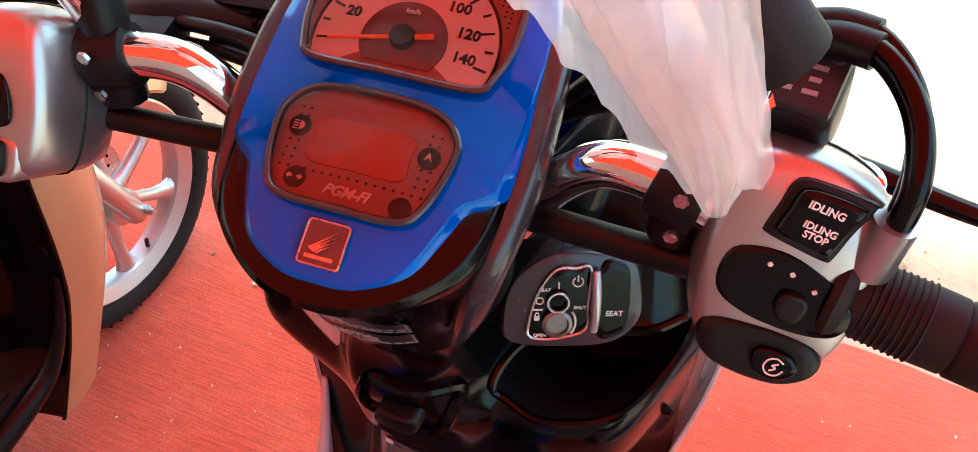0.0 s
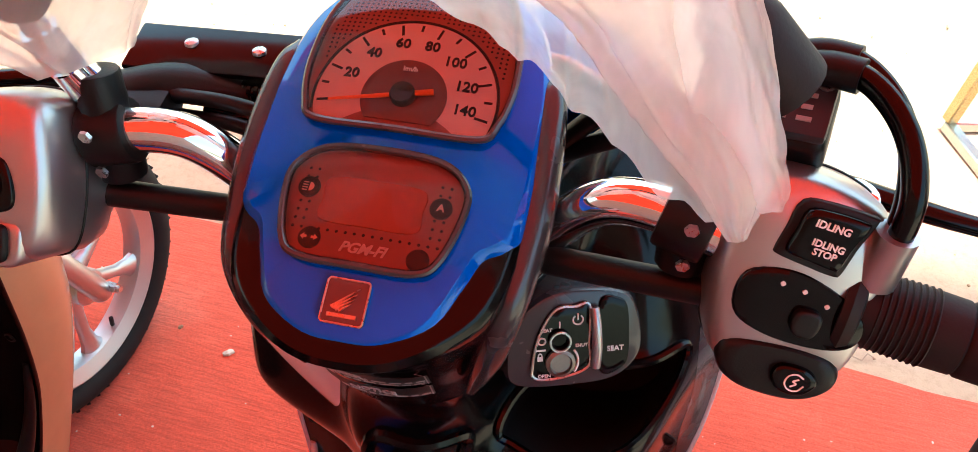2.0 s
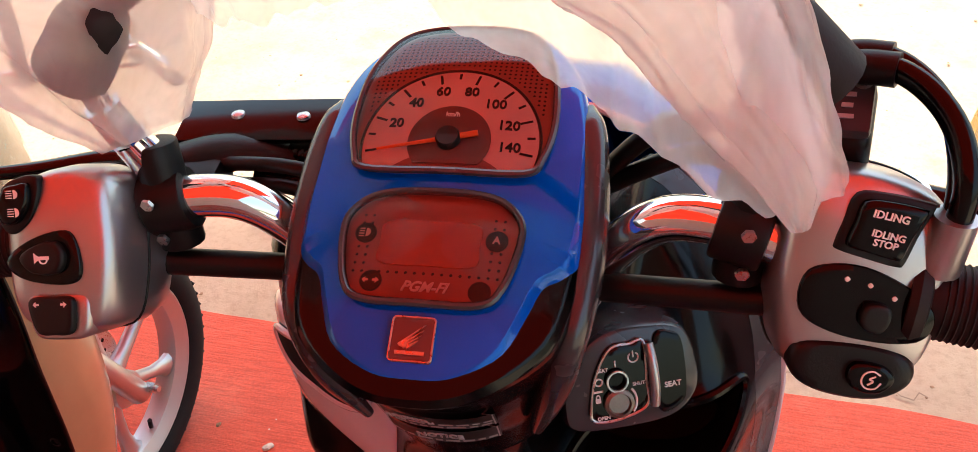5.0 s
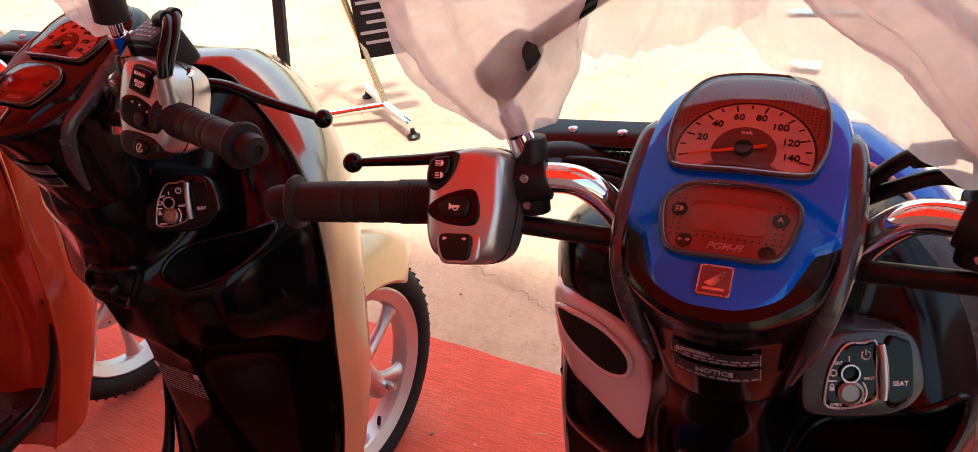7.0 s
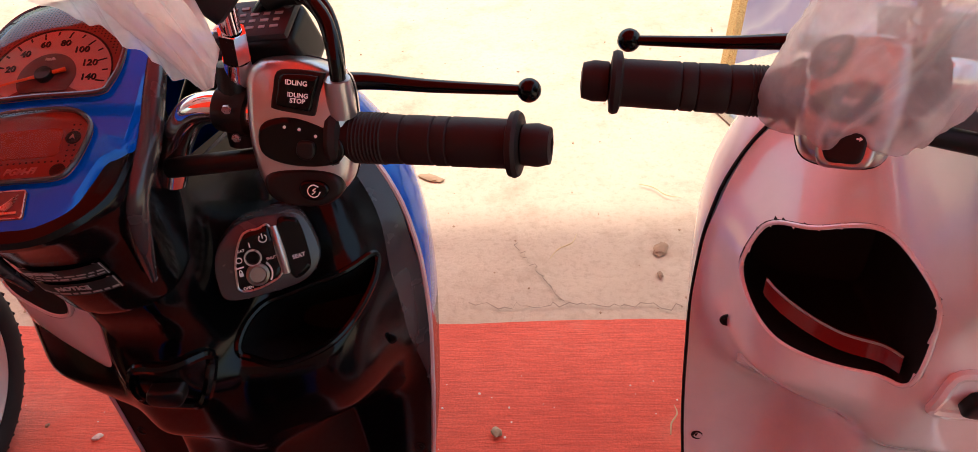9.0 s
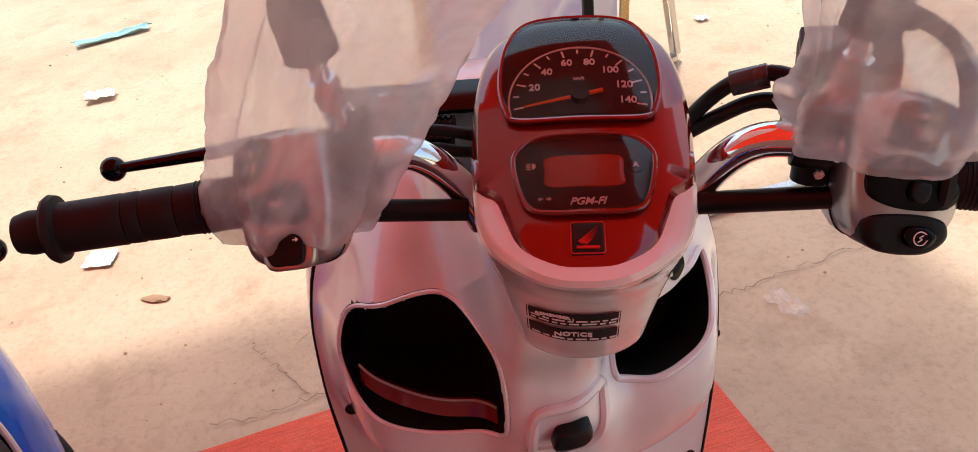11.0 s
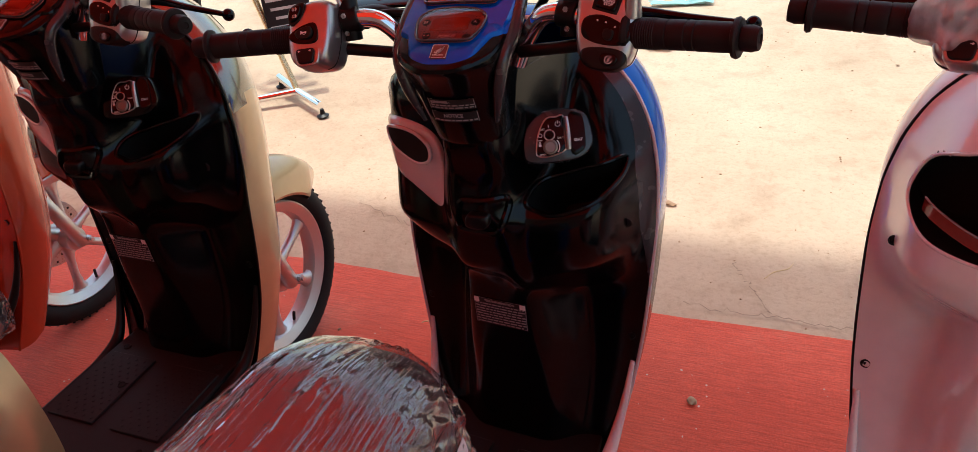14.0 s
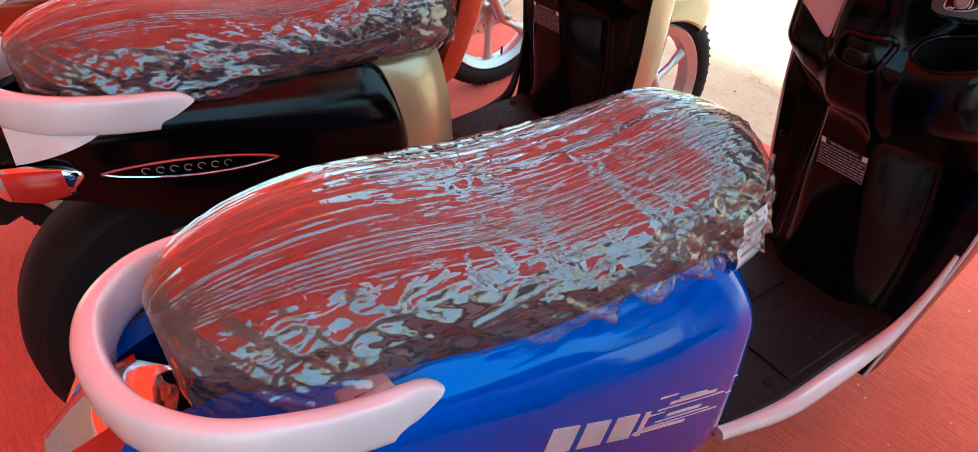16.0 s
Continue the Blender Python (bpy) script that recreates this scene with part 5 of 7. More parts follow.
    plate(bm, smooth_loop([(-0.011, 0.743), (-0.008, 0.762), (0.005, 0.764), (0.021, 0.762), (0.022, 0.749), (0.012, 0.741)], 28), lambda x, z, h: Vector((x, shield_y(x, z) - 0.001 - h, z)), 0.012, 0.003)
    part("bag_hook", bm, BLACK, sc, "black folding bag hook")
    # outer shell, edging, screws, tyre label
    prof = [(lerp_table(HALF, z), z) for z in [0.17 + 0.785 * k / 40 for k in range(41)]]
    ring = prof + [(-h, z) for h, z in reversed(prof)]
    bm = bmesh.new()
    rings = []
    for k, dy, zs in ((1.0, 0.007, 1.0), (1.016, 0.012, 1.0), (1.03, 0.03, 1.008), (1.028, 0.052, 1.01), (0.985, 0.082, 1.0), (0.88, 0.12, 0.975), (0.66, 0.16, 0.94), (0.3, 0.195, 0.9)):
        rings.append([(x * (0.985 + (k - 0.985) * (0.15 + 0.85 * smoothstep(0.62, 0.82, z)) if k > 0.985 else k), lerp_table(BACK, z) + dy, 0.55 + (z - 0.55) * zs * (1 + (k - 1) * 0.35)) for x, z in ring])
    shell = loft(bm, rings, caps=False)
    bm.faces.new(shell[-1])
    if look_["shell_low"]:
        low = bm.copy()
        split = lambda f: f.calc_center_median().z < 0.66 and len(f.verts) == 4
        bmesh.ops.delete(bm, geom=[f for f in bm.faces if split(f)], context="FACES")
        bmesh.ops.delete(low, geom=[f for f in low.faces if not split(f)], context="FACES")
        part("lower_shell", low, look_["shell_low"], sc, "black lower front shell")
    if look_["shell_top"]:
        crown = bm.copy()
        high = lambda f: f.calc_center_median().z > 0.79 and len(f.verts) == 4
        bmesh.ops.delete(bm, geom=[f for f in bm.faces if high(f)], context="FACES")
        bmesh.ops.delete(crown, geom=[f for f in crown.faces if not high(f)], context="FACES")
        part("upper_shell", crown, look_["shell_top"], sc, "upper front shell, metallic in place of glass mirroring the sky")
    part("front_shell", bm, look_["outer"], sc, look_["outer_label"])
    bm = bmesh.new()
    tube(bm, [(x * 1.004, lerp_table(BACK, z) + 0.006, z) for x, z in ring], 0.002 if look_["edge"] is BLACK else 0.0032, 8, 120, caps=True)
    part("shield_edging", bm, look_["edge"], sc)
    if look_["band"]:
        for sd in (-1, 1):
            bm = bmesh.new()
            rows = []
            for k in range(61):
                z = 0.56 + 0.385 * k / 60
                h = lerp_table(HALF, z)
                w = 0.016 * smoothstep(0.56, 0.7, z) + 0.002
                rows.append([bm.verts.new((sd * (h - w * j / 4), shield_y(sd * (h - w * j / 4), z) - 0.002 * (1 - (j / 4 - 0.5) ** 2 * 3), z)) for j in range(5)])
            for p, q in zip(rows, rows[1:]):
                for j in range(4):
                    bm.faces.new((p[j], p[j + 1], q[j + 1], q[j]))
            part("edge_band", bm, look_["band"], shield)
    for x, z in ((0.182, 0.71), (-0.182, 0.71), (0.182, 0.478), (-0.182, 0.478)):
        y = shield_y(x, z)
        bm = bmesh.new()
        lathe(bm, [(0.0075, 0.0), (0.0072, 0.0012), (0.0055, 0.0015), (0.005, -0.002), (0.0035, -0.002), (0.003, 0.0005), (0.0005, 0.0005)], look((x, y + 0.0005, z), (x, y + 1, z - 0.05)), 18)
        part("shield_screw", bm, BLACK, sc)
    label_plate(sc, on_shield(0.0005), -0.044, 0.044, 0.525, 0.577, look_["tyre_back"], look_["tyre_ink"], "c", 8, "tyre_sticker", "TIRE INFORMATION", None, 0.0056, "tyre pressure information sticker")
    bm = bmesh.new()
    flat_bar(bm, on_shield(0.0022), -0.043, 0.043, 0.5675, 0.5765, 0.0, 0.0003)
    if look_["open_left"] is False:
        part("sticker_band", bm, PRINT_WHITE, sc)
    else:
        bm.free()
    # footboard
    bm = bmesh.new()
    foot = [(0.135, 0.03), (0.148, -0.06), (0.152, -0.2), (0.152, -0.34), (0.135, -0.45)]
    fp = [(p.x, p.y) for p in curve_points([(x, y, 0) for x, y in foot], 20)]
    ring = fp + [(-x, y) for x, y in reversed(fp)]
    loft(bm, [[(x * k, y, z) for x, y in ring] for k, z in ((0.8, 0.215), (0.97, 0.25), (1.0, 0.277), (0.985, 0.283), (0.95, 0.283))])
    fb = part("footboard", bm, FLOOR_MAT, sc, "black ribbed footboard")
    bm = bmesh.new()
    for s in (-1, 1):
        box(bm, (0.115, 0.18, 0.006), Matrix.Translation((s * 0.08, -0.21, 0.2845)), 0.002, 1)
    part("foot_pad", bm, FLOOR_MAT, fb)
    bm = bmesh.new()
    for s in (-1, 1):
        for i in range(10):
            for j in range(14):
                if (i + j) % 2:
                    lathe(bm, [(0.0032, 0.0), (0.0022, 0.0011)], Matrix.Translation((s * 0.08 + (i - 4.5) * 0.0105, -0.21 + (j - 6.5) * 0.012, 0.2874)), 6)
    tagged(part("pad_studs", bm, FLOOR_MAT, fb), kind="stuff")
    for x, y in ((-0.12, -0.1), (0.12, -0.1), (-0.04, -0.2), (0.12, -0.33), (-0.12, -0.33)):
        bm = bmesh.new()
        lathe(bm, [(0.0085, 0.0), (0.0075, 0.0012), (0.006, -0.001), (0.0005, -0.001)], Matrix.Translation((x, y, 0.2885 if abs(y + 0.21) < 0.09 else 0.284)), 16)
        part("footboard_plug", bm, BLACK_MATT, fb)
    for s in (-1, 1):
        bm = bmesh.new()
        tube(bm, [(s * 0.186, 0.0, 0.43), (s * 0.178, -0.03, 0.35), (s * 0.168, -0.075, 0.285), (s * 0.162, -0.14, 0.262), (s * 0.160, -0.22, 0.258), (s * 0.159, -0.34, 0.26), (s * 0.140, -0.46, 0.27)], [(0, 0.004), (0.2, 0.008), (0.45, 0.015), (0.7, 0.019), (1, 0.012)], 12, 40)
        part("side_skirt", bm, look_["skirt"], sc)
    # front wheel, fork and mudguard
    wm = pose(-0.015 + look_["wheel_shift"], 0.25 - 0.8 * look_["wheel_shift"], 0.25 - look_["raised"], 0, 0, wheel_yaw)
    wheel(sc, wm)
    for s in (-1, 1):
        bm = bmesh.new()
        rod(bm, wm @ Vector((s * 0.060, 0.004, -0.012)), wm @ Vector((s * 0.060, -0.055, 0.16)), 0.019, 18, 0.018, 0.004)
        leg = part("fork_leg", bm, ALLOY, sc, "silver fork leg")
        bm = bmesh.new()
        rod(bm, wm @ Vector((s * 0.060, -0.055, 0.155)), wm @ Vector((s * 0.060, -0.12, 0.36)), 0.0135, 14)
        part("fork_tube", bm, CHROME, leg)
        bm = bmesh.new()
        rod(bm, wm @ Vector((s * 0.070, 0.012, 0.0)), wm @ Vector((s * 0.086, 0.012, 0.0)), 0.0095, 6)
        rod(bm, wm @ Vector((s * 0.086, 0.012, 0.0)), wm @ Vector((s * 0.093, 0.012, 0.0)), 0.0055, 10)
        part("axle_nut", bm, STEEL, leg)
    bm = bmesh.new()
    box(bm, (0.03, 0.05, 0.075), wm @ Matrix.Translation((-0.06, -0.06, 0.05)), 0.008)
    part("brake_caliper", bm, BLACK, sc, "", None)
    bm = bmesh.new()
    rings = []
    for k in range(25):
        a = radians(35 + 105 * k / 24)
        wdt = 0.066 * (1 - 0.5 * smoothstep(0.75, 1.0, abs(k - 12) / 12))
        ring = []
        for j in range(13):
            u = (j / 12 - 0.5) * 2
            r = 0.298 - 0.085 * abs(u) ** 3
            ring.append(wm @ Vector((wdt * u * (1.1 - 0.1 * abs(u)), r * math.cos(a), r * math.sin(a))))
        for j in range(12, -1, -1):
            u = (j / 12 - 0.5) * 2
            r = 0.292 - 0.085 * abs(u) ** 3
            ring.append(wm @ Vector((wdt * 0.95 * u, r * math.cos(a), r * math.sin(a))))
        rings.append(ring)
    loft(bm, rings)
    part("front_mudguard", bm, look_["outer"], sc)
    for s in (-1, 1):
        bm = bmesh.new()
        rings = []
        for f, r in ((0.0, 0.03), (0.4, 0.042), (0.8, 0.035), (1.0, 0.012)):
            c = Vector((s * (0.12 - 0.03 * f), 0.10 + 0.13 * f, 0.66 - 0.1 * f))
            rings.append([c + Vector((0.6 * r * math.cos(2 * math.pi * k / 16), 0, 1.4 * r * math.sin(2 * math.pi * k / 16))) for k in range(16)])
        loft(bm, rings)
        part("front_indicator", bm, SMOKE, sc, "smoked indicator lens")
    if rear:
        scooter_rear(sc, look_)
    return sc


def scooter_rear(sc, look_):
    bm = bmesh.new()
    rings = [seat_ring(y, hw, zb, zt) for y, hw, zb, zt in rows_along(SEAT_ROWS, 44)]
    loft(bm, rings)
    st = part("seat", bm, SEAT, sc, "dark red-brown vinyl seat")
    bm = bmesh.new()
    loft(bm, [seat_ring(y, hw * 1.012, zb - 0.008, zb + (zt - zb) * 0.42) for y, hw, zb, zt in rows_along(SEAT_ROWS, 44)])
    part("seat_skirt", bm, SEAT_SIDE, st)
    cs = look_["cowl_shift"]
    # body under the seat, side cowls
    bm = bmesh.new()
    rows = [(-0.42, 0.09, 0.29, 0.63), (-0.5, 0.125, 0.30, 0.65), (-0.65, 0.135, 0.34, 0.69), (-0.85, 0.13, 0.42, 0.70), (-1.05, 0.1, 0.52, 0.71), (-1.19, 0.06, 0.6, 0.71)]
    loft(bm, [seat_ring(y, hw, zb, zt) for y, hw, zb, zt in rows_along(rows, 24)])
    part("under_body", bm, look_["nose"], sc)
    side_rows = rows_along([(-0.452 + cs, 0.120, 0.34, 0.50), (-0.456 + cs, 0.146, 0.31, 0.565), (-0.468 + cs, 0.162, 0.29, 0.607), (-0.50 + cs * 0.8, 0.172, 0.29, 0.636), (-0.56 + cs * 0.5, 0.176, 0.30, 0.655), (-0.66, 0.177, 0.335, 0.668), (-0.8, 0.172, 0.40, 0.70), (-0.95, 0.158, 0.49, 0.728), (-1.05, 0.143, 0.55, 0.735), (-1.12, 0.127, 0.59, 0.732), (-1.175, 0.108, 0.61, 0.722), (-1.205, 0.088, 0.63, 0.70)], 44)

    def cowl_x(y, z):
        a, b = min(zip(side_rows, side_rows[1:]), key=lambda ab: abs((ab[0][0] + ab[1][0]) / 2 - y))
        f = max(0.0, min(1.0, (y - a[0]) / (b[0] - a[0])))
        x0, zb, zt = (a[i] + (b[i] - a[i]) * f for i in (1, 2, 3))
        u = max(0.0, min(1.0, (z - zb) / (zt - zb)))
        return x0 * (1 - 0.14 * (1 - u) ** 2.2 - 0.30 * max(0.0, u - 0.72) ** 2 / 0.0784)

    for s in (-1, 1):
        bm = bmesh.new()
        rings = []
        for y, x0, zb, zt in side_rows:
            ring = []
            for k in range(24):
                u = k / 23
                z = zb + (zt - zb) * u
                x = x0 * (1 - 0.14 * (1 - u) ** 2.2 - 0.30 * max(0.0, u - 0.72) ** 2 / 0.0784)
                ring.append(Vector((s * x, y, z)))
            rings.append(ring + [Vector((p.x - s * 0.03, p.y, p.z)) for p in reversed(ring)])
        loft(bm, rings)
        cw = part("side_cowl", bm, look_["rear"], sc, look_["rear_label"])
        # plain marks in place of the model name
        bm = bmesh.new()
        side = lambda u, z, h: Vector((s * (cowl_x(u, z) + h + 0.0006), u, z))
        if look_["marks"] == "stripes":
            bm.free()
            band = lambda x, v, h: side(x + v * 0.3, 0.526 - 0.5 * (x + 0.75) + v, h)
            for k in range(4):
                bm = bmesh.new()
                flat_bar(bm, band, -0.806 + 0.046 * k, -0.806 + 0.046 * k + (0.036 if k < 3 else 0.009), -0.022, 0.020, 0.0, 0.0012)
                part("letter_bar", bm, PRINT_WHITE, cw, smooth=0)
            for k in range(9):
                bm = bmesh.new()
                lo, hi = -0.675 + 0.014 * (k % 4), -0.58 + 0.013 * ((k * 5) % 7)
                flat_bar(bm, lambda x, v, h: side(x + v * 0.8, 0.510 - 0.47 * (x + 0.75) + v, h), lo, hi, -0.006 + 0.006 * k, -0.006 + 0.006 * k + (0.004 if k % 3 == 0 else 0.0016), 0.0, 0.0012)
                part("stripe", bm, PRINT_WHITE, cw, smooth=0)
        else:
            lens_pts = [(-0.13 + 0.26 * k / 20, 0.016 * math.sin(math.pi * k / 20) ** 0.7) for k in range(21)]
            loop = lens_pts + [(x, -v) for x, v in reversed(lens_pts[1:-1])]
            at = lambda x, v, h: side(-0.948 + x, 0.604 - 0.23 * x + v, h)
            plate(bm, loop, at, 0.003, 0.0008)
            mark = part("cowl_badge", bm, BLACK_GLOSS, cw, "slim dark badge with a bright red and chrome edge")
            for nm, half_, mt in (("badge_edge", lens_pts, RED_PLASTIC), ("badge_edge", [(x, -v) for x, v in lens_pts], CHROME)):
                bm = bmesh.new()
                tube(bm, [at(x, v, 0.003) for x, v in half_], 0.0022, 6, 40)
                part(nm, bm, mt, mark)
            for k in range(7):
                bm = bmesh.new()
                tube(bm, [at(-0.07 + 0.02 * k + 0.006 * math.cos(t), 0.006 * math.sin(t), 0.0035) for t in [0.4 + 0.8 * j for j in range(6 + k % 2)]], 0.0008, 5, 14)
                part("badge_stroke", bm, PRINT_GREY, mark)
    # grab rail, tail lamp, rear wheel, mudguard
    bm = bmesh.new()
    rail = [(0.153, -0.943, 0.706), (0.158, -0.985, 0.718), (0.152, -1.045, 0.732), (0.128, -1.115, 0.748), (0.073, -1.164, 0.758), (0, -1.180, 0.761)]
    rail = rail + [(-x, y, z) for x, y, z in reversed(rail[:-1])]
    path = curve_points(rail, 60)
    rings = []
    for i, p in enumerate(path):
        d = (path[min(i + 1, 59)] - path[max(i - 1, 0)]).normalized()
        out = d.cross(Vector((0, 0, 1))).normalized()
        e = min(i, 59 - i) / 59
        hgt = 0.014 + 0.016 * smoothstep(-0.01, 0.07, e)
        box_ = lambda v: math.copysign(abs(v) ** 0.6, v)
        slant = d * 0.022 * (1 - smoothstep(0.0, 0.1, e)) * (-1 if i > 29 else 1)
        rings.append([p + out * (0.0125 + 0.003 * smoothstep(0.3, 0.5, e)) * box_(math.cos(2 * math.pi * k / 20)) + (Vector((0, 0, 1)) - slant / 0.022 * 1.8) * hgt * box_(math.sin(2 * math.pi * k / 20)) for k in range(20)])
    loft(bm, rings)
    gr = part("grab_rail", bm, look_["rail"], sc, "white looped grab rail behind the seat")
    for s in (-1, 1):
        bm = bmesh.new()
        box(bm, (0.06, 0.05, 0.014), pose(s * 0.128, -0.985, 0.724, 0, -14 * s, 0), 0.005)
        part("rail_bracket", bm, look_["rail"], gr)
    bm = bmesh.new()
    rings = []
    for y, hw, zb, zt in ((-1.12, 0.07, 0.60, 0.715), (-1.15, 0.08, 0.60, 0.730), (-1.185, 0.076, 0.605, 0.728), (-1.215, 0.062, 0.615, 0.715), (-1.245, 0.042, 0.63, 0.70), (-1.255, 0.02, 0.65, 0.68)):
        rings.append(seat_ring(y, hw, zb, zt, 40))
    loft(bm, rings)
    tl = part("tail_lamp", bm, CHROME, sc, "clear and red tail lamp with a bright backing")
    for lo, hi in ((2, 8), (12, 18), (22, 27), (33, 38)):
        bm = bmesh.new()
        mid = Vector((0, -1.19, 0.67))
        loft(bm, [[mid + (p - mid) * 1.02 for p in r[lo:hi + 1]] + [mid + (p - mid) * 0.97 for p in reversed(r[lo:hi + 1])] for r in rings[1:5]])
        part("red_lens", bm, RED_PLASTIC, tl, "red lens segment")
    for s in (-1, 1):
        frames = [[Vector((s * (x + 0.5 * r * math.cos(2 * math.pi * k / 16)), y, z + r * 0.9 * math.sin(2 * math.pi * k / 16))) for k in range(16)] for y, x, z, r in ((-1.10, 0.124, 0.640, 0.010), (-1.118, 0.130, 0.641, 0.028), (-1.165, 0.126, 0.650, 0.036), (-1.205, 0.104, 0.655, 0.030), (-1.225, 0.084, 0.658, 0.012))]
        bm = bmesh.new()
        loft(bm, frames)
        ri = part("rear_indicator", bm, CHROME, sc, "clear chrome-edged rear indicator")
        bm = bmesh.new()
        loft(bm, [[Vector((s * (x + 0.5 * r * math.cos(a) + 0.004), y, z + 0.9 * r * math.sin(a))) for a in [math.pi * (k / 9 - 0.5) * 0.74 for k in range(10)]] + [Vector((s * (x - 0.01), y, z + 0.8 * r * math.sin(a))) for a in [math.pi * (0.5 - k / 9) * 0.74 for k in range(10)]] for y, x, z, r in ((-1.126, 0.130, 0.643, 0.026), (-1.165, 0.126, 0.650, 0.034), (-1.20, 0.106, 0.655, 0.028))])
        part("lens", bm, RED_PLASTIC, ri, "red lens")
    if look_["marks"] == "badge":
        for s in (-1, 1):
            bm = bmesh.new()
            rings = []
            for k in range(9):
                u = k / 8
                hi, lo = Vector((s * (0.135 - 0.05 * u ** 2), -1.03 - 0.14 * u, 0.716 + 0.014 * u)), Vector((s * (0.150 - 0.045 * u ** 2), -1.075 - 0.10 * u, 0.702 - 0.022 * u))
                rings.append([hi + Vector((s * 0.004, 0, 0)), hi.lerp(lo, 0.5) + Vector((s * 0.012, 0, 0.002)), lo + Vector((s * 0.004, 0, 0)), lo - Vector((s * 0.01, 0, 0)), hi - Vector((s * 0.01, 0, 0))])
            loft(bm, rings)
            part("tail_cover", bm, WHITE, sc, "white tail cover under the grab rail")
    # mudguard over the rear wheel
    bm = bmesh.new()
    rings = []
    for k in range(25):
        a = radians(35 + 160 * k / 24)
        u, w = Vector((0, math.cos(a), math.sin(a))), Vector((1, 0, 0))
        c = Vector((0, -1.0, 0.25))
        rings.append([c + u * r + w * x for r, x in ((0.20, -0.075), (0.27, -0.075), (0.29, -0.055), (0.296, 0.0), (0.29, 0.055), (0.27, 0.075), (0.20, 0.075), (0.20, 0.068), (0.265, 0.068), (0.284, 0.0), (0.265, -0.068), (0.20, -0.068))])
    loft(bm, rings)
    part("rear_mudguard", bm, BLACK_MATT, sc)
    wm = pose(0, -1.0, 0.25 - look_["raised"])
    wheel(sc, wm, disc=False)
    bm = bmesh.new()
    box(bm, (0.12, 0.42, 0.16), pose(-0.12, -0.84, 0.30, -8), 0.04, 3)
    part("engine_case", bm, DARK_GREY, sc)
    bm = bmesh.new()
    tube(bm, [(0.13, -0.7, 0.26), (0.14, -0.85, 0.27), (0.15, -1.1, 0.32), (0.15, -1.22, 0.34)], [(0, 0.02), (0.35, 0.055), (0.9, 0.062), (1, 0.04)], 20, 24)
    part("exhaust", bm, BLACK_MATT, sc)


# ---------------------------------------------------------------- setting
def ground_mat():
    m, nt, b = material("sandy_concrete")
    big = noise_tex(nt, 0.7, 8, 0.65)
    mid = noise_tex(nt, 5.0, 8, 0.7)
    fine = noise_tex(nt, 60.0, 6, 0.7)
    a = ramp(nt, big.outputs["Fac"], [(0.3, (0.40, 0.295, 0.205)), (0.5, (0.50, 0.385, 0.275)), (0.72, (0.58, 0.465, 0.345))])
    c = ramp(nt, mid.outputs["Fac"], [(0.3, (0.62, 0.58, 0.54)), (0.48, (0.95, 0.95, 0.95)), (0.8, (1.0, 1.0, 1.0))])
    d = ramp(nt, fine.outputs["Fac"], [(0.25, (0.72, 0.70, 0.68)), (0.5, (1, 1, 1))])
    mul = nt.nodes.new("ShaderNodeMixRGB")
    mul.blend_type, mul.inputs[0].default_value = "MULTIPLY", 0.55
    nt.links.new(a.outputs[0], mul.inputs[1])
    nt.links.new(c.outputs[0], mul.inputs[2])
    mul2 = nt.nodes.new("ShaderNodeMixRGB")
    mul2.blend_type, mul2.inputs[0].default_value = "MULTIPLY", 0.7
    nt.links.new(mul.outputs[0], mul2.inputs[1])
    nt.links.new(d.outputs[0], mul2.inputs[2])
    nt.links.new(mul2.outputs[0], b.inputs["Base Color"])
    b.inputs["Roughness"].default_value = 0.95
    b.inputs["Specular IOR Level"].default_value = 0.15
    bump_to(nt, b, fine.outputs["Fac"], 0.5, 0.006)
    return m


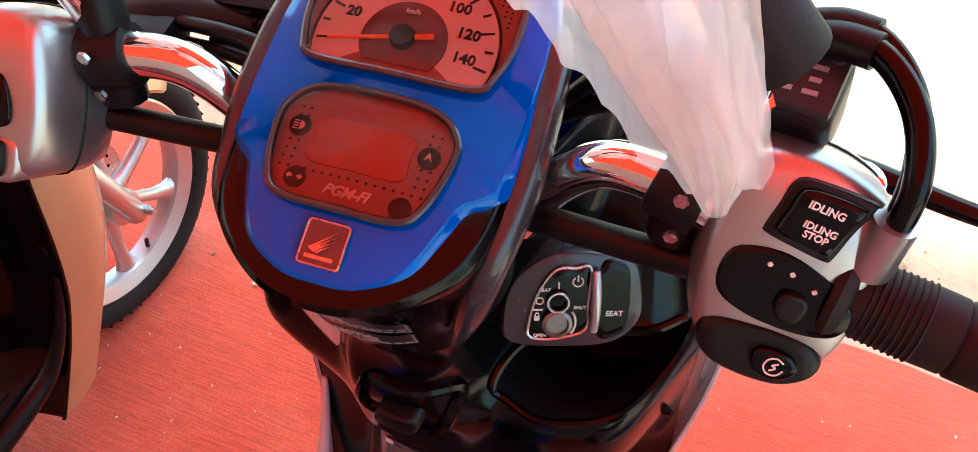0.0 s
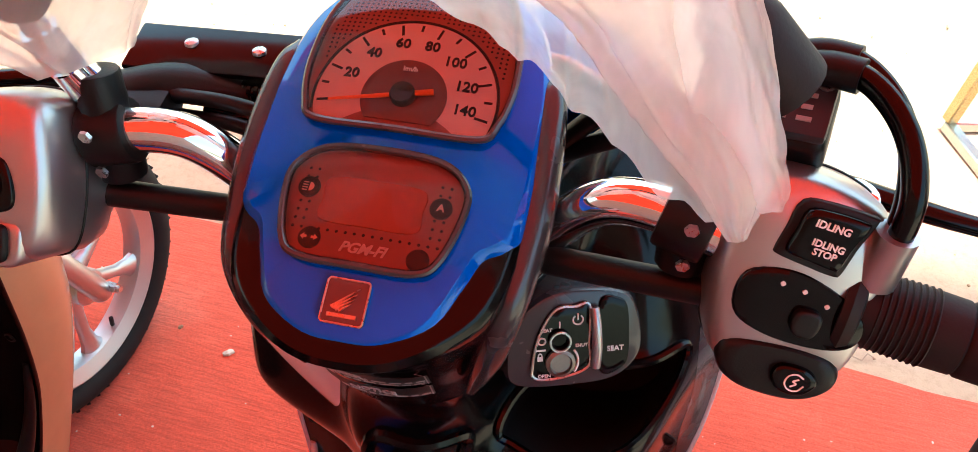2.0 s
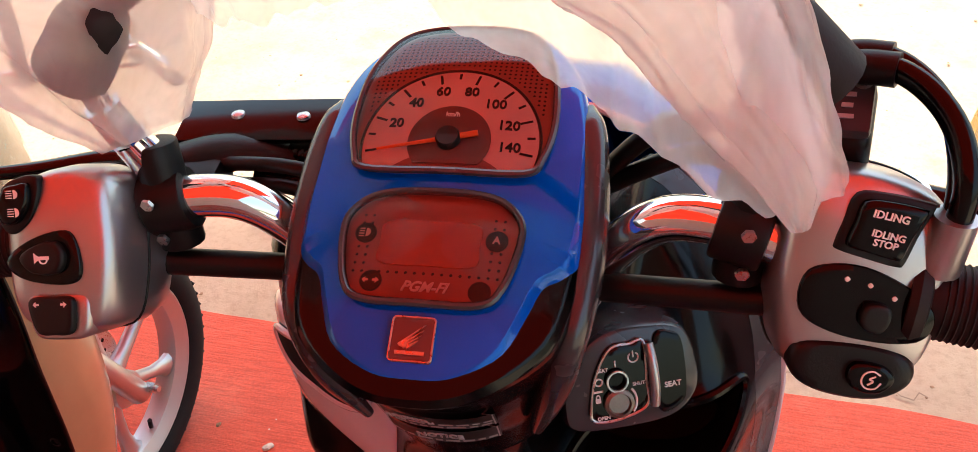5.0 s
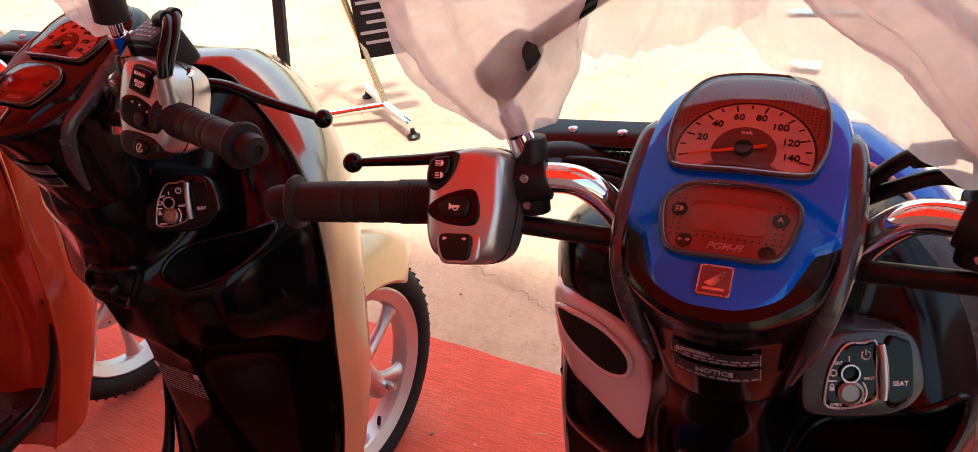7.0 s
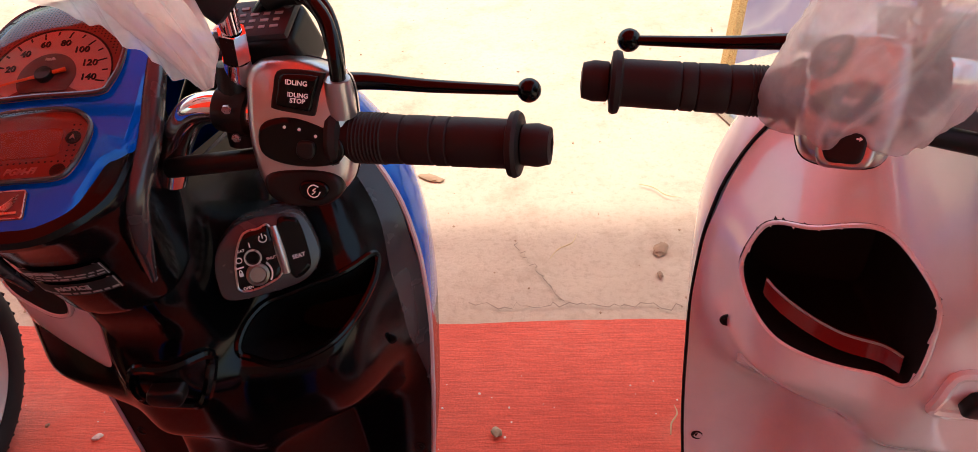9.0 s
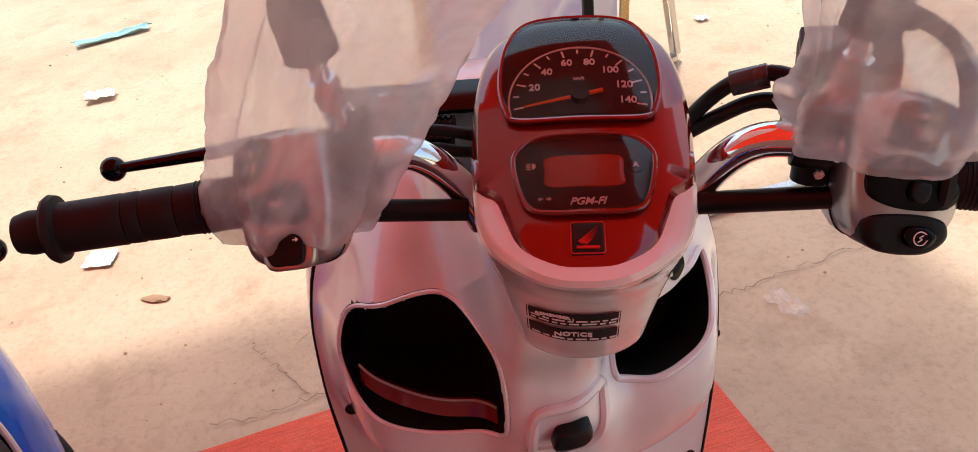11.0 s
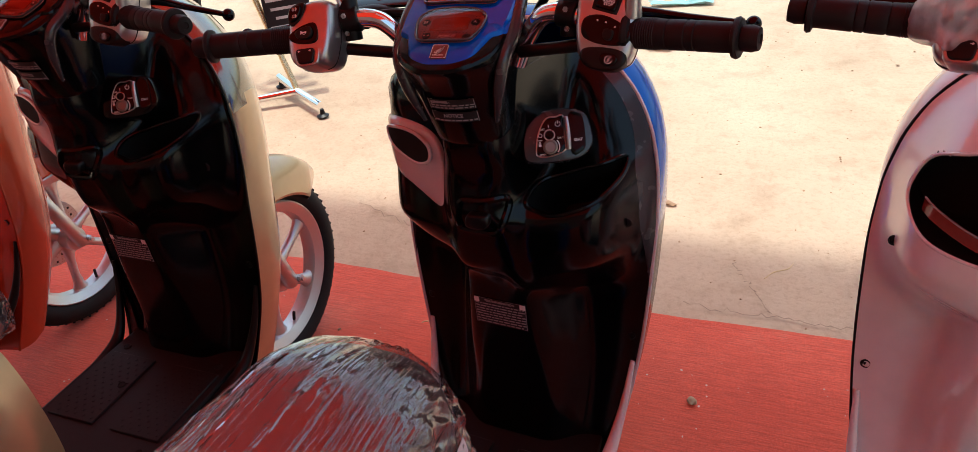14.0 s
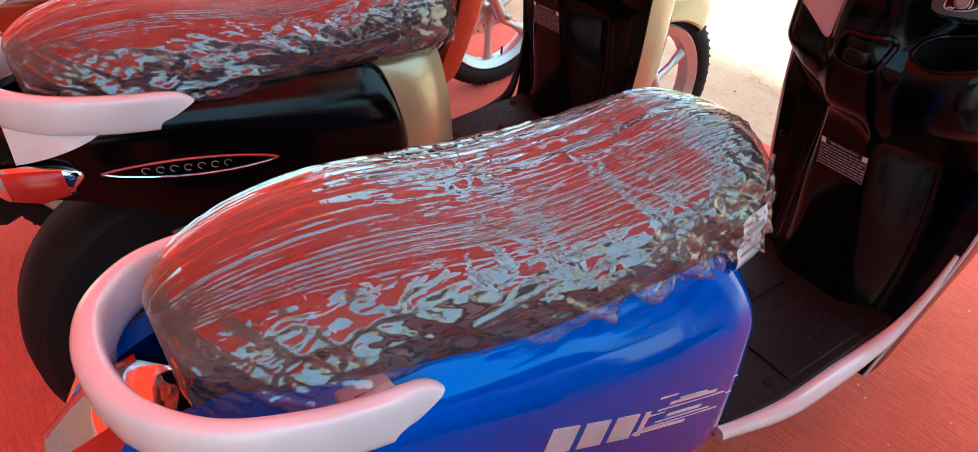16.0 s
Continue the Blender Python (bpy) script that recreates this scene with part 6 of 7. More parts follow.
def carpet_mat():
    m, nt, b = material("red_carpet")
    big = noise_tex(nt, 3.0, 6, 0.65)
    fine = noise_tex(nt, 220.0, 4, 0.7)
    a = ramp(nt, big.outputs["Fac"], [(0.3, (0.66, 0.095, 0.052)), (0.55, (0.76, 0.125, 0.07)), (0.8, (0.80, 0.21, 0.13))])
    tc = nt.nodes.new("ShaderNodeTexCoord")
    mp = nt.nodes.new("ShaderNodeMapping")
    mp.inputs["Scale"].default_value = (14, 210, 14)
    nt.links.new(tc.outputs["Object"], mp.inputs["Vector"])
    wv = node(nt, "ShaderNodeTexNoise", Scale=1.0, Detail=3.0, Roughness=0.6)
    nt.links.new(mp.outputs[0], wv.inputs["Vector"])
    w = ramp(nt, wv.outputs["Fac"], [(0.32, (0.45, 0.4, 0.4)), (0.6, (1, 1, 1))])
    mul = nt.nodes.new("ShaderNodeMixRGB")
    mul.blend_type, mul.inputs[0].default_value = "MULTIPLY", 0.4
    nt.links.new(a.outputs[0], mul.inputs[1])
    nt.links.new(w.outputs[0], mul.inputs[2])
    d = ramp(nt, fine.outputs["Fac"], [(0.3, (0.6, 0.6, 0.6)), (0.6, (1, 1, 1))])
    mul2 = nt.nodes.new("ShaderNodeMixRGB")
    mul2.blend_type, mul2.inputs[0].default_value = "MULTIPLY", 0.6
    nt.links.new(mul.outputs[0], mul2.inputs[1])
    nt.links.new(d.outputs[0], mul2.inputs[2])
    nt.links.new(mul2.outputs[0], b.inputs["Base Color"])
    b.inputs["Roughness"].default_value = 1.0
    b.inputs["Sheen Weight"].default_value = 0.2
    mx = nt.nodes.new("ShaderNodeMath")
    mx.operation = "ADD"
    nt.links.new(wv.outputs["Fac"], mx.inputs[0])
    nt.links.new(fine.outputs["Fac"], mx.inputs[1])
    bump_to(nt, b, mx.outputs[0], 0.5, 0.003)
    return m


def canopy_mat():
    m, nt, b = material("red_canopy_cloth")
    out = nt.nodes["Material Output"]
    n = noise_tex(nt, 1.5, 5)
    a = ramp(nt, n.outputs["Fac"], [(0.3, (0.40, 0.016, 0.008)), (0.7, (0.46, 0.025, 0.011))])
    tl = nt.nodes.new("ShaderNodeBsdfTranslucent")
    df = nt.nodes.new("ShaderNodeBsdfDiffuse")
    mix = nt.nodes.new("ShaderNodeMixShader")
    mix.inputs[0].default_value = 0.3
    nt.links.new(a.outputs[0], tl.inputs["Color"])
    nt.links.new(a.outputs[0], df.inputs["Color"])
    nt.links.new(tl.outputs[0], mix.inputs[1])
    nt.links.new(df.outputs[0], mix.inputs[2])
    nt.links.new(mix.outputs[0], out.inputs["Surface"])
    return m


GROUND, CARPET, CANOPY = ground_mat(), carpet_mat(), canopy_mat()

# ground: fine near the carpet, coarse out to the horizon
bm = bmesh.new()
xs = [-400, -120, -40, -15, -8] + [-5 + 0.125 * k for k in range(81)] + [8, 15, 40, 120, 400]
ys = [-400, -120, -40, -15, -6, -3] + [-1.5 + 0.125 * k for k in range(61)] + [9, 15, 40, 120, 400]
grid = [[bm.verts.new((x, y, 0.006 * (noise.noise(Vector((x * 1.7, y * 1.7, 0))) - 0.3) if max(abs(x), abs(y)) < 6 and y > 0.95 else -0.004)) for x in xs] for y in ys]
for j in range(len(ys) - 1):
    for i in range(len(xs) - 1):
        bm.faces.new((grid[j][i], grid[j][i + 1], grid[j + 1][i + 1], grid[j + 1][i]))
solid("ground", bm, GROUND, "sandy pale concrete yard, dusty and worn", "ground", kind="structure")

# carpet, slightly wavy, its far edge not quite straight
bm = bmesh.new()
nx, ny = 120, 90
g = []
for j in range(ny + 1):
    row = []
    for i in range(nx + 1):
        x = -3.2 + (1.235 + 3.2) * i / nx
        far = 0.812 + 0.008 * x + 0.008 * math.sin(x * 5.0 - 0.6) + 0.008 * noise.noise(Vector((x * 6, 0, 3)))
        y = -2.2 + (far + 2.2) * j / ny
        xx = x + 0.012 * math.sin(y * 7.0) * (i / nx) ** 6
        z = 0.006 + 0.004 * noise.noise(Vector((x * 2.5, y * 5.0, 1.0))) + (0.003 * noise.noise(Vector((x * 9, y * 9, 5.0))))
        row.append(bm.verts.new((xx, y, z)))
    g.append(row)
for j in range(ny):
    for i in range(nx):
        bm.faces.new((g[j][i], g[j][i + 1], g[j + 1][i + 1], g[j + 1][i]))
rim = [g[0][i] for i in range(nx + 1)] + [g[j][nx] for j in range(1, ny + 1)] + [g[ny][i] for i in range(nx - 1, -1, -1)] + [g[j][0] for j in range(ny - 1, 0, -1)]
low = [bm.verts.new((v.co.x, v.co.y, -0.006)) for v in rim]
for k in range(len(rim)):
    q = (k + 1) % len(rim)
    bm.faces.new((rim[k], low[k], low[q], rim[q]))
solid("carpet", bm, CARPET, "ribbed red carpet laid under the scooters", "carpet", kind="structure")

# cracks in the yard: thin dark grooves
bm = bmesh.new()
for seed, a, b in ((1, (0.18, 0.875), (0.66, 0.865)), (2, (0.28, 1.08), (0.40, 0.87)), (3, (-0.95, 1.15), (-0.45, 0.96)), (4, (1.3, 0.82), (1.8, 0.85))):
    rnd = random.Random(seed)
    prev = None
    for k in range(33):
        f = k / 32
        x = a[0] + (b[0] - a[0]) * f + rnd.uniform(-0.008, 0.008)
        y = a[1] + (b[1] - a[1]) * f + rnd.uniform(-0.012, 0.012)
        w = 0.0008 + 0.0016 * rnd.random()
        z = 0.0035
        cur = (bm.verts.new((x, y - w, z)), bm.verts.new((x, y + w, z)))
        if prev:
            bm.faces.new((prev[0], cur[0], cur[1], prev[1]))
        prev = cur
CRACK = plastic("crack_dirt", (0.27, 0.195, 0.135), 0.95, 200, 0.3)
solid("ground_cracks", bm, CRACK, "thin dark cracks in the concrete", "cracks", kind="structure", smooth=0)

# red tent cloth overhead, on poles behind and beside the row
bm = bmesh.new()
nx, ny = 40, 24
g = [[bm.verts.new((-7 + 8.7 * i / nx, -2.6 + 4.07 * j / ny, 2.55 - 0.1 * math.sin(i / nx * 12 * math.pi / 4) ** 2 + 0.35 * math.sin(math.pi * j / ny) + 0.02 * noise.noise(Vector((i * 0.4, j * 0.4, 0))))) for i in range(nx + 1)] for j in range(ny + 1)]
for j in range(ny):
    for i in range(nx):
        bm.faces.new((g[j][i], g[j][i + 1], g[j + 1][i + 1], g[j + 1][i]))
solid("ceiling", bm, CANOPY, "red translucent tent cloth overhead", "canopy", kind="structure")


# unseen wall added behind the row, so that the gloss mirrors something dim
bm = bmesh.new()
box(bm, (8.7, 0.02, 2.6), Matrix.Translation((-2.65, -2.62, 1.3)))
solid("added_wall_south", bm, plastic("dim_backdrop", (0.30, 0.27, 0.26), 0.9, 300, 0.2), "unseen plain wall added behind the row to dim reflections", "wall", kind="structure", smooth=0)


# ---------------------------------------------------------------- scooters
BASE = dict(cowl=BLACK_GLOSS, ear=GREY_GLOSS, inner=BLACK_GLOSS, inner_label="glossy black inner leg shield", dial=DIAL, dial_mid=DIAL_GREY, dial_back=DIAL_GREY, dial_line=PRINT_BLACK, low_back=DIAL_GREY, low_print=PRINT_WHITE,
            rim=GREY_GLOSS, badge=STEEL, open_left=False, lab_back=PRINT_BLACK, lab_ink=PRINT_GREY, tyre_back=PRINT_BLACK, tyre_ink=PRINT_GREY, key_back=GREY_GLOSS, nose=BLACK_GLOSS, skirt=WHITE, rail=WHITE, marks="stripes", cowl_shift=0.0, label_at=(0.0, 0.0), shell_low=None, badge_back=PRINT_BLACK, wheel_shift=0.0, shell_top=None, head_roll=0.0, mirrors_in=False, raised=0.0, band=None, key_scale=0.8)
# badge_back in wine: red light on the badge glass, put into its colour
BLUE_LOOK = dict(BASE, band=GREY_GLOSS, head_roll=-2.0, mirrors_in=True, shell_low=BLACK_GLOSS, badge_back=DIAL_WINE, dial=DIAL_PINK, dial_back=DIAL_RED, dial_mid=DIAL_WINE, low_back=DIAL_RED, low_print=PRINT_PINK, trim=BLUE, trim_label="glossy blue instrument surround", outer=BLUE, outer_label="glossy blue front shell", edge=PEARL, rear=BLUE, rear_label="glossy blue side cowl")
BLACK_LOOK = dict(BASE, key_back=BLACK_GLOSS, shell_top=SKY_GLASS_METAL, wheel_shift=0.018, badge_back=DIAL_WINE, dial=DIAL_PINK, dial_back=DIAL_RED, dial_mid=DIAL_WINE, low_back=DIAL_RED, low_print=PRINT_PINK, trim=BLACK_GLOSS, trim_label="glossy black instrument surround", outer=GOLD, outer_label="champagne front shell", edge=BLACK_GLOSS, rear=BLACK_GLOSS, rear_label="glossy black side cowl", nose=GOLD, skirt=BLACK, marks="badge", cowl_shift=-0.10)
ORANGE_LOOK = dict(BASE, trim=ORANGE, trim_label="orange instrument surround", inner=ORANGE, inner_label="burnt orange inner leg shield", cowl=ORANGE, outer=ORANGE, outer_label="burnt orange front shell", edge=ORANGE, rear=ORANGE, rear_label="burnt orange side cowl", nose=ORANGE, skirt=BLACK, marks="badge", key_back=BLACK_GLOSS)
WHITE_LOOK = dict(BASE, raised=0.016, head_roll=1.5, label_at=(-0.008, -0.004), trim=WINE, trim_label="glossy wine-red instrument surround", cowl=WHITE, ear=None, inner=WHITE, inner_label="glossy white inner leg shield", outer=WHITE, outer_label="glossy white front shell", edge=BLACK, rear=WHITE, rear_label="white side cowl",
                  dial=DIAL_BLACK, dial_mid=DIAL_BLACK, dial_back=DIAL_BLACK, dial_line=PRINT_WHITE, low_back=DIAL_BLACK, rim=WINE, open_left=True, lab_ink=PRINT_WHITE, tyre_ink=PRINT_WHITE, key_back=WHITE, nose=WHITE, badge=RED_PLASTIC)

POSES = {
    "blue": ((0.005, 0.187, 0.0), -3.5, (0.003, 0.0, 1.013), 3.0),
    "white": ((0.707, 0.163, 0.016), -6.4, (0.690, -0.035, 1.0265), -19.5),
    "black": ((-0.755, 0.195, 0.0), 0.0, (-0.74, 0.03, 1.013), 0.0),
    "orange": ((-1.43, 0.20, 0.0), 0.0, (-1.43, 0.04, 1.013), 4.0),
}
scooter(*POSES["blue"], BLUE_LOOK, "blue and black scooter with a red-brown seat, parked on red carpet", wheel_yaw=8)
scooter(*POSES["white"], WHITE_LOOK, "white scooter with a wine-red instrument surround, parked on red carpet", wheel_yaw=-10)
scooter(*POSES["black"], BLACK_LOOK, "black and champagne scooter with a red-brown seat, parked on red carpet", wheel_yaw=-1)
scooter(*POSES["orange"], ORANGE_LOOK, "burnt orange scooter parked on red carpet", wheel_yaw=-2)


# ---------------------------------------------------------------- plastic bags over the mirrors, film on the seats
def crease(t):
    """Sharp-edged fold: 0 in the valleys, 1 on the ridges."""
    f = abs((t % 2.0) - 1.0)
    return f ** 1.6


def sack(name, path, radii, seed, label, squash=1.0, folds=7, deep=0.09, n=72, segs=70):
    """A crumpled thin bag hanging round a path, open at neither end."""
    bm = bmesh.new()
    pts = curve_points(path, segs)
    rings = []
    side = None
    for i, p in enumerate(pts):
        d = (pts[min(i + 1, segs - 1)] - pts[max(i - 1, 0)]).normalized()
        if side is None:
            side = d.cross(Vector((0, 1, 0))).normalized()
        side = (side - d * side.dot(d)).normalized()
        up = d.cross(side)
        u = i / (segs - 1)
        r = lerp_table(radii, u)
        ring = []
        for k in range(n):
            a = 2 * math.pi * k / n
            w = deep * math.sin(folds * a + 3.0 * noise.noise(Vector((seed, u * 2.2, 0))) + seed) * (1 - 0.5 * u)
            w += 0.13 * noise.noise(Vector((2.2 * math.cos(a), 2.2 * math.sin(a) + seed * 7, u * 5)))
            w += 0.05 * noise.noise(Vector((6 * math.cos(a) + seed, 6 * math.sin(a), u * 16)))
            w += 0.05 * (1 - abs(noise.noise(Vector((13 * math.cos(a) + seed, 13 * math.sin(a), u * 30))))) ** 2
            w += 0.22 * (crease(a * 1.9 + 1.6 * noise.noise(Vector((seed, u * 1.5, a * 0.8)))) - 0.4)
            rr = r * (1 + w)
            ring.append(p + side * math.cos(a) * rr + up * math.sin(a) * rr * squash)
        rings.append(ring)
    loft(bm, rings, caps=False)
    return solid(name, bm, BAG, label, "plastic bag", "bags over the mirrors", smooth=180)


sack("plastic_bag", [(-0.145, 0.064, 1.062), (-0.157, 0.072, 1.09), (-0.178, 0.09, 1.14), (-0.175, 0.105, 1.20), (-0.18, 0.11, 1.30), (-0.2, 0.11, 1.42)],
     [(0, 0.02), (0.12, 0.034), (0.35, 0.066), (0.6, 0.085), (0.85, 0.09), (1, 0.02)], 1.3, "milky crumpled plastic bag tied over a mirror stem")
sack("plastic_bag", [(0.149, 0.016, 1.084), (0.139, 0.028, 1.106), (0.115, 0.045, 1.13), (0.09, 0.055, 1.16), (0.05, 0.06, 1.20), (0.0, 0.07, 1.28)],
     [(0, 0.003), (0.12, 0.010), (0.3, 0.017), (0.5, 0.022), (0.8, 0.036), (1, 0.045)], 4.1, "milky crumpled plastic bag hanging from a mirror")
sack("plastic_bag", [(0.533, 0.065, 1.012), (0.537, 0.067, 1.035), (0.560, 0.065, 1.08), (0.605, 0.065, 1.16), (0.69, 0.07, 1.265), (0.78, 0.08, 1.39)],
     [(0, 0.022), (0.08, 0.042), (0.3, 0.050), (0.55, 0.056), (0.8, 0.072), (1, 0.02)], 7.7, "milky plastic bag drawn over a mirror and switch housing")
sack("plastic_bag", [(0.862, -0.05, 1.05), (0.866, -0.045, 1.08), (0.875, -0.035, 1.13), (0.92, -0.03, 1.22), (1.0, -0.03, 1.34)],
     [(0, 0.045), (0.2, 0.05), (0.4, 0.042), (0.7, 0.075), (1, 0.02)], 9.2, "milky plastic bag gathered over a mirror")
sack("plastic_bag", [(-0.615, 0.10, 1.085), (-0.62, 0.10, 1.12), (-0.635, 0.11, 1.18), (-0.65, 0.12, 1.3)],
     [(0, 0.012), (0.3, 0.024), (0.7, 0.05), (1, 0.02)], 11.5, "milky plastic bag tied over a mirror stem")


def sheet(name, hem, top, seed, label, fold=0.012, freq=3.0):
    """A thin loose sheet hanging from one edge to a free hem."""
    n, m = 90, 50
    a, b = curve_points(hem, n), curve_points(top, n)
    bm = bmesh.new()
    g = []
    for j in range(m + 1):
        f = j / m
        row = []
        for i in range(n):
            p = a[i] + (b[i] - a[i]) * f
            u = i / n
            q = Vector((u * freq, f * 1.3 + u, seed))
            w = fold * (crease(2.2 * noise.noise(q) + u * 1.5) - 0.5) + 0.4 * fold * (crease(3.0 * noise.noise(q * 2.3)) - 0.5) + 0.02 * math.sin(math.pi * f)
            p = p + Vector((0.3 * w, -w, (0.006 * noise.noise(q * 3) + 0.004 * noise.noise(q * 8)) * (1 - f)))
            row.append(bm.verts.new(p))
        g.append(row)
    for j in range(m):
        for i in range(n - 1):
            bm.faces.new((g[j][i], g[j][i + 1], g[j + 1][i + 1], g[j + 1][i]))
    return solid(name, bm, BAG, label, "plastic bag", "bags over the mirrors", smooth=180)


sheet("plastic_bag", [(-0.150, 0.085, 1.100), (-0.12, 0.082, 1.110), (-0.083, 0.08, 1.118), (-0.042, 0.08, 1.13), (0.004, 0.08, 1.150)],
      [(-0.17, 0.12, 1.36), (-0.12, 0.12, 1.36), (-0.06, 0.12, 1.36), (0.0, 0.12, 1.36), (0.04, 0.12, 1.36)], 2.0, "loose skirt of a thin milky plastic bag")
sheet("plastic_bag", [(-0.024, 0.09, 1.165), (0.004, 0.08, 1.127), (0.041, 0.08, 1.105), (0.073, 0.07, 1.091), (0.105, 0.05, 1.081), (0.146, 0.017, 1.086), (0.160, 0.022, 1.106)],
      [(-0.07, 0.12, 1.32), (-0.04, 0.12, 1.32), (0.0, 0.11, 1.32), (0.03, 0.1, 1.31), (0.06, 0.09, 1.29), (0.08, 0.08, 1.25), (0.10, 0.07, 1.22)], 6.0, "loose skirt of a thin milky plastic bag")


def seat_film(pose_key, seed, label):
    """Clear film pulled over a seat and gathered under it."""
    M, yaw = POSES[pose_key][0], POSES[pose_key][1]
    S = pose(M[0], M[1], M[2], 0, 0, yaw)
    bm = bmesh.new()
    rows = rows_along(SEAT_ROWS, 230)
    rings = []
    for i, (y, hw, zb, zt) in enumerate(rows):
        base = seat_ring(y, hw + 0.007, zb - 0.016, zt + 0.006, 360)
        c = Vector((0, y, (zb + zt) / 2))
        ring = []
        for k, p in enumerate(base):
            a = 2 * math.pi * k / 360
            d = (p - c).normalized()
            lower = smoothstep(0.25, -0.7, math.sin(a))
            q = Vector((p.x * 9, p.y * 6, p.z * 9 + seed))
            up = smoothstep(0.5, 0.95, math.sin(a) + 0.35 * noise.noise(Vector((p.y * 4, a, seed))))
            slack = 0.25 + 0.75 * smoothstep(-0.25, 0.35, noise.noise(q * 0.55 + Vector((3, 0, 0))))
            across, along = p.y * 7 + p.z * 9, p.z * 6 - p.y * 3
            fan = Vector((across * 1.5, along * 0.55, seed + (5 if p.x > 0 else 0)))
            w = 0.0075 * crease(3.2 * noise.noise(fan)) + 0.004 * crease(3.4 * noise.noise(fan * 2.3)) + 0.0060 * crease(2.6 * noise.noise(q * 0.9)) + 0.0060 * crease(3.0 * noise.noise(q * 2.1 + Vector((7, 1, 3)))) + 0.0025 * crease(3.4 * noise.noise(q * 4.6)) + 0.0012 * crease(3.4 * noise.noise(q * 9.5))
            t = a * 33 + 0.9 * noise.noise(Vector((p.y * 2.5, a * 2, seed)))
            pull = 0.0062 * crease(t * 1.0) * (0.4 + 0.9 * abs(noise.noise(Vector((a * 7, p.y * 1.5, seed))))) + 0.0018 * crease(t * 2.7 + 0.4)
            hem = 0.004 * lower * crease(y * 22 + 1.5 * noise.noise(q * 1.2))
            ring.append(p + d * (1.4 * w * slack * (1 - 0.85 * up) * (0.6 + 0.6 * lower) + pull * up * 1.3 + hem))
        rings.append(ring)
    n = len(rings[0])
    skip = lambda k: math.sin(2 * math.pi * (k + 0.5) / n) < -0.93
    vs = [[bm.verts.new(p) for p in r] for r in rings]
    for a, b in zip(vs, vs[1:]):
        for k in range(n):
            if not skip(k):
                bm.faces.new((a[k], a[(k + 1) % n], b[(k + 1) % n], b[k]))
    bm.faces.new(vs[-1])
    bm.faces.new(list(reversed(vs[0])))
    return solid("plastic_film", bm, FILM, label, "plastic film", "film on the seats", m=S, smooth=180)


seat_film("blue", 0.0, "clear crinkled plastic film wrapped over a seat")
seat_film("black", 5.0, "clear crinkled plastic film wrapped over a seat")
seat_film("orange", 9.0, "clear crinkled plastic film wrapped over a seat")


def sticker(pose_key):
    """Small white barcode sticker on the film at the nose of a seat."""
    M, yaw = POSES[pose_key][0], POSES[pose_key][1]
    S = pose(M[0], M[1], M[2], 0, 0, yaw)
    place = lambda x, v, h: Vector((0.137 - 0.16 * max(0.0, x + 0.52) - 0.9 * max(0.0, x + 0.455) ** 1.2 + 0.003 * math.sin(v * 160) + h, x, v))
    ob = thing("sticker", S, "white paper barcode sticker on the seat film", "sticker")
    bm = bmesh.new()
    g = [[bm.verts.new(place(-0.503 + 0.055 * i / 8 + 0.006 * j / 8, 0.622 + 0.085 * j / 8, 0.006)) for i in range(9)] for j in range(9)]
    for j in range(8):
        for i in range(8):
            bm.faces.new((g[j][i], g[j][i + 1], g[j + 1][i + 1], g[j + 1][i]))
    part("paper", bm, PRINT_WHITE, ob)
    rnd = random.Random(5)
    for k in range(6):
        bm = bmesh.new()
        v = 0.635 + 0.011 * k
        flat_bar(bm, lambda x, vv, h: place(x + (vv - 0.622) * 0.07, vv, h), -0.497, -0.497 + rnd.uniform(0.02, 0.042), v, v + (0.006 if k == 4 else 0.0025), 0.0066, 0.0072)
        part("print_bar", bm, PRINT_GREY, ob, smooth=0)


sticker("blue")


# ---------------------------------------------------------------- yard: easels, banner, litter
def bar(bm, a, b, w, h=None, up=(0, 0, 1)):
    """A square tube from a to b."""
    a, b = Vector(a), Vector(b)
    d = b - a
    q = d.to_track_quat("Z", "Y").to_matrix().to_4x4()
    q.translation = (a + b) / 2
    box(bm, (w, h or w, d.length), q, min(w, h or w) * 0.12, 1)


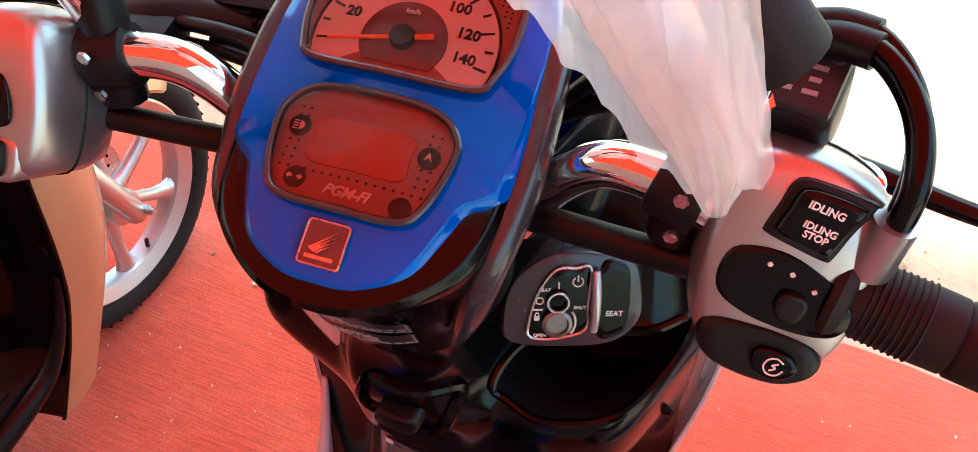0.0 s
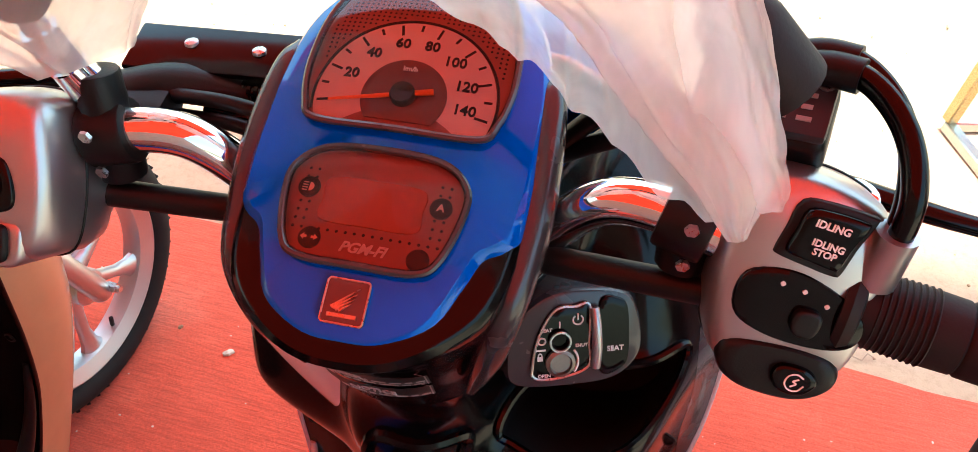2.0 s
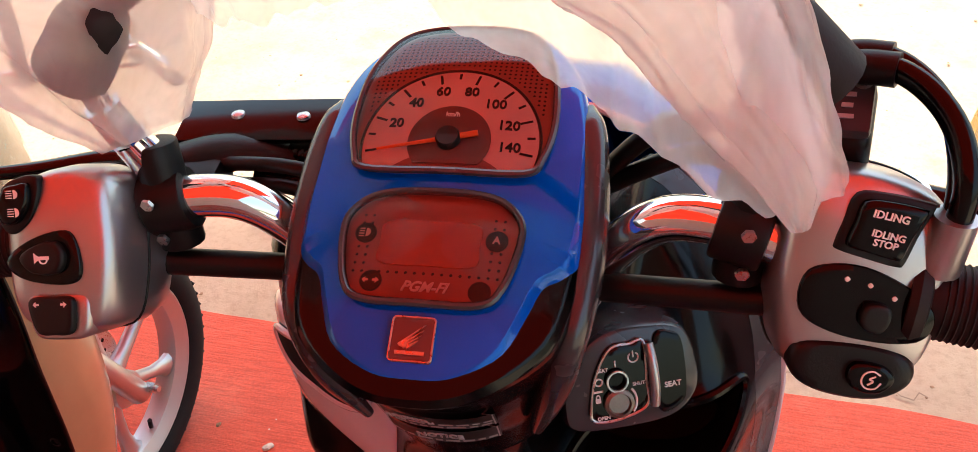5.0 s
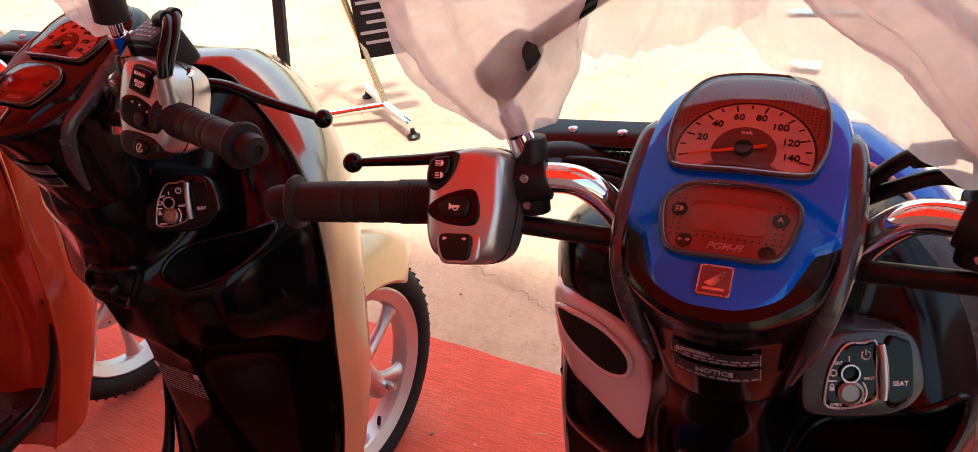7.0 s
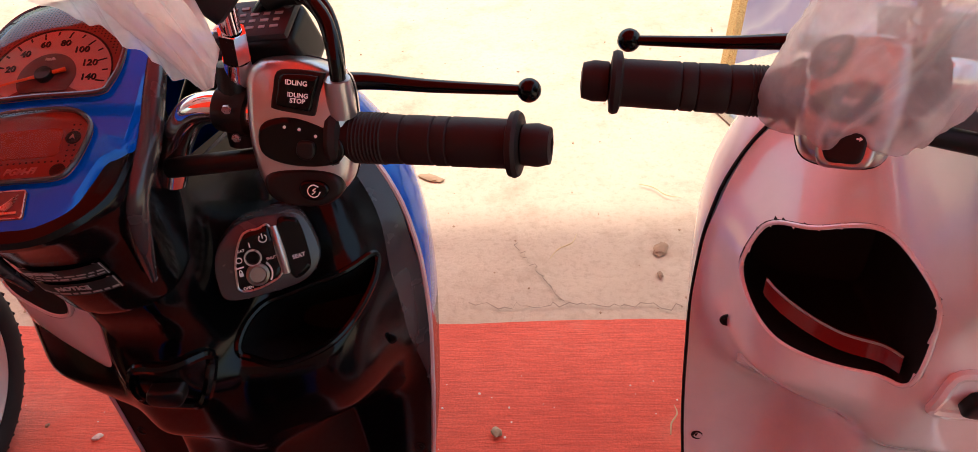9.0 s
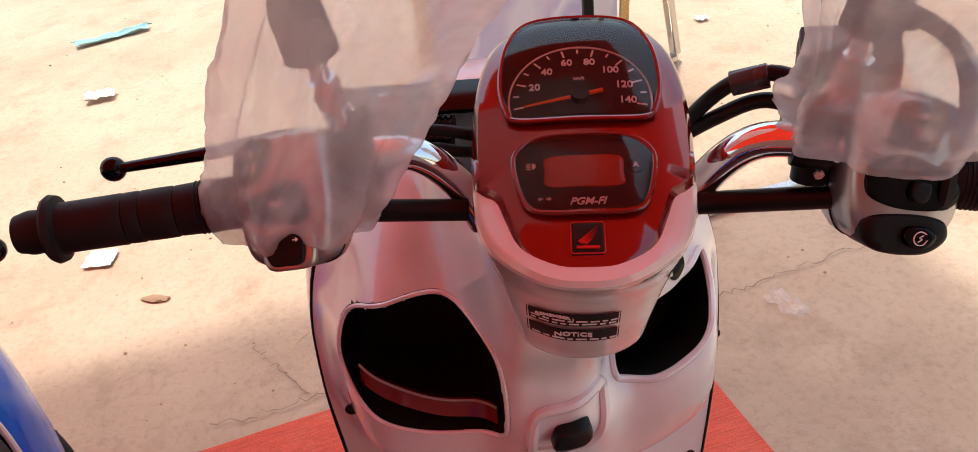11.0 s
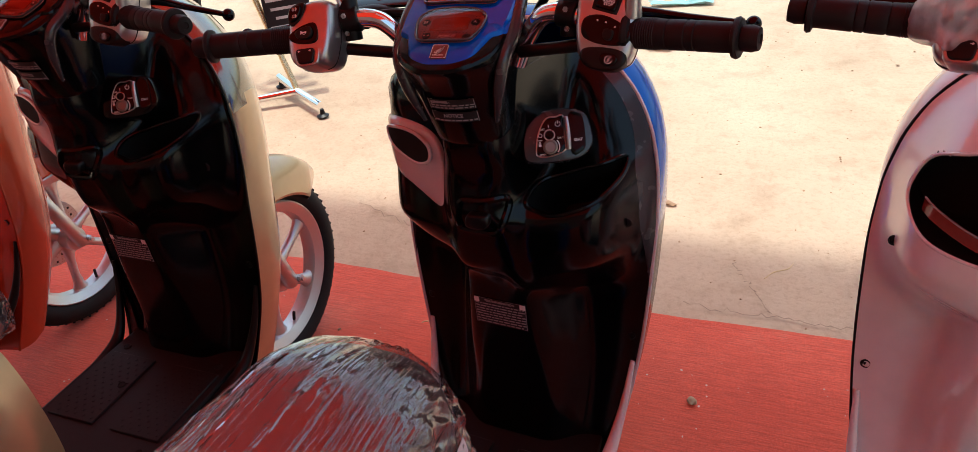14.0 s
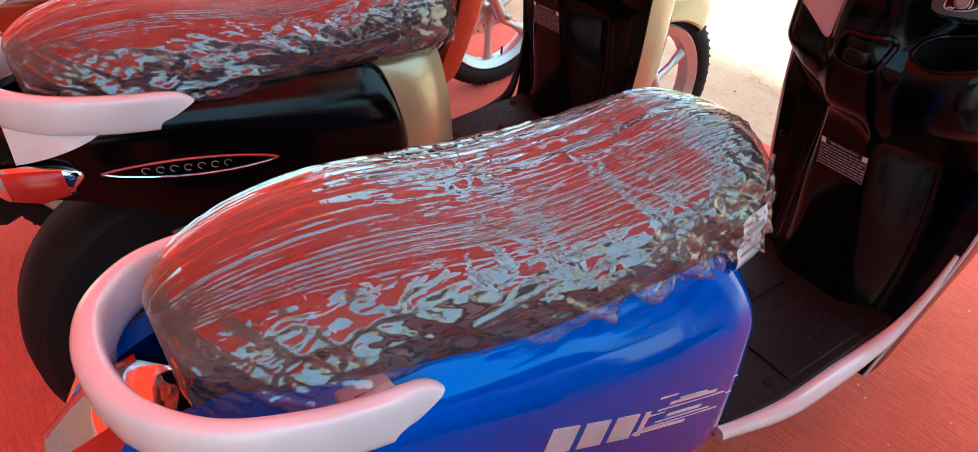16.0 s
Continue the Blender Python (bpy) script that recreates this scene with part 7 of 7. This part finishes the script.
def easel():
    ob = thing("display_stand", Matrix(), "black and chrome tripod stand holding dark info boards", "display stand", "stands in the yard")
    foot_a, foot_b, hub = Vector((-1.474, 1.768, 0)), Vector((-1.86, 2.03, 0)), Vector((-1.66, 1.88, 0.055))
    back = Vector((-2.10, 1.62, 0.03))
    for p, nm in ((foot_a, "foot_bar"), (foot_b, "foot_bar")):
        bm = bmesh.new()
        rod(bm, p + Vector((0, 0, 0.05)), hub, 0.018, 14)
        part(nm, bm, CHROME, ob, "chrome foot bar")
        bm = bmesh.new()
        lathe(bm, [(0.024, 0.0), (0.026, 0.006), (0.012, 0.014), (0.008, 0.034)], Matrix.Translation(p), 18)
        part("foot_pad", bm, BLACK, ob)
    bm = bmesh.new()
    rod(bm, back, hub, 0.016, 14)
    part("foot_bar", bm, CHROME, ob, "chrome foot bar")
    bm = bmesh.new()
    bar(bm, hub, (-2.30, 2.25, 1.25), 0.022)
    part("mast", bm, BRASS, ob, "slim metal mast")
    bm = bmesh.new()
    bar(bm, (-1.98, 1.66, 0.02), (-2.25, 2.38, 1.75), 0.04)
    part("leg", bm, BLACK_MATT, ob, "black leg")
    for k in range(3):
        f = 0.28 + 0.17 * k
        c = Vector((-1.72 - 0.12 * k, 2.02 + 0.1 * k, 0.34 + 0.28 * k))
        bm = bmesh.new()
        box(bm, (0.20, 0.02, 0.26), Matrix.Translation(c) @ Euler((radians(-20), 0, radians(38))).to_matrix().to_4x4(), 0.004, 1)
        bd = part("info_board", bm, BLACK, ob, "dark info board")
        bm = bmesh.new()
        for j in range(5):
            box(bm, (0.15 - 0.03 * (j % 3), 0.001, 0.012), Matrix.Translation(c) @ Euler((radians(-20), 0, radians(38))).to_matrix().to_4x4() @ Matrix.Translation((-0.01, -0.0108, 0.08 - 0.038 * j)))
        part("board_print", bm, PRINT_GREY, bd, smooth=0)
    return ob


easel()


def banner_mat():
    m, nt, b = material("printed_banner")
    n = noise_tex(nt, 2.6, 3, 0.5)
    r = ramp(nt, n.outputs["Fac"], [(0.40, (0.72, 0.70, 0.76)), (0.50, (0.55, 0.52, 0.68)), (0.53, (0.74, 0.73, 0.78)), (0.62, (0.45, 0.42, 0.60)), (0.66, (0.70, 0.69, 0.74))])
    nt.links.new(r.outputs["Color"], b.inputs["Base Color"])
    b.inputs["Roughness"].default_value = 0.4
    return m


BANNER = banner_mat()


def banner_stand():
    ob = thing("banner_stand", Matrix(), "metal frame stand holding a pale printed banner in the yard", "banner stand", "stands in the yard")
    a, b = Vector((0.895, 1.69, 0)), Vector((1.12, 1.12, 0))
    c, d = Vector((1.86, 1.98, 0)), Vector((1.80, 1.12, 0))
    for p, q, w in ((a, b, 0.03), (a, c, 0.03), (b.lerp(a, 0.55), Vector((1.75, 1.55, 0)), 0.025), (b, d, 0.03)):
        bm = bmesh.new()
        bar(bm, p + Vector((0, 0, 0.016)), q + Vector((0, 0, 0.016)), w)
        part("base_bar", bm, STEEL, ob, "square steel base bar")
    top_a, top_c = Vector((0.93, 1.62, 1.7)), Vector((1.62, 1.86, 1.7))
    for p, q, mt in ((a, top_a, BRASS), (c + Vector((-0.18, 0.06, 0)), top_c, BRASS), (c, Vector((1.5, 1.84, 1.6)), STEEL), (Vector((1.42, 1.72, 0)), Vector((1.44, 1.83, 1.6)), BLACK)):
        bm = bmesh.new()
        bar(bm, p + Vector((0, 0, 0.03)), q, 0.032)
        part("upright", bm, mt, ob)
    bm = bmesh.new()
    g = []
    for j in range(17):
        row = []
        for i in range(25):
            f, h = i / 24, 0.12 + 1.5 * j / 16
            p = (a + Vector((0.02, 0.05, 0))).lerp(c + Vector((-0.18, 0.1, 0)), f) + Vector((0.03, 0.1, 1)) * h
            p.y += 0.012 * noise.noise(Vector((i * 0.35, j * 0.3, 2)))
            row.append(bm.verts.new(p))
        g.append(row)
    for j in range(16):
        for i in range(24):
            bm.faces.new((g[j][i], g[j][i + 1], g[j + 1][i + 1], g[j + 1][i]))
    part("banner", bm, BANNER, ob, "pale blue-white printed banner")
    return ob


banner_stand()

LITTER = plastic("paper_white", (0.72, 0.70, 0.66), 0.8, 200, 0.2)
STRAW = plastic("dry_straw", (0.55, 0.42, 0.22), 0.8, 300, 0.3)
EARTH = plastic("dry_clod", (0.30, 0.19, 0.11), 0.95, 150, 0.5)
TEAL = plastic("teal_cloth", (0.30, 0.55, 0.56), 0.9, 200, 0.4)
PEBBLE = plastic("pebble", (0.62, 0.56, 0.47), 0.8, 150, 0.4)
BROWN_LEAF = plastic("dry_leaf", (0.34, 0.28, 0.17), 0.85, 150, 0.4)


def lump(name, x, y, size, flat, mat, label, category, seed, z0=0.004, group="litter on the ground"):
    bm = bmesh.new()
    bmesh.ops.create_icosphere(bm, subdivisions=3, radius=1.0)
    for v in bm.verts:
        k = 1 + 0.45 * noise.noise(v.co * 1.6 + Vector((seed, 0, 0))) + 0.2 * noise.noise(v.co * 4 + Vector((0, seed, 0)))
        v.co = Vector((v.co.x * size[0] * k, v.co.y * size[1] * k, v.co.z * flat * k))
    return solid(name, bm, mat, label, category, group, m=pose(x, y, z0 + flat * 0.7, 0, 0, seed * 40))


def scrap(name, x, y, w, h, mat, label, category, seed, lift=0.012, z0=0.006, turn=0.0):
    """A crumpled flat piece of paper or cloth lying on the ground."""
    bm = bmesh.new()
    n = 14
    g = [[bm.verts.new((w * (i / n - 0.5) * (1 + 0.2 * noise.noise(Vector((j * 0.4, seed, 1)))), h * (j / n - 0.5) * (1 + 0.25 * noise.noise(Vector((i * 0.4, 2, seed)))), lift * (0.6 + noise.noise(Vector((i * 0.3 + seed, j * 0.3, 0)))))) for i in range(n + 1)] for j in range(n + 1)]
    for j in range(n):
        for i in range(n):
            bm.faces.new((g[j][i], g[j][i + 1], g[j + 1][i + 1], g[j + 1][i]))
    return solid(name, bm, mat, label, category, "litter on the ground", m=pose(x, y, z0, 0, 0, turn))


def twig(x, y, length, turn, seed, mat=None, z0=0.009):
    bm = bmesh.new()
    tube(bm, [(-length / 2, 0, 0), (-length / 6, length * 0.06, 0.003), (length / 5, -length * 0.02, 0.004), (length / 2, length * 0.12, 0.001)], [(0, 0.0012), (0.5, 0.0018), (1, 0.0008)], 6, 14)
    return solid("straw", bm, mat or STRAW, "thin dry straw lying on the ground", "straw", "litter on the ground", m=pose(x, y, z0, 0, 0, turn))


lump("pebble", -0.555, 0.509, (0.011, 0.006), 0.004, PEBBLE, "pale pebble on the red carpet", "pebble", 1, 0.008)
lump("clod", -0.673, 0.538, (0.005, 0.004), 0.003, EARTH, "small dark clod on the red carpet", "clod", 2, 0.008)
lump("leaf_scrap", 0.251, 0.523, (0.013, 0.010), 0.006, BROWN_LEAF, "crumpled grey-green leaf scrap on the red carpet", "leaf", 3, 0.008)
twig(0.405, 1.063, 0.11, 45, 1)
twig(0.66, 1.28, 0.12, -38, 2)
twig(0.60, 0.55, 0.07, 70, 3, z0=0.014)
twig(0.98, 0.28, 0.06, 60, 4, z0=0.014)
twig(-0.45, 0.62, 0.03, 20, 5, z0=0.014)
twig(0.52, 0.42, 0.04, 80, 6, z0=0.014)
scrap("paper_scrap", -0.120, 1.61, 0.085, 0.075, LITTER, "small square of printed white paper on the ground", "paper", 2, 0.006, turn=-15)
scrap("paper_scrap", -0.225, 2.725, 0.11, 0.07, LITTER, "crumpled white paper scrap on the ground", "paper", 5, 0.02)
scrap("cloth_rag", -0.23, 3.36, 0.32, 0.06, TEAL, "pale teal strip of cloth on the ground", "rag", 8, 0.02, turn=10)
scrap("plastic_scrap", 1.49, 0.735, 0.055, 0.10, BAG, "clear plastic scrap on the ground", "plastic scrap", 11, 0.012, turn=20)
scrap("paper_scrap", 2.12, 2.256, 0.05, 0.04, LITTER, "white paper scrap on the ground", "paper", 14, 0.01)
lump("clod", 0.04, 1.369, (0.035, 0.014), 0.005, EARTH, "flat reddish clod of earth on the ground", "clod", 4, 0.0)
lump("clod", 0.64, 1.06, (0.026, 0.016), 0.006, EARTH, "flat brown clod of earth on the ground", "clod", 6, 0.0)
lump("clod", 0.627, 0.97, (0.01, 0.007), 0.004, EARTH, "flat brown clod of earth on the ground", "clod", 7, 0.0)

# wheel of a vehicle parked in the yard
vehicle = thing("car_wheel", pose(2.78, 3.42, 0.0, 0, 0, 62), "dusty black car wheel standing in the yard", "wheel")
axle = Matrix.Translation((0, 0, 0.3)) @ Matrix.Rotation(radians(90), 4, "Y")
bm = bmesh.new()
lathe(bm, [(0.19, -0.085), (0.215, -0.1), (0.27, -0.103), (0.292, -0.085), (0.299, -0.05), (0.3, 0.0), (0.299, 0.05), (0.292, 0.085), (0.27, 0.103), (0.215, 0.1), (0.19, 0.085)], axle, 64, loop=True, caps=False)
part("tyre", bm, plastic("dusty_tyre", (0.045, 0.038, 0.032), 0.85, 200, 0.4), vehicle)
bm = bmesh.new()
lathe(bm, [(0.195, -0.08), (0.195, 0.07), (0.17, 0.06), (0.15, 0.03), (0.06, 0.045), (0.05, 0.06), (0.001, 0.062)], axle, 40)
part("rim", bm, ALLOY, vehicle)

# pebbles, crumbs and grit strewn over the yard and the carpet
bm = bmesh.new()
rnd = random.Random(3)
for k in range(1500):
    x, y = rnd.uniform(-2.4, 2.6), rnd.uniform(0.78, 3.6)
    r = rnd.uniform(0.0012, 0.004) * (1.6 if rnd.random() < 0.06 else 1)
    bmesh.ops.create_icosphere(bm, subdivisions=1, radius=r, matrix=Matrix.Translation((x, y, 0.002)) @ Matrix.Diagonal((rnd.uniform(0.7, 1.6), rnd.uniform(0.7, 1.6), 0.5, 1))) if k < 560 else None
solid("grit", bm, EARTH, "scattered earth crumbs and grit on the yard", "grit", kind="stuff")
bm = bmesh.new()
for k in range(150):
    x, y = rnd.uniform(-1.4, 1.15), rnd.uniform(0.1, 0.7)
    r = rnd.uniform(0.0008, 0.0022)
    bmesh.ops.create_icosphere(bm, subdivisions=1, radius=r, matrix=Matrix.Translation((x, y, 0.011)) @ Matrix.Diagonal((rnd.uniform(0.7, 1.8), rnd.uniform(0.7, 1.8), 0.5, 1)))
solid("crumbs", bm, PEBBLE, "pale crumbs scattered on the carpet", "crumbs", kind="stuff")
